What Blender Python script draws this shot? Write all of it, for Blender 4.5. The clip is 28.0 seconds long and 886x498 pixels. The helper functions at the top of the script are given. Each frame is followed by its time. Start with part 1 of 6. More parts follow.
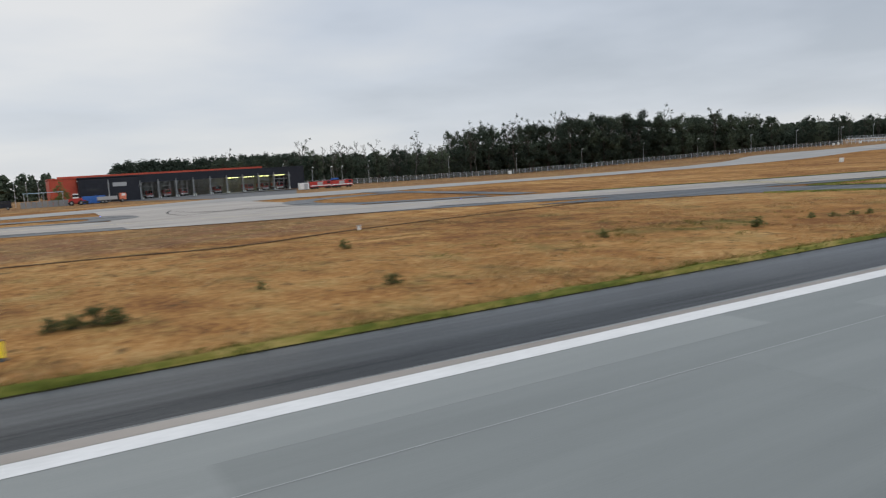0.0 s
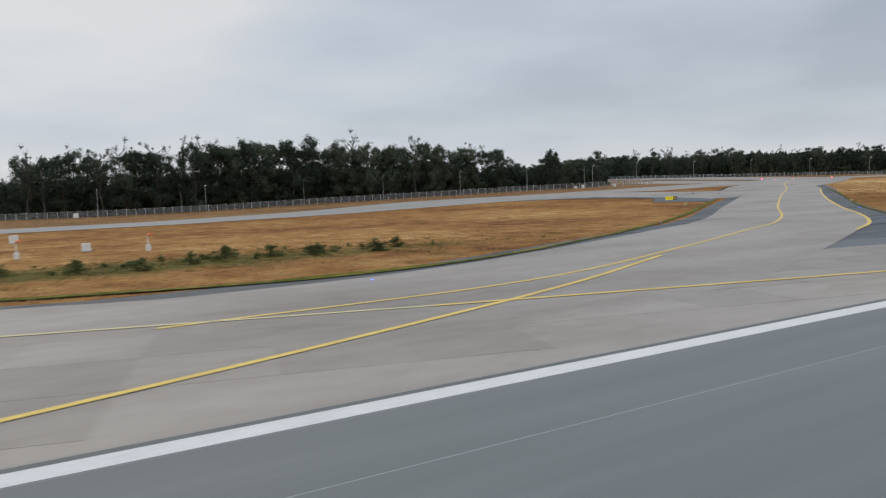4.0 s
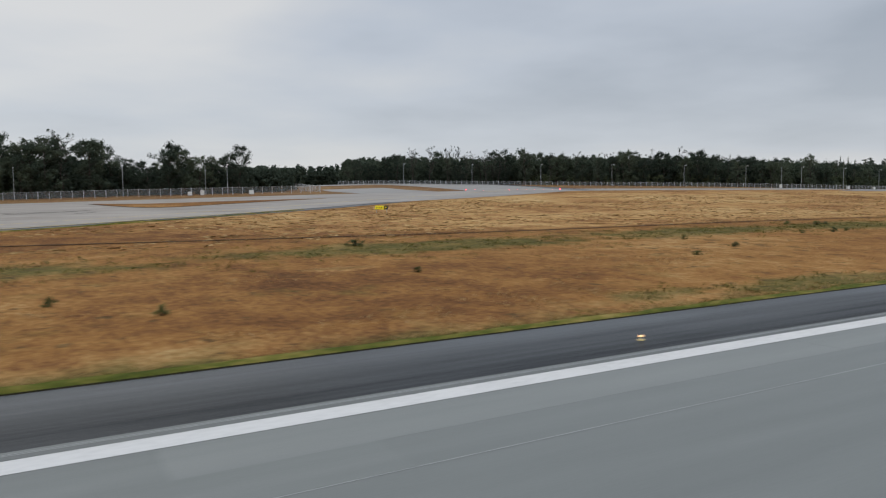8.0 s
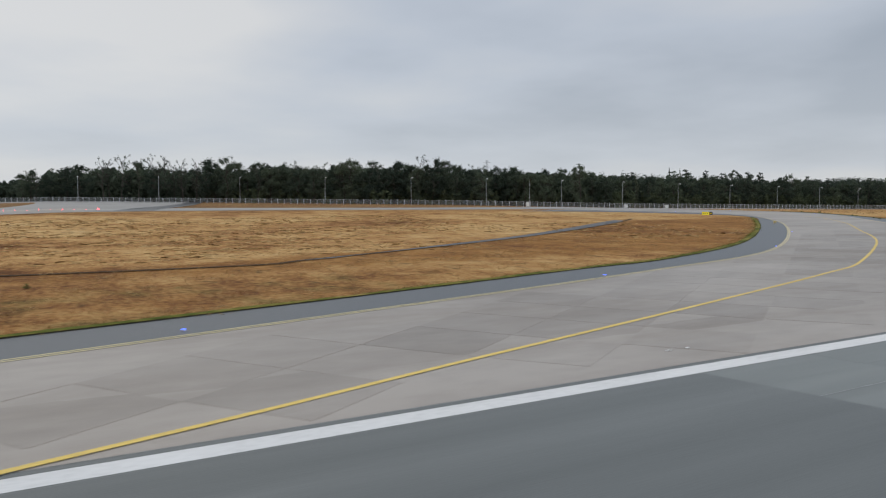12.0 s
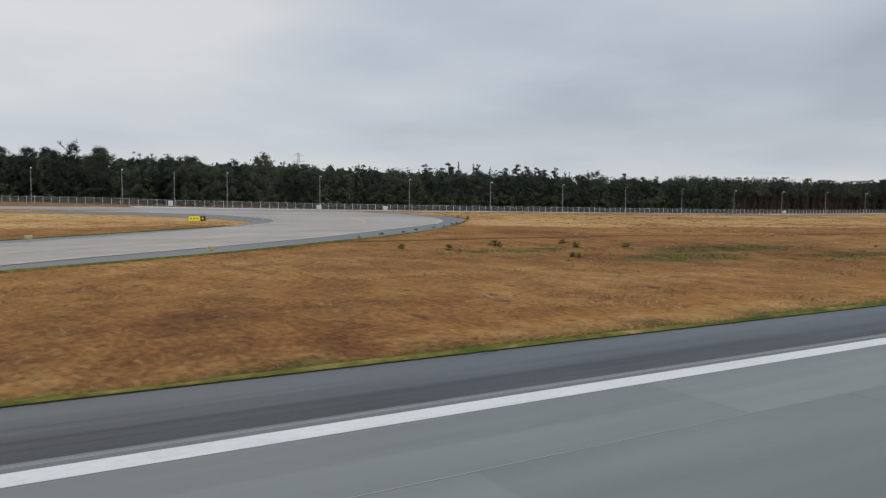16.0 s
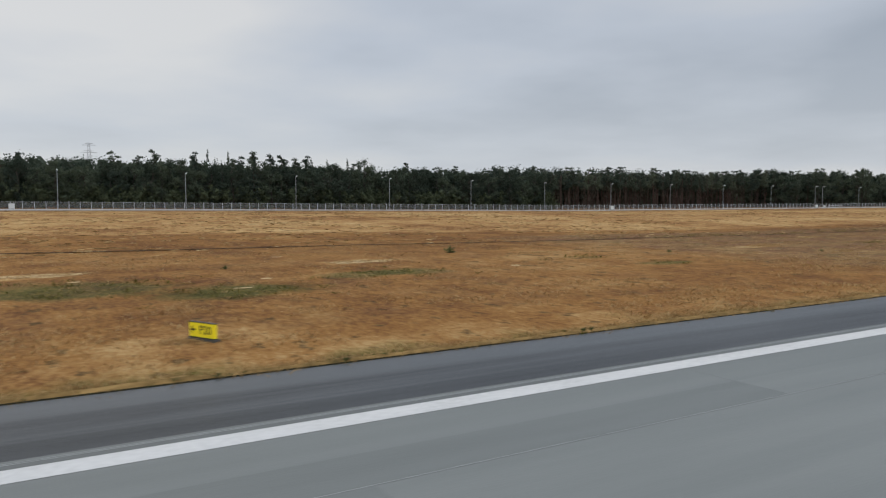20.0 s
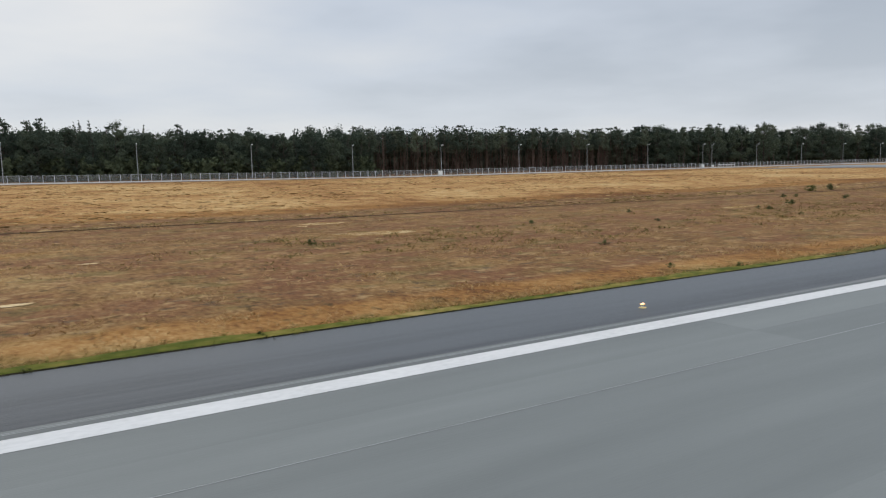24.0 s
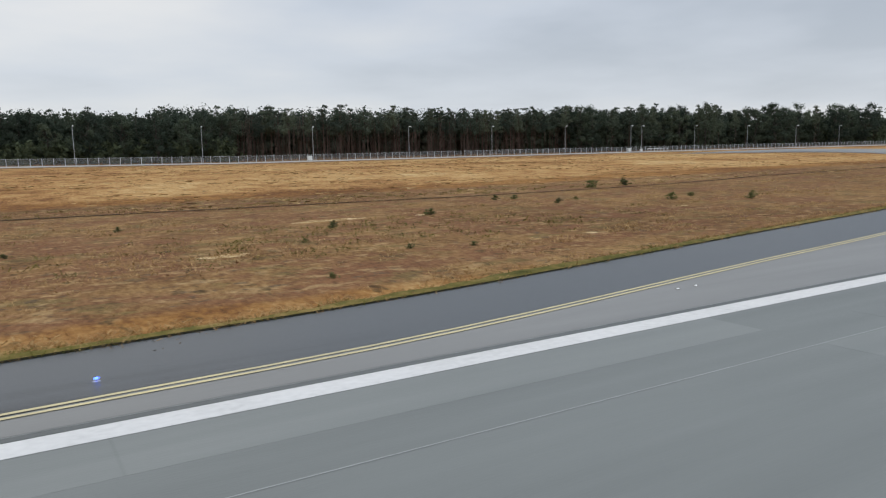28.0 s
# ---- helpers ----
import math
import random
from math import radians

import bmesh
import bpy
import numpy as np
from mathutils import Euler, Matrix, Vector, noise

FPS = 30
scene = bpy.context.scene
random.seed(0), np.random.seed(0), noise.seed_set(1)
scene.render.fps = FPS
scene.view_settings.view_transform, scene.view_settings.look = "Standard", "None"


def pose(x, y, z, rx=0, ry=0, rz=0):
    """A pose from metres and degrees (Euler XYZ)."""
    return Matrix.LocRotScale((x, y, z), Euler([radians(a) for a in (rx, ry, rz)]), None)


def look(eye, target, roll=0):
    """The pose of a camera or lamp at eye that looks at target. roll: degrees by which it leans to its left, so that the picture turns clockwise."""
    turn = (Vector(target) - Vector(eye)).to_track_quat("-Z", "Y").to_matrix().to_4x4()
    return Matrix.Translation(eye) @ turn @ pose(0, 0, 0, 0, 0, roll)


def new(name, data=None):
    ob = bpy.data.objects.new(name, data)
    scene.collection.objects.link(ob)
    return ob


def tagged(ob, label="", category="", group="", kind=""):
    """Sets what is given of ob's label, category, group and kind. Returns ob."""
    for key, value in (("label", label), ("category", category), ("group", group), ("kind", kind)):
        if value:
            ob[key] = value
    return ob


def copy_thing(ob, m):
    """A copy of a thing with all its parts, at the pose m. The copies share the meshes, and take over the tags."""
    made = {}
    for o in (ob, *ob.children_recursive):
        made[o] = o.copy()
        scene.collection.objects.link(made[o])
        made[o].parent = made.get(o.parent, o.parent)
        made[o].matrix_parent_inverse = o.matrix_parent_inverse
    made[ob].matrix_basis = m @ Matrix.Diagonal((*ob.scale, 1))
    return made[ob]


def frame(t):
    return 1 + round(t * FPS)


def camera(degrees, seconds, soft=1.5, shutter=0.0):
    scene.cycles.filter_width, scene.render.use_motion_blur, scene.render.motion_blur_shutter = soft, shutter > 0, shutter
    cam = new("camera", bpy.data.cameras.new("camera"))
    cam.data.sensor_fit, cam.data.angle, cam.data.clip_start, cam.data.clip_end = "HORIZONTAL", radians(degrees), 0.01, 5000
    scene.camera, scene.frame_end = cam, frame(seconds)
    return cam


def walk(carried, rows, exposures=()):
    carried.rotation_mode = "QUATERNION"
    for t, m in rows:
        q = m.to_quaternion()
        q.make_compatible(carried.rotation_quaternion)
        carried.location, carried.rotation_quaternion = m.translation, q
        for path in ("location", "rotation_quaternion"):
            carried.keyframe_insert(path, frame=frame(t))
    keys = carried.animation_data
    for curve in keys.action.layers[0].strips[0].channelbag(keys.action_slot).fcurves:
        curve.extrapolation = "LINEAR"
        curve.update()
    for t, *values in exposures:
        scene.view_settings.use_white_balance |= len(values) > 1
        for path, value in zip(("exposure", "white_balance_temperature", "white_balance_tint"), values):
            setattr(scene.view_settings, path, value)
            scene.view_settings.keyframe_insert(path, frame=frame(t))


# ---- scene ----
# An airfield seen from beside its runway. x runs along the runway, y towards the woods.
cam = camera(62.2, 28.0, soft=1.2, shutter=0.17)
EYE = 3.746
PATH = [
    (0.0, 0.00, 0.01, -30.83, -6.11, 3.69),
    (0.5, 19.24, 0.02, -31.19, -6.01, 3.27),
    (1.0, 38.20, 0.02, -31.33, -5.51, 2.74),
    (1.5, 56.88, 0.02, -31.36, -5.06, 2.33),
    (2.0, 75.29, 0.00, -31.41, -4.79, 2.06),
    (2.5, 93.41, -0.02, -31.36, -4.65, 1.98),
    (3.0, 111.27, -0.05, -31.17, -4.56, 2.05),
    (3.5, 128.87, -0.09, -31.17, -4.44, 2.10),
    (4.0, 146.24, -0.08, -31.07, -4.34, 2.16),
    (4.5, 163.36, -0.06, -30.89, -4.33, 2.11),
    (5.0, 180.24, -0.04, -30.79, -4.31, 2.07),
    (5.5, 196.88, -0.01, -30.65, -4.33, 1.91),
    (6.0, 213.29, -0.01, -30.29, -4.38, 1.54),
    (6.5, 229.45, -0.00, -30.10, -4.67, 1.03),
    (7.0, 245.36, 0.00, -30.19, -4.53, 0.73),
    (7.5, 261.00, 0.01, -30.19, -4.55, 0.57),
    (8.0, 276.39, 0.02, -30.22, -4.40, 0.53),
    (8.5, 291.51, 0.02, -30.15, -4.08, 0.50),
    (9.0, 306.38, 0.01, -30.25, -4.05, 0.48),
    (9.5, 320.97, 0.01, -30.17, -3.83, 0.47),
    (10.0, 335.29, 0.01, -30.12, -3.63, 0.46),
    (10.5, 349.33, 0.01, -30.12, -3.31, 0.42),
    (11.0, 363.09, 0.01, -30.15, -3.16, 0.51),
    (11.5, 376.57, 0.02, -30.11, -3.22, 0.68),
    (12.0, 389.76, 0.02, -30.04, -3.10, 0.53),
    (12.5, 402.67, 0.03, -29.97, -3.01, 0.32),
    (13.0, 415.30, 0.03, -29.90, -2.98, 0.16),
    (13.5, 427.66, 0.03, -29.84, -2.94, -0.04),
    (14.0, 439.76, 0.02, -29.85, -3.00, -0.07),
    (14.5, 451.58, 0.02, -29.89, -3.06, -0.09),
    (15.0, 463.14, 0.01, -29.90, -3.07, 0.01),
    (15.5, 474.43, 0.01, -29.96, -3.08, -0.04),
    (16.0, 485.43, 0.01, -30.09, -3.13, -0.04),
    (16.5, 496.12, 0.01, -30.22, -3.26, 0.02),
    (17.0, 506.48, 0.02, -30.41, -3.32, 0.02),
    (17.5, 516.53, 0.01, -30.47, -3.39, -0.10),
    (18.0, 526.24, 0.00, -30.71, -3.25, -0.10),
    (18.5, 535.63, -0.01, -30.77, -3.19, -0.02),
    (19.0, 544.70, -0.02, -30.80, -3.22, 0.12),
    (19.5, 553.45, -0.04, -30.80, -3.15, 0.15),
    (20.0, 561.88, -0.07, -30.79, -3.44, 0.29),
    (20.5, 570.00, -0.10, -30.82, -3.67, 0.42),
    (21.0, 577.80, -0.14, -30.93, -4.01, 0.49),
    (21.5, 585.29, -0.17, -31.03, -4.53, 0.56),
    (22.0, 592.44, -0.18, -31.18, -4.96, 0.73),
    (22.5, 599.25, -0.18, -31.34, -5.35, 0.92),
    (23.0, 605.74, -0.17, -31.48, -5.76, 1.07),
    (23.5, 611.90, -0.15, -31.58, -6.09, 1.21),
    (24.0, 617.72, -0.13, -31.68, -6.26, 1.33),
    (24.5, 623.23, -0.09, -31.60, -6.47, 1.36),
    (25.0, 628.46, -0.05, -31.53, -6.56, 1.24),
    (25.5, 633.41, 0.03, -31.42, -6.59, 1.16),
    (26.0, 638.12, 0.14, -31.31, -6.66, 1.10),
    (26.5, 642.60, 0.29, -31.33, -6.70, 1.12),
    (27.0, 646.88, 0.47, -31.39, -6.99, 1.10),
    (27.5, 651.01, 0.67, -31.34, -7.33, 1.15),
    (28.0, 655.00, 0.87, -31.25, -7.66, 1.27),
]
ZENITH = 1.9
CLOUD_SHIFT = 1.3

# seconds, along, across, yaw, pitch, roll
walk(cam, [(t, pose(x, y, EYE, 90 + pitch, roll, yaw)) for t, x, y, yaw, pitch, roll in PATH],
     [(0, 0.16), (2, 0.16), (3.5, 0.1), (5.5, 0.0), (20, 0.0), (20.6, 0.07), (21, 0.18), (21.5, 0.21), (23.5, 0.2), (28, 0.2)])

# ---- sky and sun: an even overcast ----
world = bpy.data.worlds.new("overcast")
scene.world = world
world.use_nodes = True
wn, wl = world.node_tree.nodes, world.node_tree.links
wn.clear()
w_out = wn.new("ShaderNodeOutputWorld")
w_bg = wn.new("ShaderNodeBackground")
w_bg.inputs["Strength"].default_value = 1.0
w_sky = wn.new("ShaderNodeTexSky")
w_sky.sky_type = "NISHITA"
w_sky.sun_disc = False
w_sky.sun_elevation, w_sky.sun_rotation = radians(38), radians(-20)
w_dim = wn.new("ShaderNodeMix")
w_dim.data_type, w_dim.blend_type = "RGBA", "MULTIPLY"
w_dim.inputs[0].default_value = 1.0
wl.new(w_sky.outputs[0], w_dim.inputs[6])
w_dim.inputs[7].default_value = (0.10, 0.10, 0.10, 1)
w_co = wn.new("ShaderNodeTexCoord")
w_sep = wn.new("ShaderNodeSeparateXYZ")
wl.new(w_co.outputs["Generated"], w_sep.inputs[0])
# project the direction on a flat cloud deck, so that clouds flatten towards the horizon
w_add = wn.new("ShaderNodeMath")
w_add.operation = "ADD"
wl.new(w_sep.outputs[2], w_add.inputs[0])
w_add.inputs[1].default_value = 0.14
w_div = wn.new("ShaderNodeVectorMath")
w_div.operation = "DIVIDE"
w_comb = wn.new("ShaderNodeCombineXYZ")
for i in range(3):
    wl.new(w_add.outputs[0], w_comb.inputs[i])
wl.new(w_co.outputs["Generated"], w_div.inputs[0])
wl.new(w_comb.outputs[0], w_div.inputs[1])


def cloud_noise(scale, detail, shift):
    m = wn.new("ShaderNodeMapping")
    m.inputs["Location"].default_value = (shift, shift * 0.7, 0)
    wl.new(w_div.outputs[0], m.inputs[0])
    n = wn.new("ShaderNodeTexNoise")
    n.inputs["Scale"].default_value, n.inputs["Detail"].default_value = scale, detail
    n.inputs["Roughness"].default_value = 0.55
    wl.new(m.outputs[0], n.inputs["Vector"])
    return n.outputs[0]


w_mixn = wn.new("ShaderNodeMath")
w_mixn.operation = "MULTIPLY_ADD"
wl.new(cloud_noise(0.36, 2, CLOUD_SHIFT), w_mixn.inputs[0])
w_mixn.inputs[1].default_value = 0.80
w_half = wn.new("ShaderNodeMath")
w_half.operation = "MULTIPLY_ADD"
wl.new(cloud_noise(0.9, 4, 4.1), w_half.inputs[0])
w_half.inputs[1].default_value = 0.27
# the veil is thinner towards one side, where the sun stands behind it
w_dot = wn.new("ShaderNodeVectorMath")
w_dot.operation = "DOT_PRODUCT"
wl.new(w_co.outputs["Generated"], w_dot.inputs[0])
w_dot.inputs[1].default_value = (-0.09, 0.04, 0.0)
wl.new(w_dot.outputs["Value"], w_half.inputs[2])
wl.new(w_half.outputs[0], w_mixn.inputs[2])
w_ramp = wn.new("ShaderNodeValToRGB")
e = w_ramp.color_ramp.elements
e[0].position, e[0].color = 0.385, (0.365, 0.41, 0.475, 1)
e[1].position, e[1].color = 0.64, (0.675, 0.68, 0.685, 1)
mid = e.new(0.49)
mid.color = (0.495, 0.54, 0.61, 1)
wl.new(w_mixn.outputs[0], w_ramp.inputs[0])
# an overcast sky is about twice as bright overhead as at the horizon
w_rise = wn.new("ShaderNodeMapRange")
wl.new(w_sep.outputs[2], w_rise.inputs[0])
w_rise.inputs[1].default_value, w_rise.inputs[2].default_value = 0.30, 0.85
w_rise.inputs[3].default_value, w_rise.inputs[4].default_value = 1.0, ZENITH
w_up = wn.new("ShaderNodeVectorMath")
w_up.operation = "SCALE"
wl.new(w_ramp.outputs[0], w_up.inputs[0])
wl.new(w_rise.outputs[0], w_up.inputs[3])
# a pale band low over the woods
w_low = wn.new("ShaderNodeMapRange")
wl.new(w_sep.outputs[2], w_low.inputs[0])
w_low.inputs[1].default_value, w_low.inputs[2].default_value = 0.0, 0.22
w_low.inputs[3].default_value, w_low.inputs[4].default_value = 0.55, 0.0
w_pale = wn.new("ShaderNodeMix")
w_pale.data_type = "RGBA"
wl.new(w_low.outputs[0], w_pale.inputs[0])
wl.new(w_up.outputs[0], w_pale.inputs[6])
w_pale.inputs[7].default_value = (0.61, 0.635, 0.67, 1)
w_fin = wn.new("ShaderNodeMix")
w_fin.data_type = "RGBA"
w_fin.inputs[0].default_value = 0.08
wl.new(w_pale.outputs[2], w_fin.inputs[6])
wl.new(w_dim.outputs[2], w_fin.inputs[7])
wl.new(w_fin.outputs[2], w_bg.inputs[0])
wl.new(w_bg.outputs[0], w_out.inputs[0])

sun = new("sun", bpy.data.lights.new("sun", "SUN"))
sun.data.energy, sun.data.angle, sun.data.color = 0.5, radians(25), (1.0, 0.96, 0.9)
sun.matrix_basis = look((0, 0, 60), (-20, 55, 0))


# ---- materials ----
def shader(name, stops, scale, rough=0.9, fine=6.0, fine_amount=0.35, bump=0.0, bump_scale=20.0, metal=0.0,
           stretch=(1, 1, 1), local=False, tint=0.0, emit=None, spec=0.5, per="object", detail=6.0, wet=None, wet_scale=(0.025, 1, 1)):
    """A surface whose colour runs through stops by a broad noise, varied by a fine one, with a relief."""
    m = bpy.data.materials.new(name)
    m.use_nodes = True
    n, l = m.node_tree.nodes, m.node_tree.links
    b = n["Principled BSDF"]
    b.inputs["Roughness"].default_value, b.inputs["Metallic"].default_value = rough, metal
    b.inputs["Specular IOR Level"].default_value = spec
    if local:
        src = n.new("ShaderNodeTexCoord").outputs["Object"]
    else:
        src = n.new("ShaderNodeNewGeometry").outputs["Position"]
    mp = n.new("ShaderNodeMapping")
    mp.inputs["Scale"].default_value = stretch
    l.new(src, mp.inputs[0])
    broad = n.new("ShaderNodeTexNoise")
    broad.inputs["Scale"].default_value, broad.inputs["Detail"].default_value = scale, detail
    broad.inputs["Roughness"].default_value = 0.6
    l.new(mp.outputs[0], broad.inputs["Vector"])
    small = n.new("ShaderNodeTexNoise")
    small.inputs["Scale"].default_value, small.inputs["Detail"].default_value = fine, 4
    l.new(mp.outputs[0], small.inputs["Vector"])
    mixed = n.new("ShaderNodeMix")
    mixed.inputs[0].default_value = fine_amount
    l.new(broad.outputs[0], mixed.inputs[2])
    l.new(small.outputs[0], mixed.inputs[3])
    fac = mixed.outputs[0]
    if tint:
        if per == "tree":
            own = n.new("ShaderNodeMix")
            own.inputs[0].default_value = 0.65
            l.new(n.new("ShaderNodeNewGeometry").outputs["Random Per Island"], own.inputs[2])
            l.new(n.new("ShaderNodeObjectInfo").outputs["Random"], own.inputs[3])
            rnd = own.outputs[0]
        elif per == "object":
            rnd = n.new("ShaderNodeObjectInfo").outputs["Random"]
        else:
            rnd = n.new("ShaderNodeNewGeometry").outputs["Random Per Island"]
        sh = n.new("ShaderNodeMath")
        sh.operation = "MULTIPLY_ADD"
        l.new(rnd, sh.inputs[0])
        sh.inputs[1].default_value = tint
        off = n.new("ShaderNodeMath")
        off.operation = "SUBTRACT"
        l.new(fac, off.inputs[0])
        off.inputs[1].default_value = tint / 2
        l.new(off.outputs[0], sh.inputs[2])
        fac = sh.outputs[0]
    ramp = n.new("ShaderNodeValToRGB")
    el = ramp.color_ramp.elements
    while len(el) < len(stops):
        el.new(0.5)
    for q, (pos, col) in zip(el, stops):
        q.position, q.color = pos, (*col, 1)
    l.new(fac, ramp.inputs[0])
    l.new(ramp.outputs[0], b.inputs["Base Color"])
    if bump:
        bt = n.new("ShaderNodeTexNoise")
        bt.inputs["Scale"].default_value, bt.inputs["Detail"].default_value = bump_scale, 4
        l.new(mp.outputs[0], bt.inputs["Vector"])
        bp = n.new("ShaderNodeBump")
        bp.inputs["Strength"].default_value, bp.inputs["Distance"].default_value = bump, 0.05
        l.new(bt.outputs[0], bp.inputs["Height"])
        l.new(bp.outputs[0], b.inputs["Normal"])
    if wet:
        # damp streaks along the way of travel, glossier than the dry ones
        ws = n.new("ShaderNodeMapping")
        ws.inputs["Scale"].default_value = wet_scale
        l.new(src, ws.inputs[0])
        wt = n.new("ShaderNodeTexNoise")
        wt.inputs["Scale"].default_value, wt.inputs["Detail"].default_value = 0.8, 4
        l.new(ws.outputs[0], wt.inputs["Vector"])
        wr = n.new("ShaderNodeMapRange")
        l.new(wt.outputs[0], wr.inputs[0])
        wr.inputs[1].default_value, wr.inputs[2].default_value = 0.36, 0.64
        wr.inputs[3].default_value, wr.inputs[4].default_value = wet
        l.new(wr.outputs[0], b.inputs["Specular IOR Level"])
    if emit:
        b.inputs["Emission Color"].default_value = (*emit[:3], 1)
        b.inputs["Emission Strength"].default_value = emit[3]
    return m


def plain(name, col, rough=0.5, metal=0.0, emit=None, dirt=0.12):
    lo = tuple(c * (1 - dirt) for c in col)
    hi = tuple(min(1, c * (1 + dirt)) for c in col)
    return shader(name, [(0.3, lo), (0.7, hi)], 1.2, rough, 9.0, 0.4, metal=metal, local=True, emit=emit)


def meadow(name):
    """Dry grass whose mixture of rust, straw and green follows the zones of growth kept on the mesh."""
    m = bpy.data.materials.new(name)
    m.use_nodes = True
    n, l = m.node_tree.nodes, m.node_tree.links
    b = n["Principled BSDF"]
    b.inputs["Roughness"].default_value, b.inputs["Specular IOR Level"].default_value = 0.95, 0.08
    pos = n.new("ShaderNodeNewGeometry").outputs["Position"]

    def grain(scale, stretch, detail=5.0, rough=0.6):
        mp = n.new("ShaderNodeMapping")
        mp.inputs["Scale"].default_value = stretch
        l.new(pos, mp.inputs[0])
        t = n.new("ShaderNodeTexNoise")
        t.inputs["Scale"].default_value, t.inputs["Detail"].default_value, t.inputs["Roughness"].default_value = scale, detail, rough
        l.new(mp.outputs[0], t.inputs["Vector"])
        return t.outputs[0]

    def sums(a, b_, k):
        x = n.new("ShaderNodeMath")
        x.operation = "MULTIPLY_ADD"
        l.new(b_, x.inputs[0])
        x.inputs[1].default_value = k
        l.new(a, x.inputs[2])
        return x.outputs[0]

    def ramp(fac, stops):
        r = n.new("ShaderNodeValToRGB")
        el = r.color_ramp.elements
        while len(el) < len(stops):
            el.new(0.5)
        for q, (p, c) in zip(el, stops):
            q.position, q.color = p, (*c, 1)
        l.new(fac, r.inputs[0])
        return r.outputs[0]

    def blend(fac, a, b_):
        x = n.new("ShaderNodeMix")
        x.data_type = "RGBA"
        l.new(fac, x.inputs[0])
        l.new(a, x.inputs[6])
        l.new(b_, x.inputs[7])
        return x.outputs[2]

    def zone(key, lo, hi, k):
        at = n.new("ShaderNodeAttribute")
        at.attribute_name = key
        r = n.new("ShaderNodeMapRange")
        r.interpolation_type = "SMOOTHSTEP"
        l.new(sums(at.outputs["Fac"], grain(0.5, (0.7, 0.5, 1), 6.0, 0.65), k), r.inputs[0])
        r.inputs[1].default_value, r.inputs[2].default_value = lo + k * 0.5, hi + k * 0.5
        return r.outputs[0]

    broad, middle, fine = grain(0.05, (0.8, 0.8, 1)), grain(0.5, (0.8, 0.6, 1), 7.0, 0.68), grain(5.0, (1, 0.45, 1), 5.0, 0.75)
    mixf = n.new("ShaderNodeMath")
    mixf.operation = "MULTIPLY"
    l.new(broad, mixf.inputs[0])
    mixf.inputs[1].default_value = 0.32
    fac = sums(sums(mixf.outputs[0], middle, 0.31), fine, 0.37)
    rust = ramp(fac, [(0.39, (0.085, 0.037, 0.015)), (0.45, (0.165, 0.074, 0.026)), (0.50, (0.246, 0.117, 0.036)), (0.55, (0.318, 0.165, 0.054)), (0.62, (0.44, 0.275, 0.118))])
    straw = ramp(fac, [(0.40, (0.110, 0.048, 0.018)), (0.45, (0.240, 0.113, 0.040)), (0.49, (0.370, 0.204, 0.076)), (0.54, (0.460, 0.286, 0.118)), (0.61, (0.57, 0.41, 0.20))])
    green = ramp(fac, [(0.42, (0.046, 0.046, 0.013)), (0.50, (0.100, 0.088, 0.024)), (0.56, (0.18, 0.130, 0.042)), (0.62, (0.30, 0.20, 0.075))])
    col = blend(zone("straw", 0.25, 0.75, 0.9), rust, straw)
    col = blend(zone("herbs", 0.22, 0.65, 1.2), col, green)
    umber = ramp(fac, [(0.40, (0.078, 0.041, 0.018)), (0.46, (0.152, 0.082, 0.034)), (0.51, (0.226, 0.126, 0.052)), (0.56, (0.295, 0.180, 0.075)), (0.62, (0.41, 0.285, 0.130))])
    # long streaks of reddish sorrel and of olive moss through the brown grass
    def streak(scale, stretch, lo, hi, most):
        r = n.new("ShaderNodeMapRange")
        r.interpolation_type = "SMOOTHSTEP"
        l.new(grain(scale, stretch, 6.0, 0.68), r.inputs[0])
        r.inputs[1].default_value, r.inputs[2].default_value = lo, hi
        r.inputs[4].default_value = most
        return r.outputs[0]

    sorrel = ramp(fine, [(0.35, (0.118, 0.052, 0.028)), (0.65, (0.240, 0.114, 0.058))])
    moss = ramp(fine, [(0.35, (0.085, 0.075, 0.026)), (0.65, (0.185, 0.148, 0.058))])
    pale = ramp(fine, [(0.35, (0.300, 0.190, 0.085)), (0.65, (0.420, 0.290, 0.145))])
    soil = ramp(fine, [(0.35, (0.070, 0.048, 0.030)), (0.65, (0.150, 0.105, 0.066))])
    umber = blend(streak(0.24, (0.70, 1, 1), 0.43, 0.58, 0.75), umber, sorrel)
    umber = blend(streak(0.45, (0.75, 1.0, 2), 0.53, 0.63, 0.55), umber, moss)
    umber = blend(streak(1.3, (0.75, 1.0, 3), 0.53, 0.64, 0.75), umber, pale)
    umber = blend(streak(1.9, (0.70, 0.9, 4), 0.56, 0.66, 0.85), umber, soil)
    col = blend(zone("umber", 0.25, 0.75, 0.9), col, umber)
    # dark flecks: seed heads and withered weeds standing in the grass
    fleck = n.new("ShaderNodeMapRange")
    fleck.interpolation_type = "SMOOTHSTEP"
    l.new(sums(grain(1.5, (0.8, 0.5, 1), 4.0, 0.65), broad, 0.25), fleck.inputs[0])
    fleck.inputs[1].default_value, fleck.inputs[2].default_value = 0.712, 0.80
    fleck.inputs[3].default_value, fleck.inputs[4].default_value = 0.0, 0.75
    weeds = ramp(fine, [(0.4, (0.050, 0.034, 0.014)), (0.6, (0.13, 0.082, 0.034))])
    col = blend(fleck.outputs[0], col, weeds)
    l.new(col, b.inputs["Base Color"])
    bp = n.new("ShaderNodeBump")
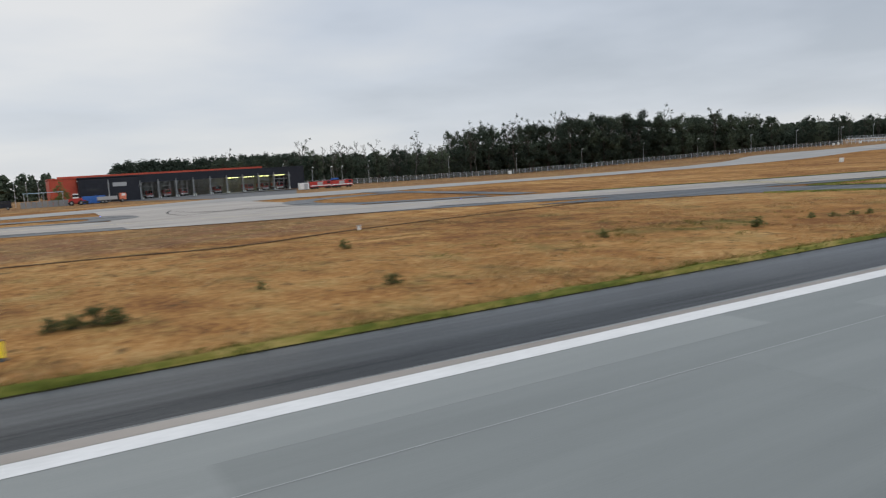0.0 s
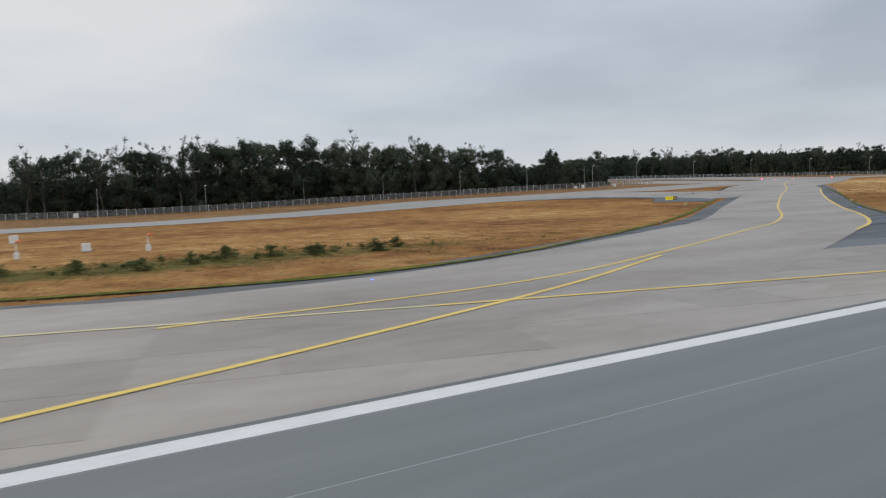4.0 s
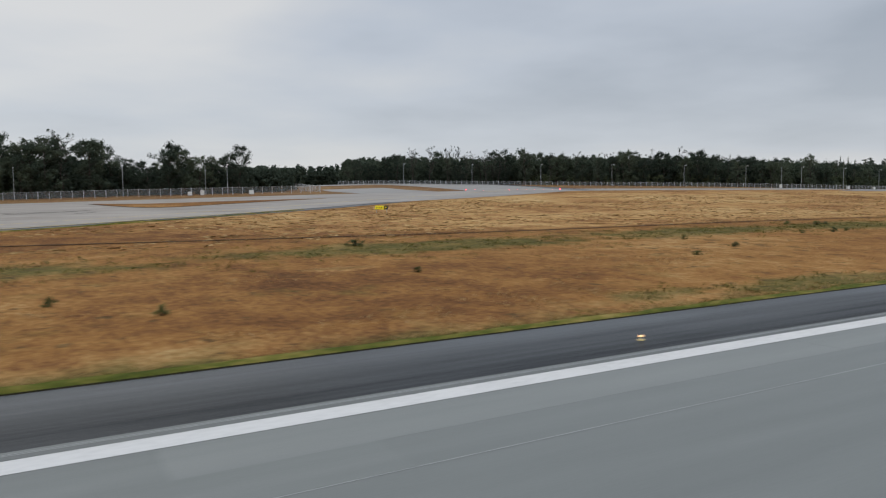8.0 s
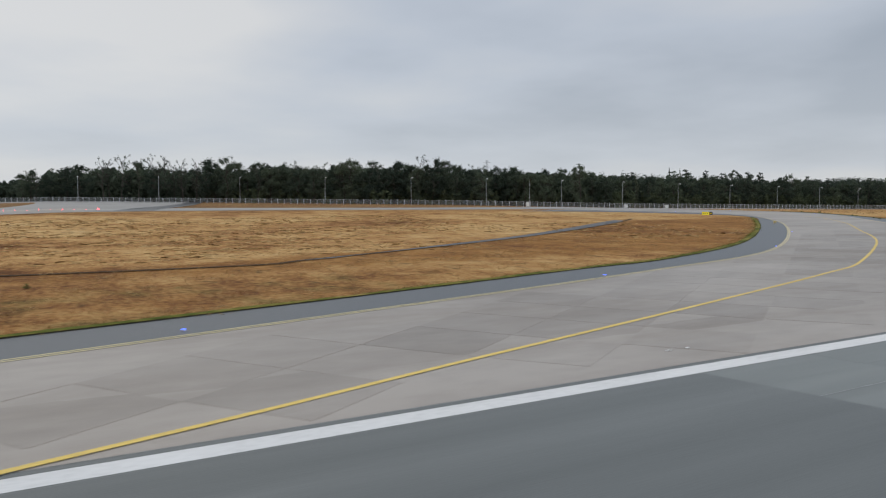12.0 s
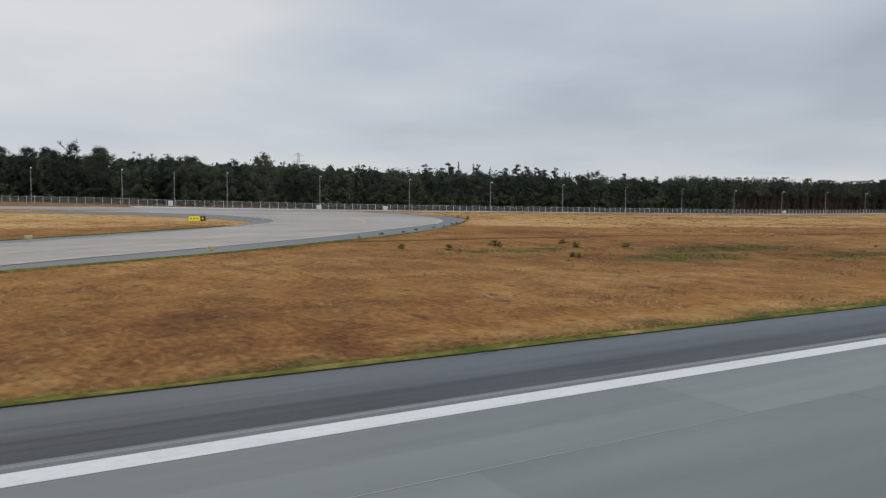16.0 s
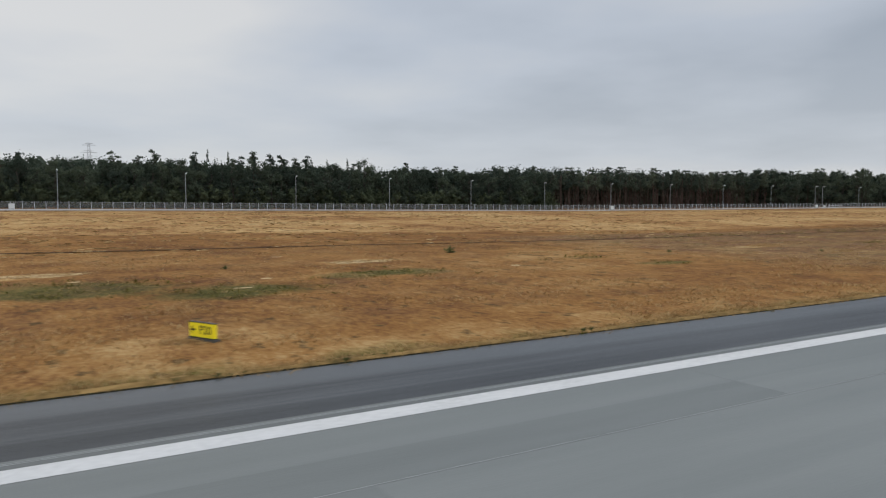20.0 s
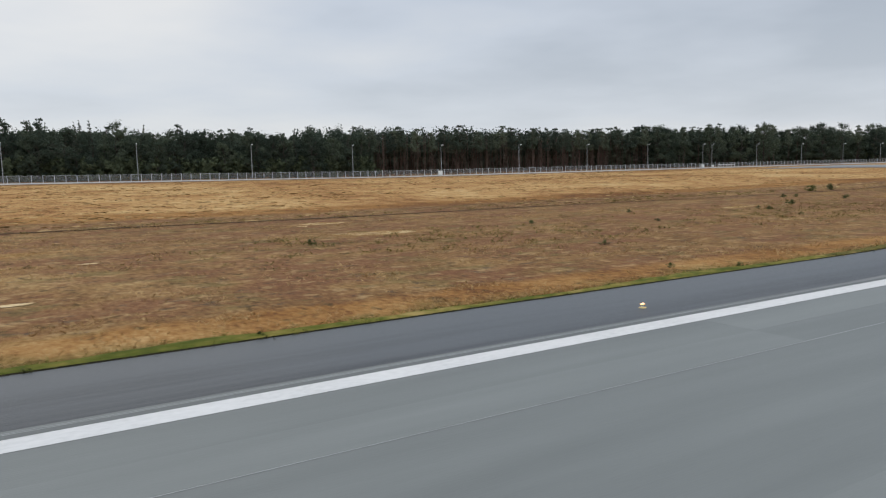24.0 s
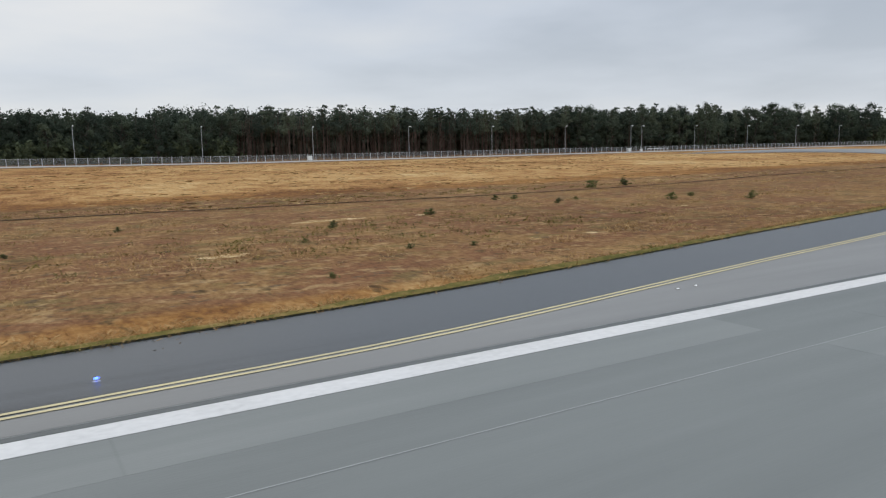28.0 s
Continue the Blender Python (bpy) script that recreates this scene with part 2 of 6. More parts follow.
    bp.inputs["Strength"].default_value, bp.inputs["Distance"].default_value = 0.9, 0.06
    l.new(grain(4.0, (1, 1, 1), 4.0), bp.inputs["Height"])
    l.new(bp.outputs[0], b.inputs["Normal"])
    return m


GRASS = meadow("dry_grass")
VERGE = shader("green_verge", [(0.32, (0.042, 0.055, 0.009)), (0.46, (0.086, 0.098, 0.016)), (0.56, (0.170, 0.150, 0.034)), (0.68, (0.32, 0.235, 0.085))], 0.35, 0.95,
               3.0, 0.45, bump=0.8, bump_scale=8.0, stretch=(0.6, 1, 1), spec=0.1)
DRYVERGE = shader("dry_verge", [(0.34, (0.085, 0.062, 0.020)), (0.48, (0.190, 0.118, 0.042)), (0.62, (0.33, 0.210, 0.080))], 0.5, 0.95,
                  3.0, 0.5, bump=0.8, bump_scale=8.0, stretch=(0.8, 1, 1), spec=0.1)
OLIVEVERGE = shader("olive_verge", [(0.34, (0.062, 0.062, 0.015)), (0.48, (0.130, 0.110, 0.030)), (0.62, (0.26, 0.185, 0.066))], 0.4, 0.95,
                    3.0, 0.5, bump=0.8, bump_scale=8.0, stretch=(0.7, 1, 1), spec=0.1)
BARE = shader("bare_straw", [(0.35, (0.47, 0.32, 0.155)), (0.5, (0.60, 0.45, 0.25)), (0.65, (0.72, 0.58, 0.37))], 0.8, 0.95, 4.0, 0.5, bump=0.5, stretch=(0.9, 1, 1), spec=0.1)
RUNWAY = shader("runway_surface", [(0.30, (0.142, 0.154, 0.150)), (0.5, (0.180, 0.194, 0.188)), (0.7, (0.225, 0.238, 0.230))], 0.12, 0.55,
                1.2, 0.35, bump=0.10, bump_scale=30, stretch=(0.10, 1, 1), tint=0.22, spec=0.3)
ASPHALT = shader("wet_asphalt", [(0.30, (0.010, 0.014, 0.019)), (0.5, (0.018, 0.023, 0.029)), (0.7, (0.036, 0.044, 0.053))], 0.45, 0.40,
                 3.0, 0.3, bump=0.12, bump_scale=25, stretch=(0.10, 1, 1), wet=(0.02, 0.42))


def shoulder_surface(name):
    """Damp asphalt: darkest by the runway, paler towards the grass, less damp far along the runway, streaked
    lengthways. The last stretch carries sky sheen in its colour.
    """
    m = bpy.data.materials.new(name)
    m.use_nodes = True
    n, l = m.node_tree.nodes, m.node_tree.links
    b = n["Principled BSDF"]
    pos = n.new("ShaderNodeNewGeometry").outputs["Position"]
    sep = n.new("ShaderNodeSeparateXYZ")
    l.new(pos, sep.inputs[0])

    def grain(scale, stretch, detail):
        mp = n.new("ShaderNodeMapping")
        mp.inputs["Scale"].default_value = stretch
        l.new(pos, mp.inputs[0])
        t = n.new("ShaderNodeTexNoise")
        t.inputs["Scale"].default_value, t.inputs["Detail"].default_value = scale, detail
        t.inputs["Roughness"].default_value = 0.6
        l.new(mp.outputs[0], t.inputs["Vector"])
        return t.outputs[0]

    def span(src, lo, hi, a, b_):
        r = n.new("ShaderNodeMapRange")
        r.interpolation_type = "SMOOTHSTEP"
        l.new(src, r.inputs[0])
        for k, v in zip((1, 2, 3, 4), (lo, hi, a, b_)):
            r.inputs[k].default_value = v
        return r.outputs[0]

    def add(a, b_, k):
        x = n.new("ShaderNodeMath")
        x.operation = "MULTIPLY_ADD"
        l.new(b_, x.inputs[0])
        x.inputs[1].default_value = k
        l.new(a, x.inputs[2])
        return x.outputs[0]

    streaks = grain(1.1, (0.030, 1, 1), 4)
    clouds = grain(0.12, (0.6, 1, 1), 3)
    across = span(add(sep.outputs[1], streaks, 2.2), 13.4, 19.2, 0.0, 0.58)
    dry = span(sep.outputs[0], 300, 560, -0.12, 0.04)
    # reflected sky on the last stretch, partly painted as a paler colour
    sky_sheen = span(sep.outputs[0], 590, 660, 0.0, 0.16)
    fac = add(add(add(add(across, dry, 1.0), sky_sheen, 1.0), clouds, 0.40), streaks, 0.42)
    fac = add(add(fac, grain(14.0, (0.35, 1, 1), 3), 0.12), grain(4.5, (0.018, 1, 1), 5), 0.34)
    ramp = n.new("ShaderNodeValToRGB")
    el = ramp.color_ramp.elements
    el[0].position, el[0].color = 0.40, (0.0075, 0.0100, 0.0130, 1)
    el[1].position, el[1].color = 1.15 / 1.2, (0.052, 0.061, 0.070, 1)
    k = el.new(0.74)
    k.color = (0.022, 0.027, 0.033, 1)
    l.new(fac, ramp.inputs[0])
    l.new(ramp.outputs[0], b.inputs["Base Color"])
    l.new(span(fac, 0.3, 1.0, 0.34, 0.40), b.inputs["Roughness"])
    l.new(span(fac, 0.4, 1.1, 0.03, 0.46), b.inputs["Specular IOR Level"])
    bp = n.new("ShaderNodeBump")
    bp.inputs["Strength"].default_value, bp.inputs["Distance"].default_value = 0.12, 0.05
    l.new(grain(25.0, (0.3, 1, 1), 4), bp.inputs["Height"])
    l.new(bp.outputs[0], b.inputs["Normal"])
    return m


SHOULDER = shoulder_surface("damp_shoulder")
DARKEDGE = shader("dark_edge", [(0.35, (0.012, 0.012, 0.007)), (0.65, (0.034, 0.030, 0.016))], 0.8, 0.95, 5.0, 0.5, bump=0.6, spec=0.1)
OLDSURFACE = shader("dark_runway_surface", [(0.30, (0.082, 0.091, 0.090)), (0.5, (0.115, 0.125, 0.123)), (0.7, (0.160, 0.171, 0.167))], 0.2, 0.5,
                    1.2, 0.35, bump=0.10, bump_scale=30, stretch=(0.06, 1, 1), spec=0.3)
MIDSURFACE = shader("worn_runway_surface", [(0.30, (0.112, 0.124, 0.124)), (0.5, (0.145, 0.158, 0.156)), (0.7, (0.190, 0.203, 0.199))], 0.16, 0.5,
                    1.2, 0.35, bump=0.10, bump_scale=30, stretch=(0.06, 1, 1), spec=0.3)
CONCRETE = shader("taxiway_concrete", [(0.30, (0.176, 0.152, 0.129)), (0.5, (0.244, 0.214, 0.185)), (0.7, (0.325, 0.289, 0.253))], 0.12, 0.46,
                  1.5, 0.3, bump=0.08, bump_scale=20, stretch=(0.5, 1, 1), tint=0.17, wet=(0.15, 0.70), wet_scale=(0.10, 0.30, 1))
GREYCRETE = shader("grey_concrete", [(0.30, (0.150, 0.151, 0.147)), (0.5, (0.205, 0.206, 0.200)), (0.7, (0.270, 0.270, 0.262))], 0.12, 0.46,
                   1.0, 0.3, bump=0.08, bump_scale=25, stretch=(0.10, 1, 1), tint=0.16, spec=0.3)
FARCRETE = shader("pale_concrete", [(0.3, (0.215, 0.208, 0.195)), (0.5, (0.265, 0.257, 0.242)), (0.7, (0.32, 0.31, 0.295))], 0.1, 0.65, 1.0, 0.3, stretch=(0.4, 1, 1), spec=0.25)
KERB = shader("pale_kerb", [(0.3, (0.34, 0.335, 0.32)), (0.7, (0.46, 0.455, 0.44))], 0.3, 0.6, 2.0, 0.4)
TRACK = shader("dark_track", [(0.35, (0.040, 0.027, 0.018)), (0.65, (0.10, 0.065, 0.040))], 0.5, 0.95, 3.0, 0.4, spec=0.05)
RUBBERMARK = shader("rubber_marks", [(0.35, (0.05, 0.05, 0.05)), (0.65, (0.13, 0.125, 0.12))], 0.5, 0.8, 3.0, 0.4, spec=0.1)
ROAD = shader("grey_asphalt", [(0.30, (0.060, 0.062, 0.066)), (0.5, (0.085, 0.087, 0.090)), (0.7, (0.12, 0.12, 0.125))], 0.3, 0.6, 2.0, 0.35, stretch=(0.5, 1, 1), spec=0.2)
WHITE = shader("white_paint", [(0.32, (0.54, 0.54, 0.53)), (0.5, (0.63, 0.628, 0.618)), (0.7, (0.70, 0.697, 0.685))], 0.7, 0.7, 8.0, 0.5, stretch=(0.8, 1, 1), spec=0.2)
YELLOW = shader("yellow_paint", [(0.32, (0.50, 0.36, 0.10)), (0.5, (0.66, 0.47, 0.10)), (0.7, (0.74, 0.55, 0.16))], 0.8, 0.6, 8.0, 0.5, stretch=(0.4, 1, 1))
PALEYELLOW = shader("worn_yellow_paint", [(0.32, (0.46, 0.40, 0.24)), (0.7, (0.66, 0.57, 0.30))], 0.9, 0.6, 8.0, 0.5, stretch=(0.4, 1, 1))
JOINT = plain("joint_filler", (0.31, 0.325, 0.32), 0.6)
SIGN = plain("sign_yellow", (0.86, 0.72, 0.02), 0.4, emit=(0.9, 0.75, 0.02, 0.12), dirt=0.05)
BLACK = plain("black_paint", (0.012, 0.012, 0.013), 0.5)
GALV = plain("galvanised_steel", (0.42, 0.43, 0.44), 0.45, 0.6)
FENCEPOST = plain("pale_fence_steel", (0.52, 0.54, 0.55), 0.5, 0.2)
POSTGREY = plain("post_grey", (0.40, 0.42, 0.44), 0.5, 0.3)
PALEBOX = plain("pale_cabinet", (0.68, 0.69, 0.67), 0.5)
ORANGE = plain("orange_fabric", (0.72, 0.22, 0.10), 0.7)
AMBER = plain("amber_lamp", (0.9, 0.62, 0.3), 0.3, emit=(1.0, 0.55, 0.26, 1.5))
BLUE = plain("blue_lamp", (0.10, 0.22, 0.9), 0.3, emit=(0.06, 0.15, 1.0, 3.6))
REDLAMP = plain("red_lamp", (0.9, 0.08, 0.05), 0.3, emit=(1.0, 0.07, 0.09, 5.0))
FIXTURE = plain("fixture_yellow", (0.72, 0.55, 0.22), 0.5)
LAMPGLASS = plain("lamp_glass", (0.8, 0.82, 0.84), 0.3, emit=(0.9, 0.92, 0.95, 0.4))
BARK = shader("bark", [(0.35, (0.035, 0.030, 0.024)), (0.65, (0.085, 0.072, 0.058))], 1.2, 0.9, 7.0, 0.5, local=True, bump=0.5, bump_scale=6)
PALEBARK = shader("pale_bark", [(0.35, (0.10, 0.095, 0.085)), (0.65, (0.22, 0.21, 0.19))], 1.2, 0.9, 7.0, 0.5, local=True)
PINEBARK = shader("pine_bark", [(0.35, (0.058, 0.037, 0.029)), (0.65, (0.118, 0.078, 0.060))], 1.2, 0.9, 7.0, 0.5, local=True, bump=0.5, bump_scale=6)
LEAF = shader("oak_leaves", [(0.28, (0.040, 0.056, 0.042)), (0.5, (0.066, 0.087, 0.062)), (0.72, (0.106, 0.131, 0.087))], 0.35, 0.8, 5.0, 0.4,
              local=True, tint=0.5, spec=0.15)
NEEDLE = shader("pine_needles", [(0.28, (0.054, 0.072, 0.057)), (0.5, (0.086, 0.109, 0.080)), (0.72, (0.130, 0.152, 0.104))], 0.35, 0.8, 5.0, 0.4,
                local=True, tint=0.45, spec=0.15)
SCRUBLEAF = shader("scrub_leaves", [(0.30, (0.060, 0.078, 0.030)), (0.5, (0.108, 0.128, 0.045)), (0.7, (0.175, 0.185, 0.068))], 0.7, 0.8, 5.0, 0.4,
                   local=True, tint=0.4, spec=0.2)
TUSSOCK = shader("tussock_blades", [(0.28, (0.19, 0.120, 0.052)), (0.5, (0.34, 0.220, 0.097)), (0.7, (0.56, 0.40, 0.20))], 0.5, 0.9, 3.0, 0.3, tint=0.5, per="island", spec=0.1)
TUFTLEAF = shader("tuft_blades", [(0.28, (0.30, 0.185, 0.080)), (0.5, (0.40, 0.260, 0.118)), (0.7, (0.50, 0.345, 0.170))], 0.35, 0.9, 3.0, 0.5,
                  tint=0.25, per="island", spec=0.1)
WEEDLEAF = shader("weed_leaves", [(0.30, (0.066, 0.068, 0.016)), (0.5, (0.118, 0.108, 0.026)), (0.7, (0.21, 0.16, 0.045))], 0.35, 0.9, 3.0, 0.5, tint=0.3, per="island", spec=0.1)
UNDERLEAF = shader("underwood_leaves", [(0.30, (0.066, 0.084, 0.050)), (0.5, (0.096, 0.118, 0.068)), (0.7, (0.134, 0.156, 0.088))], 0.4, 0.8, 5.0, 0.4, tint=0.3, per="island", spec=0.15)
GREENTUFT = shader("green_blades", [(0.30, (0.050, 0.066, 0.010)), (0.5, (0.104, 0.120, 0.020)), (0.7, (0.20, 0.18, 0.044))], 0.35, 0.9, 3.0, 0.5,
                   tint=0.35, per="island", spec=0.1)


def let_light_through(mat, share):
    """Thin leaves pass on part of the light that falls on them."""
    n, l = mat.node_tree.nodes, mat.node_tree.links
    b = n["Principled BSDF"]
    thin = n.new("ShaderNodeBsdfTranslucent")
    l.new(b.inputs["Base Color"].links[0].from_socket, thin.inputs["Color"])
    mix = n.new("ShaderNodeMixShader")
    mix.inputs[0].default_value = share
    l.new(b.outputs[0], mix.inputs[1])
    l.new(thin.outputs[0], mix.inputs[2])
    l.new(mix.outputs[0], n["Material Output"].inputs["Surface"])


for leafy in (LEAF, NEEDLE, UNDERLEAF, SCRUBLEAF):
    let_light_through(leafy, 0.35)

# ---- the lie of the land ----
def ramp01(v, lo, hi):
    u = np.clip((v - lo) / (hi - lo), 0, 1)
    return u * u * (3 - 2 * u)


LAND_X = (-400, 40, 80, 110, 170, 200, 250, 300, 400, 500, 560, 620, 700, 1200)
LAND_K = (0.0092, 0.0092, 0.0070, 0.0046, 0.0034, 0.0052, 0.0117, 0.0188, 0.030, 0.030, 0.027, 0.0225, 0.0165, 0.0165)


def land(x, y):
    """Height of the ground: flat by the runway, rising slowly towards the woods."""
    x, y = np.asarray(x, float), np.minimum(np.asarray(y, float), 270.0)
    u = np.clip((y - 40) / 100, 0, 1)
    far = np.clip((y - 85) / 65, 0, 1) * np.clip((x - 500) / 60, 0, 1)
    w = np.clip((y - 52) / 60, 0, 1)
    flat = np.interp(x, (585, 640), (0.0, 0.82)) * (1 - w * w * (3 - 2 * w))
    return np.interp(x, LAND_X, LAND_K) * np.maximum(y - 16, 0) * (0.6 + 0.4 * u * u * (3 - 2 * u)) * (1 - 0.13 * far) * (1 - flat)


def smooth_line(points, n):
    """n + 1 points at even steps along a smooth curve through the given ones."""
    p = np.array(points, float)
    if len(p) == 2:
        t = np.linspace(0, 1, n + 1)[:, None]
        return p[0] * (1 - t) + p[1] * t
    q = np.vstack([2 * p[0] - p[1], p, 2 * p[-1] - p[-2]])
    out = []
    for a, b, c, d in zip(q, q[1:], q[2:], q[3:]):
        for t in np.linspace(0, 1, 12, endpoint=False):
            out.append(0.5 * (2 * b + (c - a) * t + (2 * a - 5 * b + 4 * c - d) * t * t + (3 * b - a - 3 * c + d) * t ** 3))
    out = np.array(out + [p[-1]])
    s = np.concatenate([[0], np.cumsum(np.hypot(*np.diff(out, axis=0).T))])
    u = np.linspace(0, s[-1], n + 1)
    return np.stack([np.interp(u, s, out[:, 0]), np.interp(u, s, out[:, 1])], 1)


def mesh_from(name, verts, faces, mat, smooth=False):
    me = bpy.data.meshes.new(name)
    me.from_pydata([tuple(v) for v in verts], [], [tuple(f) for f in faces])
    me.materials.append(mat)
    if smooth:
        me.polygons.foreach_set("use_smooth", [True] * len(me.polygons))
    me.update()
    return me


def loft(name, a, b, z, mat, label, category, n=60, m=6, parent=None):
    """A sheet on the land between two lines in plan."""
    A, B = smooth_line(a, n), smooth_line(b, n)
    k = np.linspace(0, 1, m + 1)
    P = A[:, None, :] * (1 - k)[None, :, None] + B[:, None, :] * k[None, :, None]
    Z = land(P[..., 0], P[..., 1]) + z
    V = np.concatenate([P, Z[..., None]], 2).reshape(-1, 3)
    F = [(i * (m + 1) + j, (i + 1) * (m + 1) + j, (i + 1) * (m + 1) + j + 1, i * (m + 1) + j + 1) for i in range(n) for j in range(m)]
    me = mesh_from(name, V, F, mat)
    if me.polygons[0].normal.z < 0:
        me.flip_normals()
    ob = new(name, me)
    if parent:
        ob.parent = parent
        if label:
            ob["label"] = label
        return ob
    return tagged(ob, label, category, kind="structure")


def stripe(name, line, width, z, mat, label, category, n=60):
    """A painted line of that width along a curve."""
    c = smooth_line(line, n)
    d = np.gradient(c, axis=0)
    nr = np.stack([-d[:, 1], d[:, 0]], 1)
    nr /= np.linalg.norm(nr, axis=1)[:, None]
    A, B = c + nr * width / 2, c - nr * width / 2
    V = np.vstack([np.concatenate([A, (land(A[:, 0], A[:, 1]) + z)[:, None]], 1), np.concatenate([B, (land(B[:, 0], B[:, 1]) + z)[:, None]], 1)])
    k = len(c)
    me = mesh_from(name, V, [(i, k + i, k + i + 1, i + 1) for i in range(k - 1)], mat)
    if me.polygons[0].normal.z < 0:
        me.flip_normals()
    return tagged(new(name, me), label, category, kind="structure")


def shift(line, dx, dy):
    return [(x + dx, y + dy) for x, y in line]


def part(name, bm, mat, parent, label=""):
    """One mesh under a thing or a part."""
    me = bpy.data.meshes.new(name)
    bm.to_mesh(me)
    bm.free()
    me.materials.append(mat)
    ob = new(name, me)
    ob.parent = parent
    if label:
        ob["label"] = label
    return ob


def box(size, at=(0, 0, 0), bevel=0.0, turn=0.0):
    bm = bmesh.new()
    bmesh.ops.create_cube(bm, size=1, matrix=Matrix.Translation(at) @ Matrix.Rotation(turn, 4, "Z") @ Matrix.Diagonal((*size, 1)))
    if bevel:
        bmesh.ops.bevel(bm, geom=bm.edges[:], offset=bevel, segments=2, affect="EDGES")
    return bm


def tube(r0, r1, h, at=(0, 0, 0), seg=10, m=None):
    bm = bmesh.new()
    bmesh.ops.create_cone(bm, cap_ends=True, segments=seg, radius1=r0, radius2=r1, depth=h,
                          matrix=Matrix.Translation(at) @ (m or Matrix()) @ Matrix.Translation((0, 0, h / 2)))
    return bm


def joined(*bms):
    out = bmesh.new()
    for b in bms:
        me = bpy.data.meshes.new("piece")
        b.to_mesh(me)
        b.free()
        out.from_mesh(me)
        bpy.data.meshes.remove(me)
    return out


def thing(name, label, category, group="", at=(0, 0, 0), turn=0.0):
    ob = new(name)
    ob.empty_display_size = 0.2
    ob.matrix_basis = pose(*at, 0, 0, turn)
    return tagged(ob, label, category, group)


def on_land(x, y, z=0.0, turn=0.0):
    return pose(x, y, float(land(x, y)) + z, 0, 0, turn)


# ---- ground ----
HERBS = [(527, 36.5, 7, 2.0, 1), (537, 42, 9, 2.2, 1), (541, 33, 6, 1.6, .9), (564, 34, 4, 2.0, 1), (570.2, 30.6, 3.5, 1.6, 1), (578.8, 34.2, 4, 1.1, 1), (597, 31.6, 2.5, 0.8, .8), (594, 37.2, 2.5, 0.9, .7), (640, 33, 14, 4, .5), (672, 32, 14, 4, .55), (300, 42, 16, 3.5, .8), (325, 42.5, 14, 3, .85),
         (345, 41, 14, 3, .9), (275, 40, 10, 3, .7), (236, 32, 5, 2, .8), (252, 31, 9, 2.2, .6), (262, 27, 6, 1.6, .5), (226, 26, 4, 1.4, .5), (520, 47, 8, 2, .7), (640, 56, 25, 1.5, .3), (684, 55.5, 22, 2.0, .6), (552, 29, 5, 1.5, .7), (150, 47, 30, 4, .75), (30, 27, 10, 3, .45),
         (304, 18.0, 6, 1.0, 1), (318, 17.6, 4, 0.7, .9), (297, 19.0, 4, 0.9, .7), (312, 17.4, 5, 0.6, .9)]
PALE = [(637.2, 39.0, 2.3, 1.0), (637.7, 48.7, 1.6, 0.8), (670.7, 39.1, 1.7, 0.6), (662.0, 28.4, 0.9, 0.45), (580.4, 40.7, 1.9, 0.8), (563.5, 40.9, 1.6, 0.9), (615.3, 39.3, 1.6, 0.6), (566.3, 20.9, 1.5, 0.6), (250.3, 20.5, 1.3, 0.5), (290, 33, 1.5, 0.5), (352, 27.5, 1.0, 0.4), (18.6, 38.3, 2.6, 0.6), (8.0, 58.5, 0.7, 0.5), (530, 31, 1.0, 0.35), (618, 40, 2.0, 0.6)]
gx = np.concatenate([[-3000, -2000, -1200, -700, -400, -250], np.arange(-150, 1001, 2.5), [1050, 1100, 1200, 1300, 1700, 2300, 3200]])
gy = np.concatenate([[-2500, -1200, -500, -200, -80, -30], np.arange(-10, 12, 5.0), np.arange(14, 60, 1.25), np.arange(60, 300, 5.0), [330, 400, 600, 1000, 1800, 3200]])
GX, GY = np.meshgrid(gx, gy, indexing="ij")
GZ = land(GX, GY) - 0.05
ny = len(gy)
ground = new("ground", mesh_from("ground", np.stack([GX, GY, GZ], 2).reshape(-1, 3),
             [(i * ny + j, (i + 1) * ny + j, (i + 1) * ny + j + 1, i * ny + j + 1) for i in range(len(gx) - 1) for j in range(ny - 1)], GRASS))
tagged(ground, "dry brown summer grass across a flat airfield", "ground", kind="structure")


# zones of growth: pale straw beyond the ditches and on the strips by the pavement, green herbs in places
ditch_y = np.interp(GX, [250, 275, 310, 360, 398, 420, 470, 520, 560, 604, 640, 700, 760, 1000], [62, 57, 52, 49, 45, 52, 84, 92, 75, 70, 68, 68, 72, 76])
straw = ramp01(GY, ditch_y - 2, ditch_y + 5) * ramp01(GX, 255, 330) * (1 - ramp01(GY, 150, 160))
straw = np.maximum(straw, 0.45 * (1 - ramp01(GY, 18.0, 22.0)))
herbs = np.zeros_like(GX)
for hx, hy, rx, ry, k in HERBS:
    herbs = np.maximum(herbs, k * np.exp(-((GX - hx) / rx) ** 2 - ((GY - hy) / (ry * 1.5)) ** 2))
straw = np.maximum(straw, ramp01(GY, 140, 148))
straw = np.maximum(straw, (0.5 - 0.5 * ramp01(GX, 245, 272)) * ramp01(GX, 195, 215) * (1 - ramp01(GX, 410, 440)) * (1 - ramp01(GY, 21, 31)))
straw = np.maximum(straw, 0.8 * ramp01(GX, 66, 74) * (1 - ramp01(GX, 128, 140)) * (1 - ramp01(GY, 40, 44)))
straw = np.maximum(straw, 0.3 * ramp01(GX, 560, 600) * (1 - ramp01(GY, 20.5, 25)))
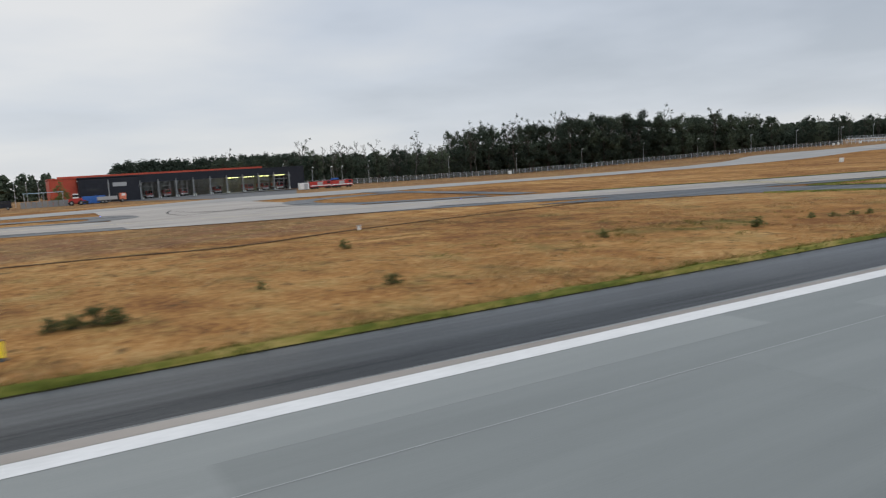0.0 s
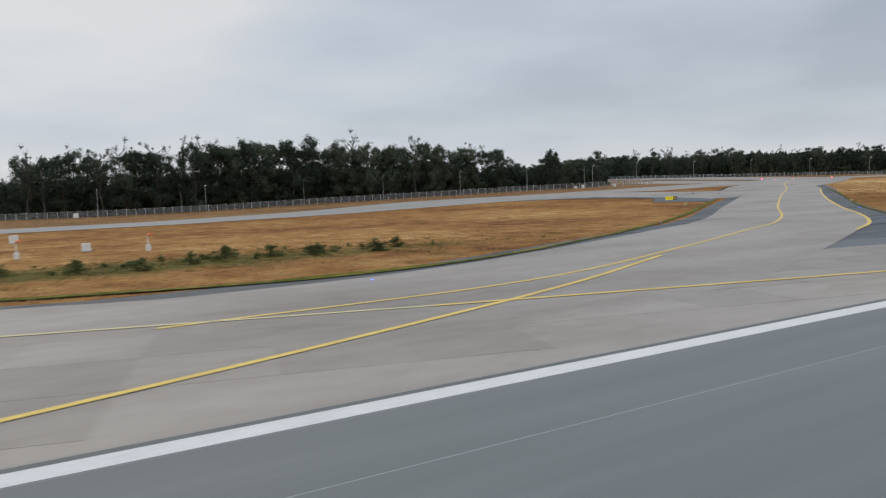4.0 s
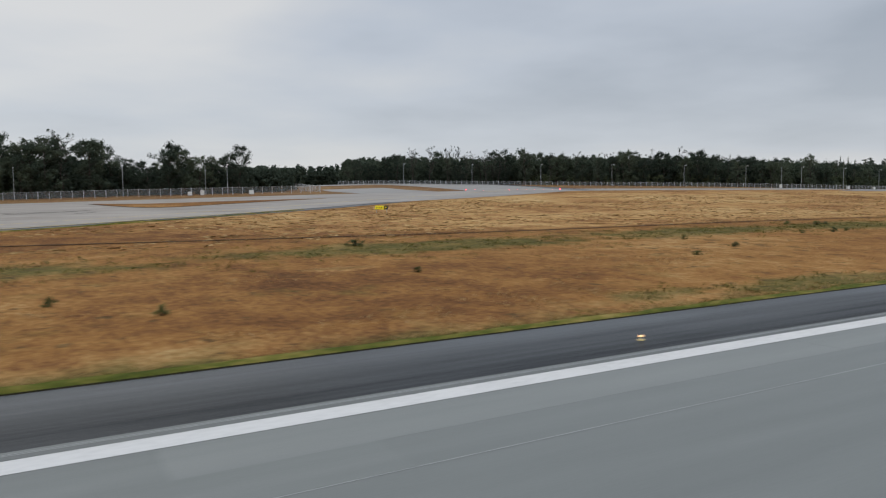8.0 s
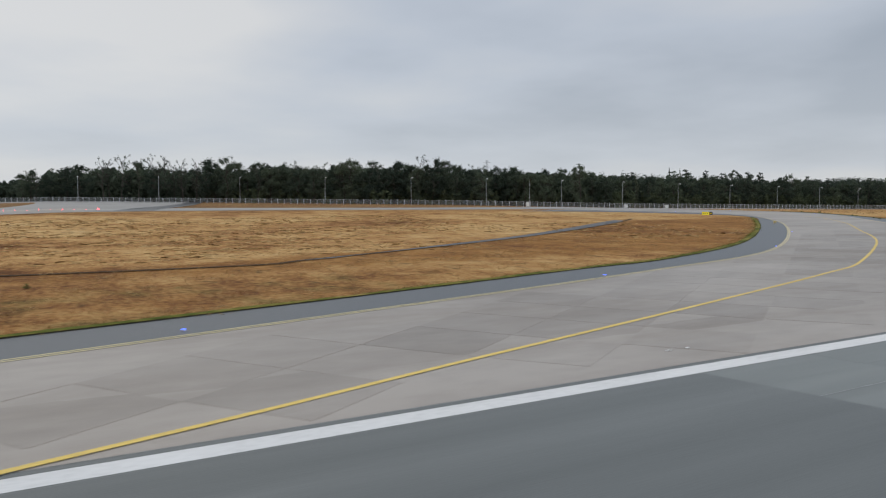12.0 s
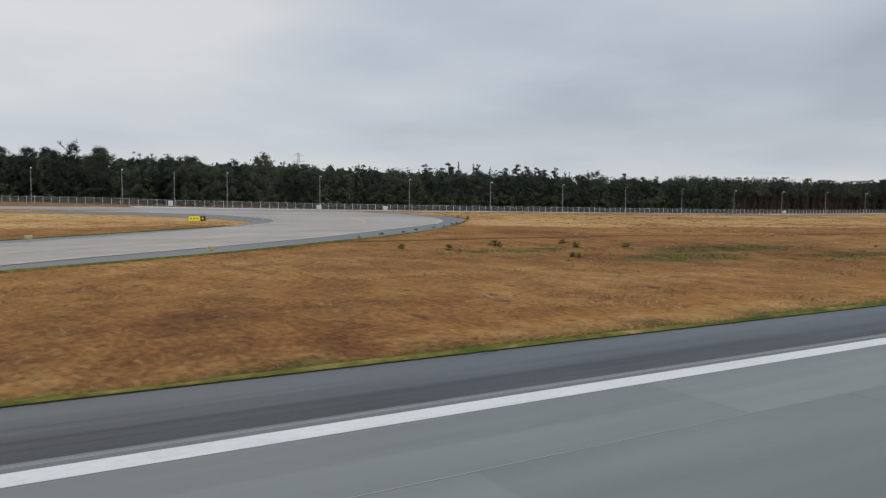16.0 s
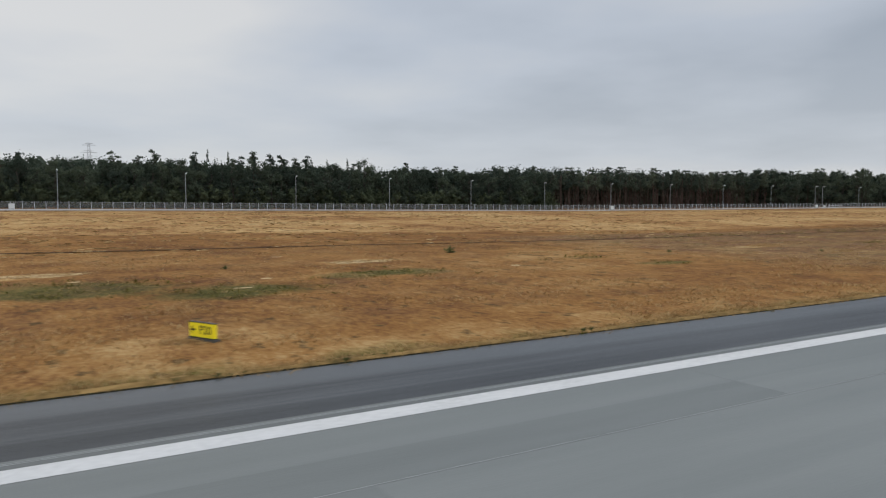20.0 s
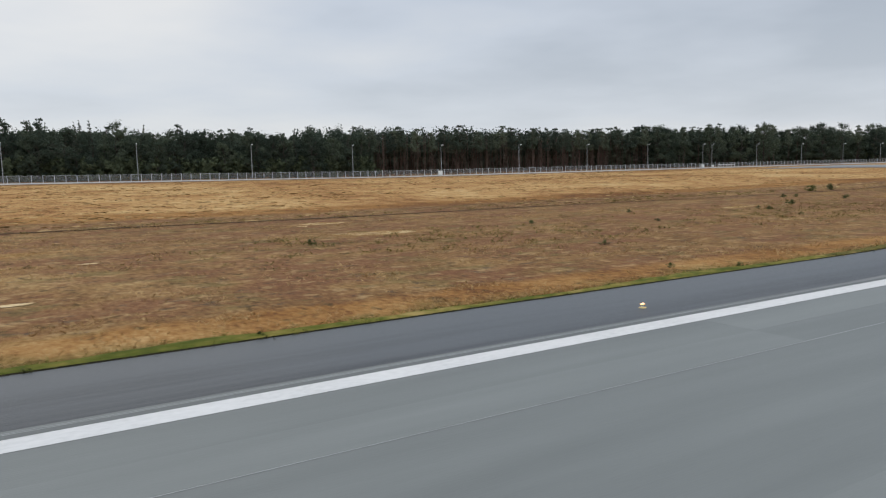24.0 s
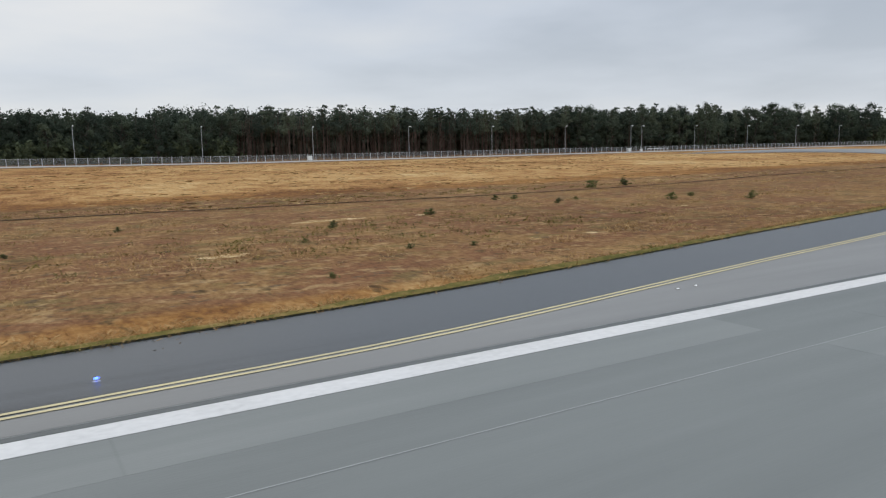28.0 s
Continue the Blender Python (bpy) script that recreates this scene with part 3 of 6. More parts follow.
umber = ramp01(GX, 585, 625) * ramp01(GY, 17.5, 21) * (1 - ramp01(GY, ditch_y - 10, ditch_y - 2)) + 0.25 * ramp01(GX, 260, 310) * (1 - ramp01(GX, 400, 440)) * ramp01(GY, 30, 36) * (1 - ramp01(GY, 46, 52))
umber = np.maximum(umber, 0.7 * ramp01(GY, 140, 148))
umber = np.maximum(umber, 0.35 * ramp01(GX, 470, 500) * (1 - ramp01(GX, 585, 620)) * ramp01(GY, 18.5, 22) * (1 - ramp01(GY, 50, 58)))
umber = np.maximum(umber, 0.8 * ramp01(GX, 40, 15) * ramp01(GY, 44, 50) * (1 - ramp01(GY, 66, 74)))
herbs = np.maximum(herbs, 0.5 * (1 - ramp01(GY, 16.3, 19.5)) * (GY > 10))
herbs = np.maximum(herbs, 0.28 * (1 - ramp01(GX, 60, 120)) * (1 - ramp01(GY, 45, 55)) * (GY > 10))
herbs = np.maximum(herbs, 0.2 * (1 - ramp01(GX, 300, 350)) * (1 - ramp01(GY, 50, 60)) * (GY > 10))
herbs = np.maximum(herbs, 0.16 * ramp01(GX, 255, 290) * (1 - ramp01(GX, 350, 390)) * (1 - ramp01(GY, 18.5, 22)) * (GY > 10))
straw = np.maximum(straw, 0.42 * (1 - ramp01(GX, 215, 255)) * (1 - ramp01(GY, 108, 116)) * (GY > 10))
straw = np.maximum(straw, 0.55 * ramp01(GX, 328, 350) * (1 - ramp01(GX, 440, 470)) * (1 - ramp01(GY, 38, 46)) * (GY > 10))
herbs = np.maximum(herbs, 0.30 * ramp01(GX, 320, 345) * (1 - ramp01(GX, 400, 430)) * (1 - ramp01(GY, 34, 44)) * (GY > 10))
for px_, py_, rx, ry in PALE:
    bleached = np.exp(-((GX - px_) / (rx * 1.3)) ** 2 - ((GY - py_) / (ry * 1.6)) ** 2)
    straw = np.maximum(straw, 1.35 * bleached)
    umber, herbs = umber * (1 - bleached), herbs * (1 - bleached)
for key, val in (("straw", straw), ("herbs", herbs), ("umber", umber)):
    at = ground.data.attributes.new(key, "FLOAT", "POINT")
    at.data.foreach_set("value", val.reshape(-1).astype(np.float32))

# ---- runway ----
R0, R1 = -160.0, 1300.0
runway = loft("runway", [(R0, -30), (R1, -30)], [(R0, 12.35), (R1, 12.35)], 0.0, RUNWAY, "smooth grey runway surface, slightly damp", "runway", 200, 4)
loft("runway_shoulder", [(R0, 12.35), (R1, 12.35)], [(R0, 16.0), (R1, 16.0)], 0.0, SHOULDER, "damp dark asphalt shoulder beside the runway", "shoulder", 200, 2)
loft("resurfaced_bay", [(350, -30), (408, -30)], [(353, 11.26), (403, 11.26)], 0.005, OLDSURFACE, "darker resurfaced stretch of the runway", "runway", 30, 6)
loft("resurfaced_bay", [(104, -30), (252, -30)], [(110, 11.26), (246, 11.26)], 0.0032, MIDSURFACE, "darker worn stretch of the runway", "runway", 30, 6)
loft("edge_line", [(R0, 11.33), (R1, 11.33)], [(R0, 11.93), (R1, 11.93)], 0.005, WHITE, "broad white edge line painted on the runway", "line", 200, 1)
loft("joint_line", [(R0, 8.68), (R1, 8.68)], [(R0, 8.705), (R1, 8.705)], 0.004, JOINT, "thin pale joint along the runway", "line", 200, 1)
STRIP = [(x, float(np.interp(x, (0, 10, 62), (12.42, 12.24, 12.14)))) for x in np.arange(R0, R1 + 1, 10.0)]
loft("edge_strip", [(x, 11.95) for x, _ in STRIP if x < 71], [p for p in STRIP if p[0] < 71], 0.0045, CONCRETE, "narrow brownish concrete strip at the runway's edge", "line", 60, 1)
loft("edge_strip", [(x, 11.95) for x, _ in STRIP if x > 69], [p for p in STRIP if p[0] > 69], 0.0045, OLDSURFACE, "narrow grey strip at the runway's edge", "line", 300, 1)
for off in (0.012, 0.075):
    stripe("edge_seal", shift(STRIP, 0, off), 0.022, 0.0055, JOINT, "thin pale seal between runway and shoulder", "line", 400)

# ---- taxiways ----
A_MID = [(-140, 150), (-60, 112), (-0.7, 85), (35, 70), (47, 64), (60, 58), (75, 51.5), (88, 47), (100, 42.5), (111, 37.7), (131, 31), (139, 27.3), (158.4, 20.9), (172, 16.5)]
B_MID = [(150, 23), (165, 24), (180, 29.5), (196, 36.5), (204, 40), (216, 47.4), (237, 62.3), (277, 89), (310, 110), (340, 131), (366, 147), (390, 160), (402, 166)]
V_FAR = [(66, 12.2), (76, 12.55), (84, 13.1), (92, 13.5), (109, 16), (125, 18.9), (136, 21), (150, 23.5), (165, 24.5), (180, 23.5), (190, 21.5), (196.5, 19.7), (207, 17.4), (219, 15.0), (232, 13.7), (245, 12.9), (256, 12.5), (266, 12.17)]
C_LEFT = [(315, 12.17), (324, 12.3), (333, 12.78), (346.6, 13.7), (358, 15.4), (378, 18.5), (400, 24), (420, 29.5), (439, 36), (463, 51), (489, 70), (505, 84.5), (510.7, 90.5), (514.5, 95.5), (516.7, 102), (515.3, 111), (509, 120), (490, 130)]
C_RIGHT = [(315, 12.16), (337, 12.16), (365, 12.16), (395, 12.16), (424, 12.3), (428, 14.2), (435, 18.2), (455.6, 29.4), (480, 44.3), (488.7, 51.3), (498.4, 58.2), (504.6, 62.8), (512, 68.6), (522, 77.5), (532, 86.2), (539.4, 94.2), (544.4, 103.5), (546.6, 113), (546.4, 126), (544, 139)]
C_GRASS_L = [(330, 15.9), (340, 16.7), (350, 17.7), (366, 20.4), (382, 23), (398, 26.8), (417, 32), (427, 34.6), (445, 43), (469, 59), (491, 75.5), (507, 88.5), (512, 100), (500, 116), (480, 126)]
C_GRASS_R = [(330, 14), (390, 14), (420, 14), (436, 14.6), (440, 16.2), (452.7, 22.9), (467.4, 31.6), (480, 41), (492.7, 49.1), (500, 53.8), (511, 62.2), (518, 67.6), (528.4, 76.8), (537.7, 87.2), (545.1, 96.6), (550.8, 106), (552.4, 115), (551.5, 124), (548, 138)]
D_NEAR = [(-160, 121), (0, 117), (40, 116), (90, 117), (150, 121), (200, 128), (243, 136), (262, 127), (300, 140), (340, 141), (380, 142), (420, 146), (470, 139), (520, 130), (545, 128)]
D_FAR = [(-160, 139), (-40, 126), (15, 133), (36, 140), (90, 139), (150, 144), (200, 158), (243, 178), (274, 168), (300, 166), (342, 168), (380, 165), (420, 166), (470, 156), (520, 151), (545, 147)]
ROAD_NEAR = [(505, 150), (530, 150), (560, 151), (600, 152), (700, 152), (800, 151), (1300, 151)]
ROAD_FAR = [(505, 161), (530, 160), (560, 160.5), (600, 161), (700, 161), (800, 161), (1300, 161)]

for dx, tag in ((0, "a rapid exit taxiway"), (316, "the next rapid exit taxiway")):
    loft("exit_shoulder", shift(C_GRASS_R, dx, 0), shift(C_GRASS_L, dx, 0), -0.012, SHOULDER, "damp dark asphalt beside " + tag, "shoulder", 120, 10)
    loft("exit_taxiway", shift(C_RIGHT, dx, 0), shift(C_LEFT, dx, 0), 0.010, GREYCRETE if dx else CONCRETE, ("plain grey concrete of " if dx else "brownish grey concrete of ") + tag, "taxiway", 120, 10)
    for off in (-0.05, -0.27):
        stripe("edge_marking", shift([(338.7, 13.25)] + C_LEFT[3:], dx, off), 0.10, 0.022, PALEYELLOW, "thin double yellow line at the taxiway's edge", "line", 120)
    stripe("edge_marking", shift(C_RIGHT[4:], dx, 0.2), 0.17, 0.024, YELLOW, "yellow line at the taxiway's edge", "line", 120)
    stripe("edge_kerb", shift(C_RIGHT[8:], dx, -0.2), 0.45, 0.016, KERB, "pale concrete edge of the taxiway", "kerb", 120)
    stripe("centre_marking", shift([(345, 2.6), (358, 4.9), (371, 7.6), (382, 10.2), (392.5, 13.1), (400, 15.5), (412, 19), (427, 23.6), (436, 27), (460, 39.6), (480, 53), (503, 69.3), (525, 90), (532, 110)], dx, 0),
           0.19, 0.026, YELLOW, "yellow taxiway centre line", "line", 140)

loft("junction_shoulder", [(80, 12.5), (245, 12.5)], [(80, 15.9), (93.7, 17.8), (111, 19.4), (124.6, 22.7), (140, 25), (165, 28), (185, 26.5), (197.6, 23.3), (209, 20.6), (223.6, 18.0), (245, 15.8)], -0.008,
     SHOULDER, "damp dark asphalt round a taxiway junction", "shoulder", 100, 6)
A_SHOULDER = [(x, y + float(np.interp(x, [60, 82, 92, 108, 124, 160], [-10.2, -9.6, -7.8, -8.2, -10, -10.2]))) for x, y in A_MID]
loft("taxiway_shoulder", A_SHOULDER, shift(A_MID, 0, 8.0), -0.016, ASPHALT, "dark asphalt beside a taxiway", "shoulder", 120, 8)
loft("taxiway_shoulder", shift(B_MID, 3.2, -10.0), shift(B_MID, -3.2, 9.0), -0.020, ASPHALT, "dark asphalt beside a taxiway", "shoulder", 140, 8)
loft("junction_paving", [(66, 12.16), (264, 12.16)], V_FAR, 0.008, CONCRETE, "brownish grey concrete of a taxiway junction", "taxiway", 100, 8)
loft("taxiway", shift(A_MID[:-1], 0, -6.2), shift(A_MID[:-1], 0, 6.8), 0.011, CONCRETE, "grey concrete taxiway that slants towards the runway", "taxiway", 140, 8)
loft("taxiway", shift(B_MID, 2.6, -7.0), shift(B_MID, -2.6, 6.8), 0.014, CONCRETE, "grey concrete taxiway that slants away from the runway", "taxiway", 160, 8)
loft("parallel_taxiway", D_NEAR, D_FAR, 0.004, FARCRETE, "pale concrete taxiway along the perimeter fence", "taxiway", 220, 5)
loft("perimeter_road", ROAD_NEAR, ROAD_FAR, 0.004, KERB, "pale concrete perimeter road at the foot of the fence", "road", 160, 4)
stripe("centre_marking", A_MID[:-1], 0.24, 0.028, PALEYELLOW, "yellow taxiway centre line", "line", 140)
stripe("centre_marking", B_MID, 0.24, 0.028, YELLOW, "yellow taxiway centre line", "line", 140)
stripe("edge_marking", shift(A_MID[6:12], 0, -6.0), 0.22, 0.026, PALEYELLOW, "yellow line at the taxiway's edge", "line", 80)
stripe("edge_marking", shift(B_MID[3:9], 2.6, -6.8), 0.3, 0.026, YELLOW, "yellow line at the taxiway's edge", "line", 80)
for off in (0.0, 0.24):
    stripe("edge_marking", shift(V_FAR[2:7], 0, -off - 0.1), 0.09, 0.024, PALEYELLOW, "thin double yellow line at the junction's edge", "line", 60)
    stripe("edge_marking", shift(V_FAR[11:15], 0, -off - 0.1), 0.09, 0.024, PALEYELLOW, "thin double yellow line at the junction's edge", "line", 60)
stripe("lead_off_marking", [(108, 5.5), (116, 7.2), (120.4, 8.2), (130, 10.6), (139.7, 13.2), (142.5, 13.9), (152.5, 17.1), (165, 21.8), (176, 27.2)], 0.27, 0.030, YELLOW, "bold yellow lead-off line across the runway's edge", "line", 80)
stripe("lead_off_marking", [(158.4, 20.9), (176, 15.7), (188, 12.6), (197.5, 10.3), (201.5, 9.4), (206.8, 8.1), (216, 6.0)], 0.27, 0.031, YELLOW, "bold yellow lead-off line across the runway's edge", "line", 80)
for s in range(4):
    x = 69.0 + 0.95 * s
    stripe("holding_mark", [(x - 0.2, 46.2), (x + 4.6, 58.8)], 0.26, 0.03, PALEYELLOW, "pale yellow holding band across a taxiway", "line", 10)

# the asphalt link between runway and taxiway
loft("link_road", [(59.2, 15.9), (60.9, 17.0), (61.8, 20), (61.8, 24.8), (60.4, 31.4), (56, 40), (49, 45.5), (40, 52)],
     [(73.5, 15.9), (71.2, 17.4), (69.2, 20.0), (67.9, 25.6), (66.2, 35), (64.5, 42), (63, 46), (60, 52)], -0.004, ASPHALT, "dark asphalt link road from runway to taxiway", "road", 60, 8)
for i in range(13):
    k = i / 12
    cx, cy = 66.35 - 3.9 * k + 0.3 * k * k, 17.5 + 16.5 * k
    stripe("dash_mark", [(cx + 0.06, cy - 0.2), (cx - 0.06, cy + 0.2)], 0.56, 0.012, KERB, "short white dash on the link road", "line", 2)
loft("kerb_strip", [(60.9, 16.0), (61.9, 18.2), (62.3, 21.4)], [(61.5, 16.0), (62.5, 18.2), (62.8, 21.4)], 0.006, KERB, "pale concrete strip round a grass corner", "kerb", 16, 1)

# the wide paving where the slanting taxiway meets the one along the fence
loft("junction_paving", [(259, 92), (270, 93), (284, 96), (300, 104), (318, 111), (344, 120), (371, 131), (400, 146)], [(264, 122), (268, 150), (285, 160), (305, 165), (325, 166), (345, 166), (372, 163), (400, 163)], 0.012,
     CONCRETE, "wide grey concrete where two taxiways meet", "taxiway", 60, 10)
loft("island_shoulder", [(246, 93.5), (254, 100), (259.5, 106), (261, 112), (259.5, 120), (256, 127), (246, 135)], [(250, 84.5), (259, 90), (264.5, 102), (265.5, 112), (264, 122), (259, 130), (248, 137)], 0.017,
     ASPHALT, "dark asphalt round a grass island's tip", "shoulder", 40, 3)
loft("grass_island", [(288, 146), (291, 131), (296, 120.5), (306, 126), (318, 134), (330, 139.5)], [(289, 147), (293, 141), (299, 138), (308, 139.5), (320, 140.5), (331, 140.5)], 0.03, GRASS, "thin dry grass island between taxiways", "grass", 30, 4)
stripe("island_rim", [(288, 146), (290.6, 131), (295.5, 120), (306, 125.4), (318, 133.4), (330, 139)], 0.9, 0.036, TRACK, "dark weathered rim of a grass island", "kerb", 60)

loft("gap_taxiway", [(378, 160), (382, 172), (389, 200), (394, 235), (392, 275)], [(405, 150), (411, 168), (424, 198), (436, 240), (440, 275)], 0.013, FARCRETE, "pale concrete taxiway through a gap in the fence", "taxiway", 40, 8)
loft("gap_shoulder", [(404, 150), (410, 168), (423, 198), (435, 240)], [(412, 148), (418, 167), (429, 196), (440, 236)], 0.009, ASPHALT, "dark asphalt beside a taxiway", "shoulder", 30, 3)
loft("far_paving", [(330, 252), (360, 256), (394, 250)], [(330, 278), (360, 280), (396, 278)], 0.006, FARCRETE, "pale concrete beyond a gap in the fence", "taxiway", 24, 6)

loft("far_paving", [(350.5, 166), (351.5, 190), (357, 212)], [(371, 164), (374, 190), (378, 212)], 0.010, FARCRETE, "pale concrete between the fence's corner and the gap", "taxiway", 24, 6)

# apron before the fire station, and the paving between the taxiways there
loft("apron", [(36.5, 138.5), (42, 138.5), (49, 138.5)], [(20, 186), (42, 186), (66, 186)], 0.002, ROAD, "grey asphalt apron before the fire station", "apron", 30, 12)
loft("junction_paving", [(9, 70), (15, 67), (24, 64), (36, 61)], [(11, 120), (15, 120), (24, 120), (33, 120)], 0.0125, CONCRETE, "grey concrete where two taxiways meet", "taxiway", 30, 12)
loft("island_shoulder", [(-20, 104), (-4, 103), (6, 100), (8.3, 97), (4, 93), (-20, 101)], [(-20, 107), (-2, 106), (9, 104), (13.5, 98), (9, 89.5), (-20, 97)], 0.017, ASPHALT, "dark asphalt round a grass island's tip", "shoulder", 40, 3)
loft("island_shoulder", [(58, 104), (48, 103), (38, 99), (35.5, 90), (39, 82), (50, 76)], [(58, 108), (46, 107), (35, 103), (31.5, 90), (36, 79), (50, 72)], 0.017, ASPHALT, "dark asphalt round a grass island's tip", "shoulder", 40, 3)
loft("grass_island", [(35.4, 90), (39, 82.5), (46, 77.5), (52, 75.5)], [(35.8, 92), (39, 99), (46, 102), (53, 101)], 0.02, GRASS, "small green and dry grass island between taxiways", "grass", 24, 6)
loft("link_road", [(52.5, 72), (53.5, 85), (54, 100), (53, 118)], [(56, 71), (57, 85), (57.5, 100), (58, 118)], 0.022, ASPHALT, "dark asphalt link between the taxiways", "road", 24, 4)

# ---- fields, ditch and verges ----
DITCH_1 = [(-120, 47), (-40, 46), (-1, 45), (11, 43), (21, 46), (41, 49), (49, 48)]
DITCH_2 = [(259, 70), (266, 62.5), (275, 58), (310, 51.5), (335, 50.3), (360, 48), (398, 44), (408, 47), (438, 63), (468, 83), (480, 92)]
DITCH_3 = [(505, 60.5), (545, 60.5), (562, 56.5), (580, 54.6), (604, 53.6), (625, 54.5), (652, 53.6), (665, 52.7), (680, 51.2), (690, 50.2), (706, 50.4), (720, 52), (735, 54.6), (800, 58), (1000, 62)]
for d, dw in ((DITCH_1, 0.4), (DITCH_2, 0.6), (DITCH_3, 0.5)):
    stripe("ditch", d, dw, -0.012, TRACK, "narrow dark drainage channel in the grass", "ditch", 160)
loft("service_track", [(405, 45.6), (420, 52.8), (438, 62.9), (468, 82.9), (474, 88)], [(408, 46.4), (420, 53.8), (437, 63.9), (466, 84.3), (473, 89)], -0.006, ROAD, "dark track beside the drainage channel", "track", 40, 2)

rng = np.random.default_rng(7)
EDGES = [
    [(-160, 16.0), (-60, 16.0), (20, 16.0), (58.5, 16.0)], [(74, 16.05), (80, 16.0), (93.7, 17.8), (111, 19.4), (124.4, 22.6)],
    [(197.8, 23.3), (209, 20.6), (223.6, 18.0), (238, 16.2), (260, 16.0), (300, 16.0), (330, 16.0), (340, 16.7), (350, 17.7), (366, 20.4), (382, 23), (398, 26.8), (417, 32), (427, 34.6), (445, 43), (469, 59), (491, 75.5), (507, 88.5)],
    [(441.2, 16.75), (452.7, 22.9), (467.4, 31.6), (480, 41), (492.7, 49.1), (500, 53.8), (511, 62.2), (518, 67.6), (528.4, 76.8), (537.7, 87.2), (545.1, 96.6), (550.8, 106), (552.4, 115)],
    [(441.0, 16.05), (460, 16.0), (500, 16.0), (540, 16.0)], [(540, 16.0), (570, 16.0), (600, 16.0)],
    [(645, 16.0), (648, 16.1), (656, 16.7), (666, 17.7), (682, 20.4), (698, 23), (714, 26.8), (733, 32)],
    [(756.2, 16.2), (768.7, 22.9), (783.4, 31.6), (820, 57.5)],
    [(58.6, 16.2), (60.6, 17.4), (61.5, 20), (61.4, 24.8), (60.0, 31.4), (55.6, 40)], [(73.3, 16.2), (71.4, 17.6), (69.5, 20.2), (68.2, 25.6), (66.5, 35), (64.9, 42)],
    [(64.9, 42.3), (75, 41.3), (88, 38.3), (100, 34.4), (111, 29.2), (124.4, 23)], [(197.8, 23.6), (204.8, 28), (219, 38), (240, 53), (280, 79), (312, 101)],
    [(57, 66.5), (75, 59.5), (100, 50.6), (131, 39.2), (150, 33.5), (160, 31.8), (172, 34.8), (193, 45.3), (213, 57.5), (234, 72.2), (258, 89)],
    [(600, 16.0), (622, 16.0), (634, 16.0), (645, 16.0)],
]


def verge(line, n):
    c = smooth_line(line, n)
    d = np.gradient(c, axis=0)
    nr = np.stack([-d[:, 1], d[:, 0]], 1)
    nr /= np.linalg.norm(nr, axis=1)[:, None]
    return c, nr


def blades(name, centres, height, spread, per, mat, label, lean=0.5, flat=False, slim=1.0):
    """Tufts: a few bent blades each, all in one mesh."""
    k = len(centres)
    c = np.repeat(centres, per, axis=0)
    h = np.repeat(height, per) * rng.uniform(0.5, 1.15, k * per)
    w = np.repeat(spread, per) * rng.uniform(0.08, 0.22, k * per) * slim
    ang = rng.uniform(0, 2 * np.pi, k * per)
    if flat:
        w, ang = np.repeat(spread, per) * rng.uniform(0.35, 0.9, k * per), rng.normal(0, 0.35, k * per)
    dx, dy = np.cos(ang), np.sin(ang)
    off = rng.normal(0, 0.55, (k * per, 2)) * np.repeat(spread, per)[:, None]
    x, y = c[:, 0] + off[:, 0], c[:, 1] + off[:, 1]
    z = land(x, y) - 0.06
    lx, ly = rng.normal(0, lean, k * per) * h, rng.normal(0, lean, k * per) * h
    V = np.empty((k * per, 4, 3))
    V[:, 0] = np.stack([x - dx * w / 2, y - dy * w / 2, z], 1)
    V[:, 1] = np.stack([x + dx * w / 2, y + dy * w / 2, z], 1)
    V[:, 2] = np.stack([x + dx * w * 0.3 + lx, y + dy * w * 0.3 + ly, z + h], 1)
    V[:, 3] = np.stack([x - dx * w * 0.35 + lx, y - dy * w * 0.35 + ly, z + h * 0.9], 1)
    me = quads(name, V, mat)
    return tagged(new(name, me), label, "grass", kind="stuff")


def quads(name, V, mat):
    k = len(V)
    me = bpy.data.meshes.new(name)
    me.vertices.add(4 * k)
    me.vertices.foreach_set("co", V.reshape(-1).astype(np.float32))
    me.loops.add(4 * k)
    me.loops.foreach_set("vertex_index", np.arange(4 * k, dtype=np.int32))
    me.polygons.add(k)
    me.polygons.foreach_set("loop_start", np.arange(0, 4 * k, 4, dtype=np.int32))
    me.update(calc_edges=True)
    me.materials.append(mat)
    return me


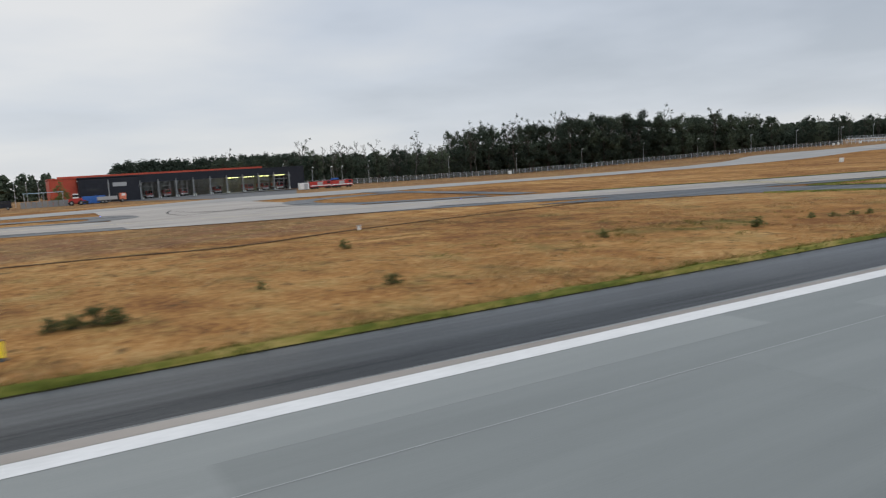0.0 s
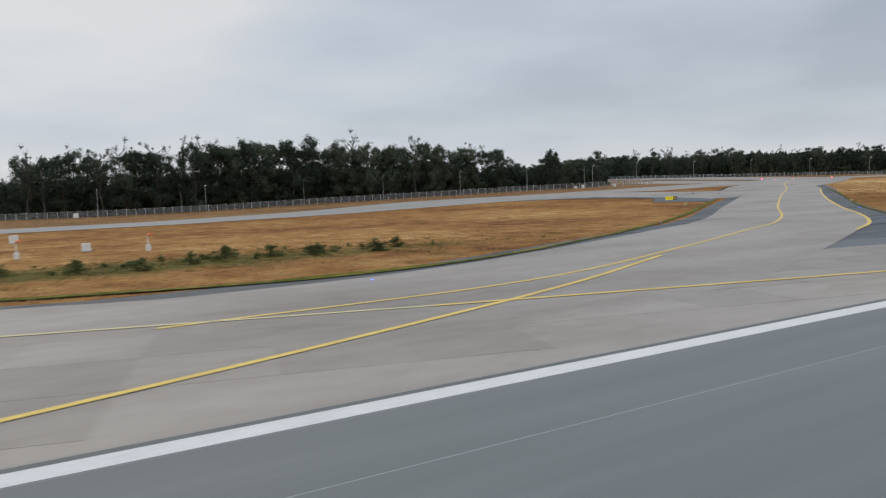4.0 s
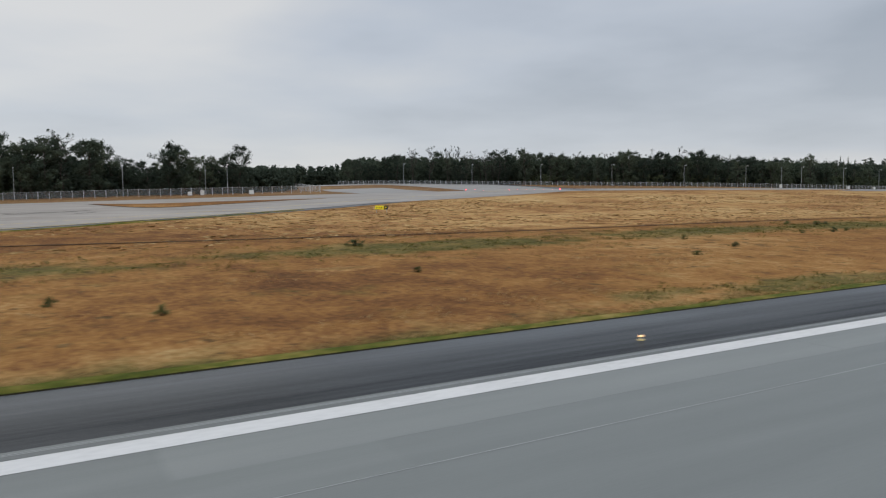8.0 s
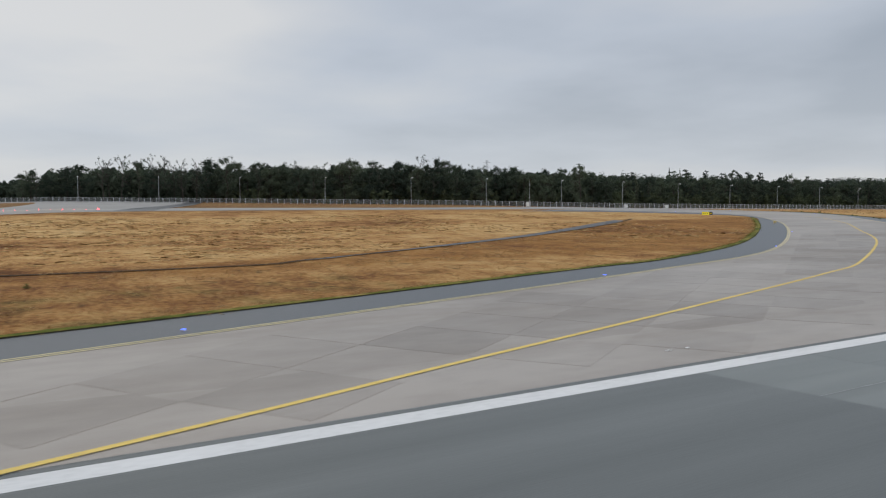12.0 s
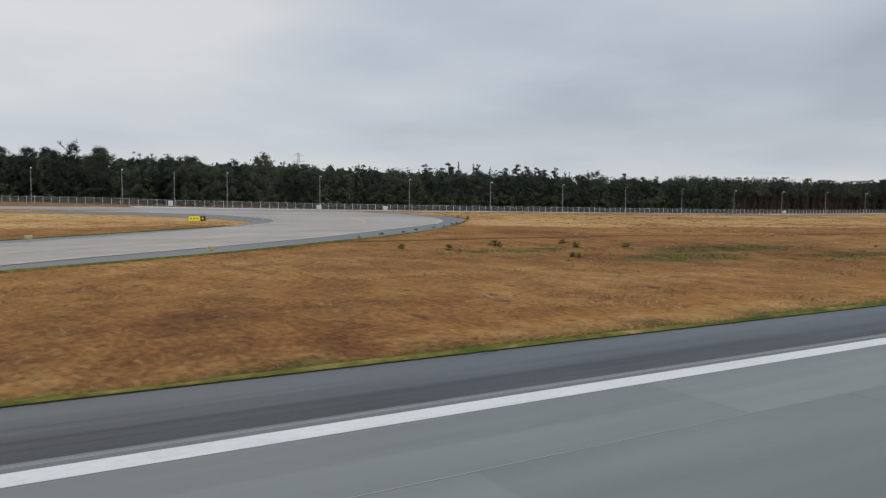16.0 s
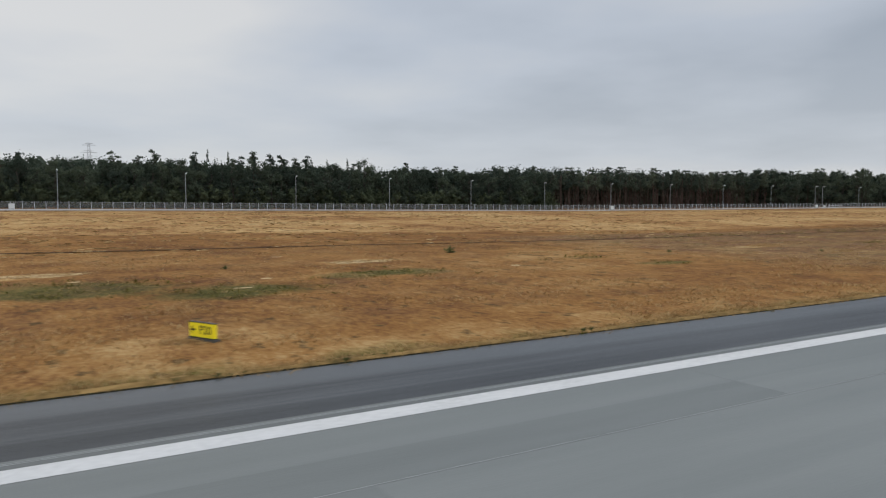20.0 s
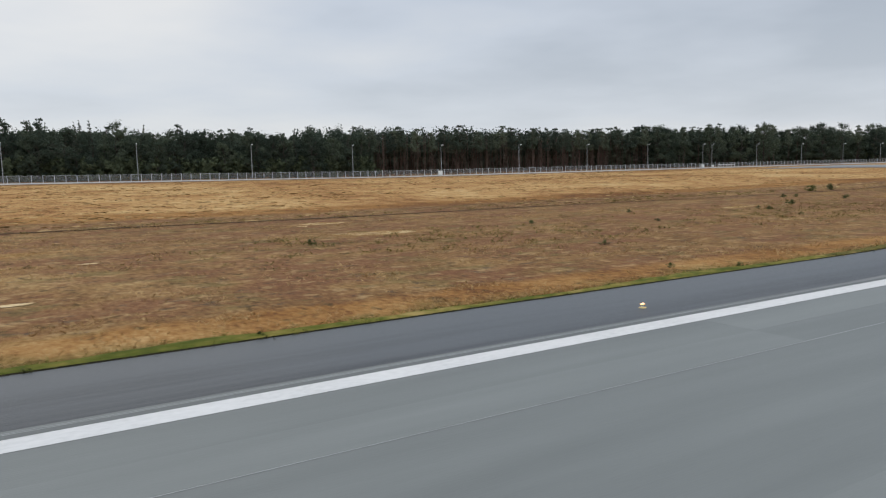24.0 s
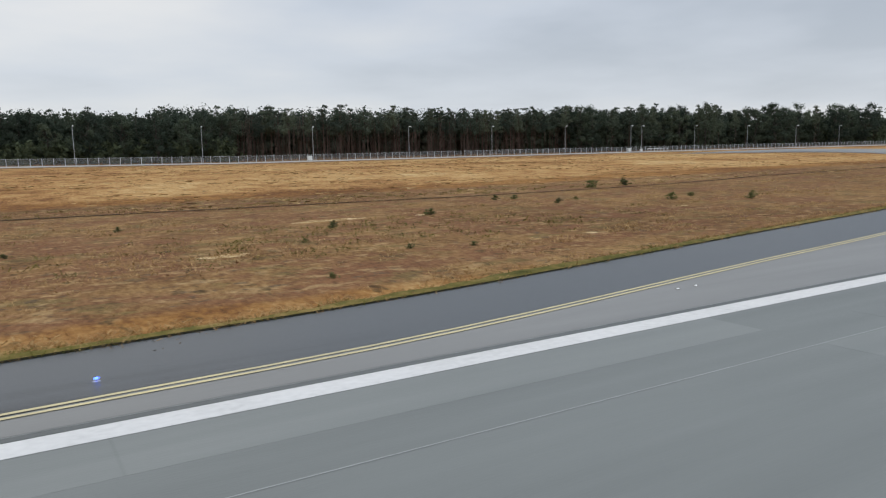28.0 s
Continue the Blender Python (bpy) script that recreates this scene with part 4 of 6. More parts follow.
edge_tufts = []
for e_line in EDGES:
    length = sum(math.dist(a, b) for a, b in zip(e_line, e_line[1:]))
    c, nr = verge(e_line, max(8, int(length / 0.6)))
    wob = np.array([0.55 + 0.45 * noise.noise(Vector((p[0] * 0.21, p[1] * 0.21, 3.0))) for p in c])
    wob += np.array([0.35 * noise.noise(Vector((p[0] * 1.1, p[1] * 1.1, 7.0))) for p in c])
    dry_edge = e_line[0][0] == 540
    # tall soft grass at the start of the runway, single lush clumps further on
    lush = np.array([noise.noise(Vector((p[0] * 0.09, p[1] * 0.09, 15.0))) for p in c])
    lush = np.interp(c[:, 0], (5, 25, 50, 76), (0.8, 0.55, 0.25, 0.0)) + np.clip(lush * 2.6 - 0.1, 0, 0.9) * np.interp(c[:, 0], (50, 76, 270, 285, 340, 360), (0.2, 0.5, 0.6, 1.0, 1.0, 0.25))
    lush = lush * (0.0 if dry_edge else 1.0)
    wob = np.clip(wob + 0.35 * lush, 0.05, 1.6)
    far = nr[:, 1] < 0
    side = np.where(far, -1.0, 1.0)[:, None]
    if e_line in EDGES[8:9]:
        side = np.ones_like(side)
    flip = -1.0 if e_line is EDGES[10] or e_line is EDGES[3] or e_line is EDGES[7] or e_line is EDGES[11] else 1.0
    out = c + nr * side * flip * (0.28 + 0.78 * wob[:, None]) * (0.5 if flip < 0 else 1.15 if e_line is EDGES[0] else 1.0)
    inn = c - nr * side * flip * 0.06
    lip = inn + nr * side * flip * 0.05
    bank = inn + nr * side * flip * (0.16 + 0.22 * wob[:, None])
    rise = 0.045 + 0.05 * wob + 0.07 * lush
    rows_ = [np.concatenate([p_, (land(p_[:, 0], p_[:, 1]) + h_)[:, None]], 1) for p_, h_ in ((inn, 0.002), (lip, 0.026), (bank, rise), (out, -0.04))]
    k = len(c)
    # a very dark strip along the foot of the verge
    lip_mesh = mesh_from("soil_lip", np.vstack(rows_[:2]), [(i, k + i, k + i + 1, i + 1) for i in range(k - 1)], DARKEDGE)
    tagged(new("soil_lip", lip_mesh), "dark edge where the grass meets the asphalt", "edge", kind="structure")
    me = mesh_from("grass_verge", np.vstack(rows_[1:]), [(r_ * k + i, (r_ + 1) * k + i, (r_ + 1) * k + i + 1, r_ * k + i + 1) for r_ in (0, 1) for i in range(k - 1)], DRYVERGE if dry_edge else OLIVEVERGE if e_line is EDGES[6] else VERGE, True)
    if me.polygons[-1].normal.z < 0:
        me.flip_normals()
    tagged(new("grass_verge", me), "straw-coloured grass verge along the pavement's edge" if dry_edge else "greenish grass verge along the pavement's edge", "grass", kind="structure")
    m = int(length * (26 if min(p_[1] for p_ in e_line) < 16.5 else 7))
    u = rng.uniform(0, k - 1.001, m)
    i0 = u.astype(int)
    f = (u - i0)[:, None]
    p = c[i0] * (1 - f) + c[i0 + 1] * f
    q = out[i0] * (1 - f) + out[i0 + 1] * f
    r = rng.uniform(0.0, 1.0, (m, 1)) ** 1.2 * rng.choice((0.9, 1.3, 2.2), (m, 1), p=(0.6, 0.25, 0.15))
    edge_tufts.append(np.concatenate([p * (1 - r) + q * r, r + 0.9 * (rng.uniform(0, 1, (m, 1)) < (0.8 if dry_edge else 0.4 if e_line is EDGES[6] else 0.0)), lush[i0][:, None]], 1))
edge_tufts = np.vstack(edge_tufts)
green_t, straw_t = edge_tufts[edge_tufts[:, 2] < 0.95], edge_tufts[edge_tufts[:, 2] >= 0.95, :2]
green_h = 1 + 1.25 * green_t[:, 3]
green_t = green_t[:, :2]
blades("verge_grass", green_t, rng.uniform(0.05, 0.13, len(green_t)) * green_h, rng.uniform(0.10, 0.26, len(green_t)), 9, GREENTUFT, "green and straw grass tufts along the pavement's edge", 0.6, slim=0.5)
blades("verge_straw", straw_t, rng.uniform(0.07, 0.17, len(straw_t)) * np.interp(straw_t[:, 0], (10, 60), (1.7, 1.0)), rng.uniform(0.20, 0.45, len(straw_t)), 14, TUFTLEAF, "pale straw grass behind the green verge", 0.6, slim=0.3)


def paved(x, y):
    """Whether a place lies on the slanting taxiways or their shoulders."""
    ok = np.zeros(len(x), bool)
    for mid, lo, hi in ((A_MID, -10.6, 8.4), (B_MID, -12.5, 11.5)):
        m = np.array(mid)[:12 if mid is B_MID else 14]
        s = np.interp(x, m[:, 0], m[:, 1], left=-999, right=-999)
        ok |= (y > s + lo) & (y < s + hi)
    ok |= (x > 76) & (x < 245) & (y < np.interp(x, [76, 93, 111, 124, 140, 165, 185, 198, 209, 224, 245], [16, 18, 19.6, 23, 26, 30, 28, 23.5, 20.8, 18.2, 16]))
    for dx in (0, 316):
        l, r_ = np.array(C_GRASS_L), np.array(C_GRASS_R[4:15])
        top = np.interp(x - dx, l[:13, 0], l[:13, 1], left=-999, right=999)
        bot = np.interp(x - dx, r_[:, 0], r_[:, 1], left=0, right=999)
        ok |= (y < top + 0.2) & (y > bot - 0.3) & (x - dx < 556) & (x - dx > 330)
    ok |= (x > 55) & (x < 74.5) & (y < 48) & (x > np.interp(y, [16, 20, 25, 31, 40, 46], [58, 61, 61, 59.5, 55, 48])) & (x < np.interp(y, [16, 18, 20, 25, 35, 46], [74, 71.5, 69.8, 68.6, 67, 63.5]))
    return ok


n_t = 38000
tx, ty = rng.uniform(-60, 860, n_t), 16.8 + 42 * rng.uniform(0, 1, n_t) ** 1.6
keep = ~paved(tx, ty)
clump = np.array([noise.noise(Vector((a * 0.09, b * 0.22, 1.0))) + 0.6 * noise.noise(Vector((a * 0.5, b * 0.9, 5.0))) for a, b in zip(tx, ty)])
keep &= clump > np.where((tx > 262) & (tx < 335), 0.40, 0.12)
field = np.stack([tx, ty], 1)[keep]
blades("field_grass", field, rng.uniform(0.07, 0.115, len(field)), rng.uniform(0.3, 1.0, len(field)), 22, TUFTLEAF, "dry grass tussocks scattered over the airfield", 0.8, slim=0.28)


n_s = 10000
sx = np.concatenate([rng.uniform(262, 470, n_s // 2), rng.uniform(540, 840, n_s // 2)])
sy = np.concatenate([rng.uniform(50, 118, n_s // 2), rng.uniform(54, 146, n_s // 2)])
b_line = np.interp(sx, [p[0] for p in B_MID[:11]], [p[1] for p in B_MID[:11]])
keep = ~paved(sx, sy) & (sy < np.where(sx < 380, b_line - 13, 200)) & ~((sx > 500) & (sx < 556) & (sy > 70))
keep &= np.array([noise.noise(Vector((a * 0.045, b * 0.07, 8.0))) for a, b in zip(sx, sy)]) > -0.20
tus = np.stack([sx, sy], 1)[keep]
blades("tussock_grass", tus, rng.uniform(0.03, 0.085, len(tus)), rng.uniform(0.4, 1.4, len(tus)), 4, TUSSOCK, "low brown tussocks in the pale straw", 0.7, True)
# low tussocks and withered stalks in the nearer grass
n_f = 15000
fx_, fy_ = rng.uniform(-40, 745, n_f), 23.0 + 38 * rng.uniform(0, 1, n_f) ** 1.2
keep = ~paved(fx_, fy_)
keep &= np.array([noise.noise(Vector((a * 0.06, b * 0.10, 21.0))) + 0.5 * noise.noise(Vector((a * 0.4, b * 0.6, 3.0))) for a, b in zip(fx_, fy_)]) > np.where((fx_ > 262) & (fx_ < 335), 0.22, -0.05)
low_t = np.stack([fx_, fy_], 1)[keep]
blades("low_tussocks", low_t, rng.uniform(0.05, 0.12, len(low_t)), rng.uniform(0.12, 0.40, len(low_t)), 12, TUSSOCK, "low withered tussocks among the dry grass", 0.7, slim=0.35)
weeds = []
for hx, hy, rx, ry, k_ in HERBS:
    m_ = int(rx * ry * 6 * k_)
    weeds.append(np.stack([hx + rng.normal(0, 0.62, m_) * rx, hy + rng.normal(0, 0.95, m_) * ry], 1))
weeds = np.vstack(weeds)
weeds = weeds[~paved(weeds[:, 0], weeds[:, 1]) & (weeds[:, 1] > 17)]
blades("field_weeds", weeds, rng.uniform(0.07, 0.19, len(weeds)), rng.uniform(0.25, 0.6, len(weeds)), 14, WEEDLEAF, "low green and brown weeds among the dry grass", 0.8, slim=0.4)


def patch(name, x, y, rx, ry, mat, label):
    """An uneven patch of other growth on the ground."""
    ang = np.linspace(0, 2 * np.pi, 72, endpoint=False)
    rad = np.array([1 + 0.6 * noise.noise(Vector((math.cos(a) * 1.6 + x, math.sin(a) * 1.6 + y, 2.0))) + 0.2 * noise.noise(Vector((math.cos(a) * 5 + x, math.sin(a) * 5, 9.0))) + 0.3 * noise.noise(Vector((math.cos(a) * 14 + x, math.sin(a) * 14, 4.0))) for a in ang])
    P = np.stack([x + rx * rad * np.cos(ang), y + ry * rad * np.sin(ang)], 1)
    V = [(a, b, float(land(a, b)) - 0.034) for a, b in P] + [(x, y, float(land(x, y)) - 0.028)]
    me = mesh_from(name, V, [(i, (i + 1) % 72, 72) for i in range(72)], mat)
    tagged(new(name, me), label, "grass", kind="structure")


pale_t = np.vstack([np.stack([x + rng.normal(0, 0.55, int(rx * ry * 150)) * rx, y + rng.normal(0, 0.55, int(rx * ry * 150)) * ry], 1) for x, y, rx, ry in PALE])
blades("pale_straw", pale_t, rng.uniform(0.04, 0.09, len(pale_t)), rng.uniform(0.15, 0.40, len(pale_t)), 10, TUFTLEAF, "pale flattened straw in patches of the grass", 1.1, slim=0.4)
for x, y, rx, ry in PALE[:7]:
    patch("pale_patch", x, y, rx * 1.0, ry * 0.95, BARE, "pale bleached patch in the dry grass")
rq = random.Random(12)
for i in range(24):
    x, y = rq.uniform(545, 735), rq.uniform(24, 48)
    if not paved(np.array([x]), np.array([y]))[0]:
        patch("bare_patch", x, y, rq.uniform(0.2, 0.6), rq.uniform(0.12, 0.26), BARE, "small pale scar in the dry grass")

# ---- bushes and trees ----
def crown_mesh(name, lobes, count, size, mat, seed, flat=0.6):
    """Leaf clumps spread through uneven lobes (x, y, z, rx, ry, rz)."""
    r = np.random.default_rng(seed)
    w = np.array([a[3] * a[4] * a[5] for a in lobes]) ** 0.7
    pick = r.choice(len(lobes), count, p=w / w.sum())
    L = np.array(lobes)[pick]
    d = r.normal(size=(count, 3))
    d /= np.linalg.norm(d, axis=1)[:, None]
    rad = np.abs(r.normal(0.0, 0.5, count)) + r.uniform(0, 0.45, count)
    rad = np.minimum(rad, r.uniform(0.85, 1.0, count))
    P = L[:, :3] + d * rad[:, None] * L[:, 3:]
    face = d + r.normal(size=(count, 3)) * 0.40 + np.array((0, 0, 0.1))
    face /= np.linalg.norm(face, axis=1)[:, None]
    u = np.cross(face, r.normal(size=(count, 3)))
    u /= np.linalg.norm(u, axis=1)[:, None]
    v = np.cross(face, u)
    s = size * r.uniform(0.5, 1.25, count)[:, None]
    V = np.stack([P - u * s - v * s * flat, P + u * s * 0.9 - v * s * flat * 0.7, P + u * s + v * s * flat, P - u * s * 0.8 + v * s * flat * 1.1], 1)
    return quads(name, V, mat)


def limb(bm, a, b, r0, r1, seg=5):
    a, b = Vector(a), Vector(b)
    d = b - a
    m = Matrix.Translation(a) @ d.to_track_quat("Z", "Y").to_matrix().to_4x4()
    bmesh.ops.create_cone(bm, cap_ends=False, segments=seg, radius1=r0, radius2=r1, depth=d.length, matrix=m @ Matrix.Translation((0, 0, d.length / 2)))


def tree(name, kind, h, seed, label, bark, leaf):
    """A tree h high with trunk, limbs and crown, standing at the origin."""
    r = random.Random(seed)
    top = new(name)
    top.empty_display_size = 0.3
    tagged(top, label, "tree", "trees of the wood")
    bm = bmesh.new()
    lobes = []
    bend = [(r.uniform(-0.03, 0.03) * h, r.uniform(-0.03, 0.03) * h) for _ in range(6)]

    def spine(z):
        k = min(max(z / h, 0), 1) * 4.999
        i = int(k)
        f = k - i
        return Vector((bend[i][0] * (1 - f) + bend[i + 1][0] * f - bend[0][0], bend[i][1] * (1 - f) + bend[i + 1][1] * f - bend[0][1], z))

    zs = [0, 0.2, 0.4, 0.6, 0.8, 0.97]
    rr = 0.012 * h + 0.03 if kind != "pine" else 0.006 * h + 0.012
    for a, b in zip(zs, zs[1:]):
        limb(bm, spine(a * h), spine(b * h), rr * (1.05 - a), rr * (1.05 - b), 6)
    if kind == "oak":
        count, size = 4600, 0.0118 * h
        low = r.uniform(0.10, 0.22)
        for i in range(26):
            k = low + (0.95 - low) * (i + r.uniform(-0.4, 0.4)) / 25
            wide = 0.06 + 0.17 * math.sin(math.pi * min(1, max(0, (k - low) / (1.02 - low)) * 0.78 + 0.20))
            ang, out = r.uniform(0, 6.28), wide * h * r.uniform(0.4, 1.3)
            base = spine(max(0.1, k - 0.14) * h)
            p = spine(k * h) + Vector((math.cos(ang) * out, math.sin(ang) * out, 0.04 * h * r.uniform(-0.6, 1)))
            limb(bm, base, p, 0.005 * h, 0.0015 * h, 4)
            for _ in range(3):
                q = p + Vector((r.gauss(0, 0.045), r.gauss(0, 0.045), r.gauss(0.005, 0.035))) * h
                limb(bm, base * 0.35 + p * 0.65, q, 0.0016 * h, 0.0006 * h, 3)
                w = h * r.uniform(0.045, 0.095)
                lobes.append((q.x, q.y, q.z, w * 1.1, w * 1.1, w * 1.0))
    elif kind == "thin":
        n_l, low, count, size = 22, 0.30, 900, 0.0095 * h
        for i in range(n_l):
            k = low + (0.98 - low) * i / (n_l - 1)
            ang, out = r.uniform(0, 6.28), h * r.uniform(0.06, 0.18)
            p = spine(k * h) + Vector((math.cos(ang) * out, math.sin(ang) * out, out * r.uniform(0.5, 1.3)))
            limb(bm, spine(k * h), p, 0.006 * h, 0.0015 * h, 4)
            for j in range(5):
                e_ = p + Vector((r.uniform(-0.06, 0.06), r.uniform(-0.06, 0.06), r.uniform(-0.06, 0.09))) * h
                limb(bm, p * 0.5 + spine(k * h) * 0.5, e_, 0.0026 * h, 0.0008 * h, 3)
                if (i + j) % 3 == 0:
                    q = h * r.uniform(0.025, 0.055)
                    lobes.append((e_.x, e_.y, e_.z, q, q, q * 1.15))
    elif kind == "dead":
        n_l, count, size = 18, 40, 0.010 * h
        for i in range(n_l):
            k = 0.35 + 0.6 * i / (n_l - 1)
            ang, out = r.uniform(0, 6.28), h * r.uniform(0.05, 0.16) * (1.3 - k)
            p = spine(k * h) + Vector((math.cos(ang) * out, math.sin(ang) * out, out * r.uniform(0.2, 1.2)))
            limb(bm, spine(k * h), p, 0.006 * h, 0.0015 * h, 4)
            for _ in range(5):
                limb(bm, p * 0.6 + spine(k * h) * 0.4, p + Vector((r.uniform(-0.05, 0.05), r.uniform(-0.05, 0.05), r.uniform(0, 0.09))) * h, 0.0024 * h, 0.0008 * h, 3)
        q = 0.05 * h
        lobes.append((0, 0, 0.6 * h, q, q, 4 * q))
    elif kind == "pine":
        count, size = 3000, 0.0092 * h
        for i in range(17):
            k = 0.56 + 0.43 * (i + r.uniform(-0.4, 0.4)) / 16
            ang, out = r.uniform(0, 6.28), h * r.uniform(0.03, 0.15) * (1.25 - 1.08 * max(0, k - 0.5) / 0.5)
            p = spine(k * h) + Vector((math.cos(ang) * out, math.sin(ang) * out, 0.015 * h))
            limb(bm, spine((k - 0.03) * h), p, 0.004 * h, 0.0015 * h, 4)
            for _ in range(3):
                q = p + Vector((r.gauss(0, 0.03), r.gauss(0, 0.03), r.gauss(0.005, 0.018))) * h
                w = h * r.uniform(0.035, 0.065) * (1.15 - 0.55 * max(0, k - 0.5) / 0.5)
                lobes.append((q.x, q.y, q.z, w * 1.25, w * 1.25, w * 0.75))
        for i in range(7):
            k = r.uniform(0.22, 0.5)
            ang = r.uniform(0, 6.28)
            limb(bm, spine(k * h), spine(k * h) + Vector((math.cos(ang), math.sin(ang), -0.15)) * h * r.uniform(0.03, 0.08), 0.003 * h, 0.001 * h, 3)
    else:
        count, size = 1300, 0.013 * h
        for i in range(30):
            k = 0.12 + 0.87 * i / 29
            q = h * (0.125 * (1 - k) + 0.008)
            for _ in range(3):
                ang = r.uniform(0, 6.28)
                p = spine(k * h) + Vector((math.cos(ang) * q * 0.6, math.sin(ang) * q * 0.6, -0.02 * h))
                lobes.append((p.x, p.y, p.z, q * 0.7, q * 0.7, 0.018 * h))
    part("trunk", bm, bark, top)
    cr = new("crown", crown_mesh("crown", lobes, count, size, leaf, seed))
    cr.parent = top
    return top


def bush(name, seed, label, leaf, h=1.0):
    r = random.Random(seed)
    top = new(name)
    top.empty_display_size = 0.2
    tagged(top, label, "bush", "bushes in the grass")
    bm = bmesh.new()
    lobes = []
    for i in range(26):
        ang, out = r.uniform(0, 6.28), r.uniform(0.0, 0.46) * h
        z = r.uniform(0.04, 0.72) * h * (1.08 - 1.1 * out / h)
        p = (math.cos(ang) * out, math.sin(ang) * out, z)
        if i % 3 == 0:
            limb(bm, (p[0] * 0.3, p[1] * 0.3, -0.05), p, 0.014 * h, 0.005 * h, 4)
        q = r.uniform(0.10, 0.20) * h
        lobes.append((*p, q, q, q * r.uniform(0.8, 1.4)))
    part("stem", bm, BARK, top)
    cr = new("foliage", crown_mesh("foliage", lobes, 1700, 0.023 * h, leaf, seed))
    cr.parent = top
    return top


PROTO = {}
for kind, label, bark, leaf, seeds, h in (
        ("oak", "tall dark green broadleaf tree at the wood's edge", BARK, LEAF, (1, 2, 3, 4, 5), 12.0),
        ("thin", "sparse half-bare broadleaf tree at the wood's edge", BARK, LEAF, (11, 12, 13), 12.0),
        ("dead", "bare dead tree with thin pale branches", PALEBARK, LEAF, (21, 22), 11.0),
        ("pine", "tall pine with a bare reddish trunk", PINEBARK, NEEDLE, (31, 32, 33, 34), 12.0),
        ("spruce", "narrow dark spruce rising over the wood", BARK, NEEDLE, (41, 42), 13.0)):
    PROTO[kind] = [tree(kind + "_tree", kind, h, s, label, bark, leaf) for s in seeds]
USED = set()


def plant(kind, x, y, scale, r, sink=0.1):
    """Put a tree on the land: the first of its shape is moved there, the others are copies."""
    proto = r.choice(PROTO[kind])
    m = on_land(x, y, -sink, r.uniform(0, 360))
    s = Matrix.Diagonal((scale * r.uniform(0.85, 1.2), scale * r.uniform(0.85, 1.2), scale, 1))
    if proto.name not in USED:
        USED.add(proto.name)
        proto.matrix_basis = m @ s
        return proto
    ob = copy_thing(proto, m)
    ob.matrix_basis = m @ s
    return ob


FENCE_1 = [(-150, 245), (20, 238), (140, 231), (228, 218), (276, 203), (334, 190), (347.5, 187.5)]
FENCE_2 = [(385, 267), (447, 219), (506, 173), (530, 165), (548, 163), (640, 163), (760, 163), (1000, 163)]


def along(line, x):
    p = np.array(line)
    return float(np.interp(x, p[:, 0], p[:, 1]))


rt = random.Random(5)
# the oak wood behind the first fence
x = 62.0
while x < 330:
    f = along(FENCE_1, x)
    sparse = x < 150
    for row, (lo, hi) in enumerate(((6, 12), (13, 20))):
        u = rt.random()
        if sparse:
            kind = "thin" if u < 0.25 else "oak"
            sc = rt.uniform(0.72, 0.93)
        else:
            kind = "thin" if u < (0.22 if x < 200 else 0.06) else "dead" if u < 0.27 and x < 230 else "oak"
            sc = rt.uniform(1.26, 1.44)
        sc *= float(np.interp(x, (150, 165, 180, 196, 218, 240, 252, 275, 276), (1.04, 1.09, 1.12, 1.19, 1.24, 1.15, 1.07, 1.04, 1.02)))
        if x > 275:
            sc *= 0.88
        if x > 298:
            sc *= rt.choice((0.55, 0.65, 0.6, 0.75)) if row == 0 else 0.6
        plant(kind, x + rt.uniform(-1.5, 1.5), f + rt.uniform(lo, hi), sc, rt)
    x += rt.uniform(3.2, 4.6)
# dead and half-bare trees standing over the low wood
x = 74.0
while x < 158:
    plant(rt.choice(("dead", "dead", "dead", "thin")), x, along(FENCE_1, x) + rt.uniform(8, 18), rt.uniform(0.98, 1.28) * (0.75 if x < 88 else 1.0), rt)
    x += rt.uniform(1.5, 3.2)
# single tall trees at the fence's corner
for tx_, ty_, sc in ((311, 196, 1.12), (314, 199, 1.05), (328.5, 190.8, 1.05), (322, 197, 0.7)):
    plant("oak", tx_, ty_ + 5, sc, rt)
# the wood round the second fence
d_line = smooth_line(FENCE_2[:5], 80)
for i in range(80):
    p, nx = d_line[i], d_line[min(i + 1, 80)] - d_line[i]
    nv = np.array([-nx[1], nx[0]]) / np.hypot(*nx)
    if nv[1] < 0:
        nv = -nv
    for lo, hi in ((6, 12), (14, 22)):
        if rt.random() < 0.8:
            q = p + nv * rt.uniform(lo, hi)
            plant(rt.choice(("oak", "oak", "oak", "thin")), q[0], q[1], rt.uniform(0.74, 1.10) * (0.72 if i < 7 else 1.0), rt)
x = 549.0
while x < 1240:
    for lo, hi in ((7, 12), (13, 20)):
        u = rt.random()
        if x < 703:
            kind = "spruce" if u < 0.05 else "oak" if lo == 7 or u < 0.35 else "pine"
        elif x < 800:
            kind = "pine"
        else:
            kind = "pine" if u < 0.5 else "oak"
        sc = rt.uniform(0.86, 1.08) + float(np.interp(x, (780, 860, 1000), (0.0, 0.20, 0.24)))
        if x < 703 and kind == "oak":
            sc *= rt.uniform(0.74, 0.92)
        if x < 585:
            sc *= 0.92
        if x < 900:
            sc *= 1.0 + 0.12 * noise.noise(Vector((x * 0.11, 4.0, lo))) + (0.04 if kind == "pine" and u > 0.80 else 0.0)
        plant(kind, x + rt.uniform(-1.6, 1.6), 163 + rt.uniform(lo, hi), sc, rt)
    x += rt.uniform(2.5, 3.6) if x < 860 else rt.uniform(5, 7)
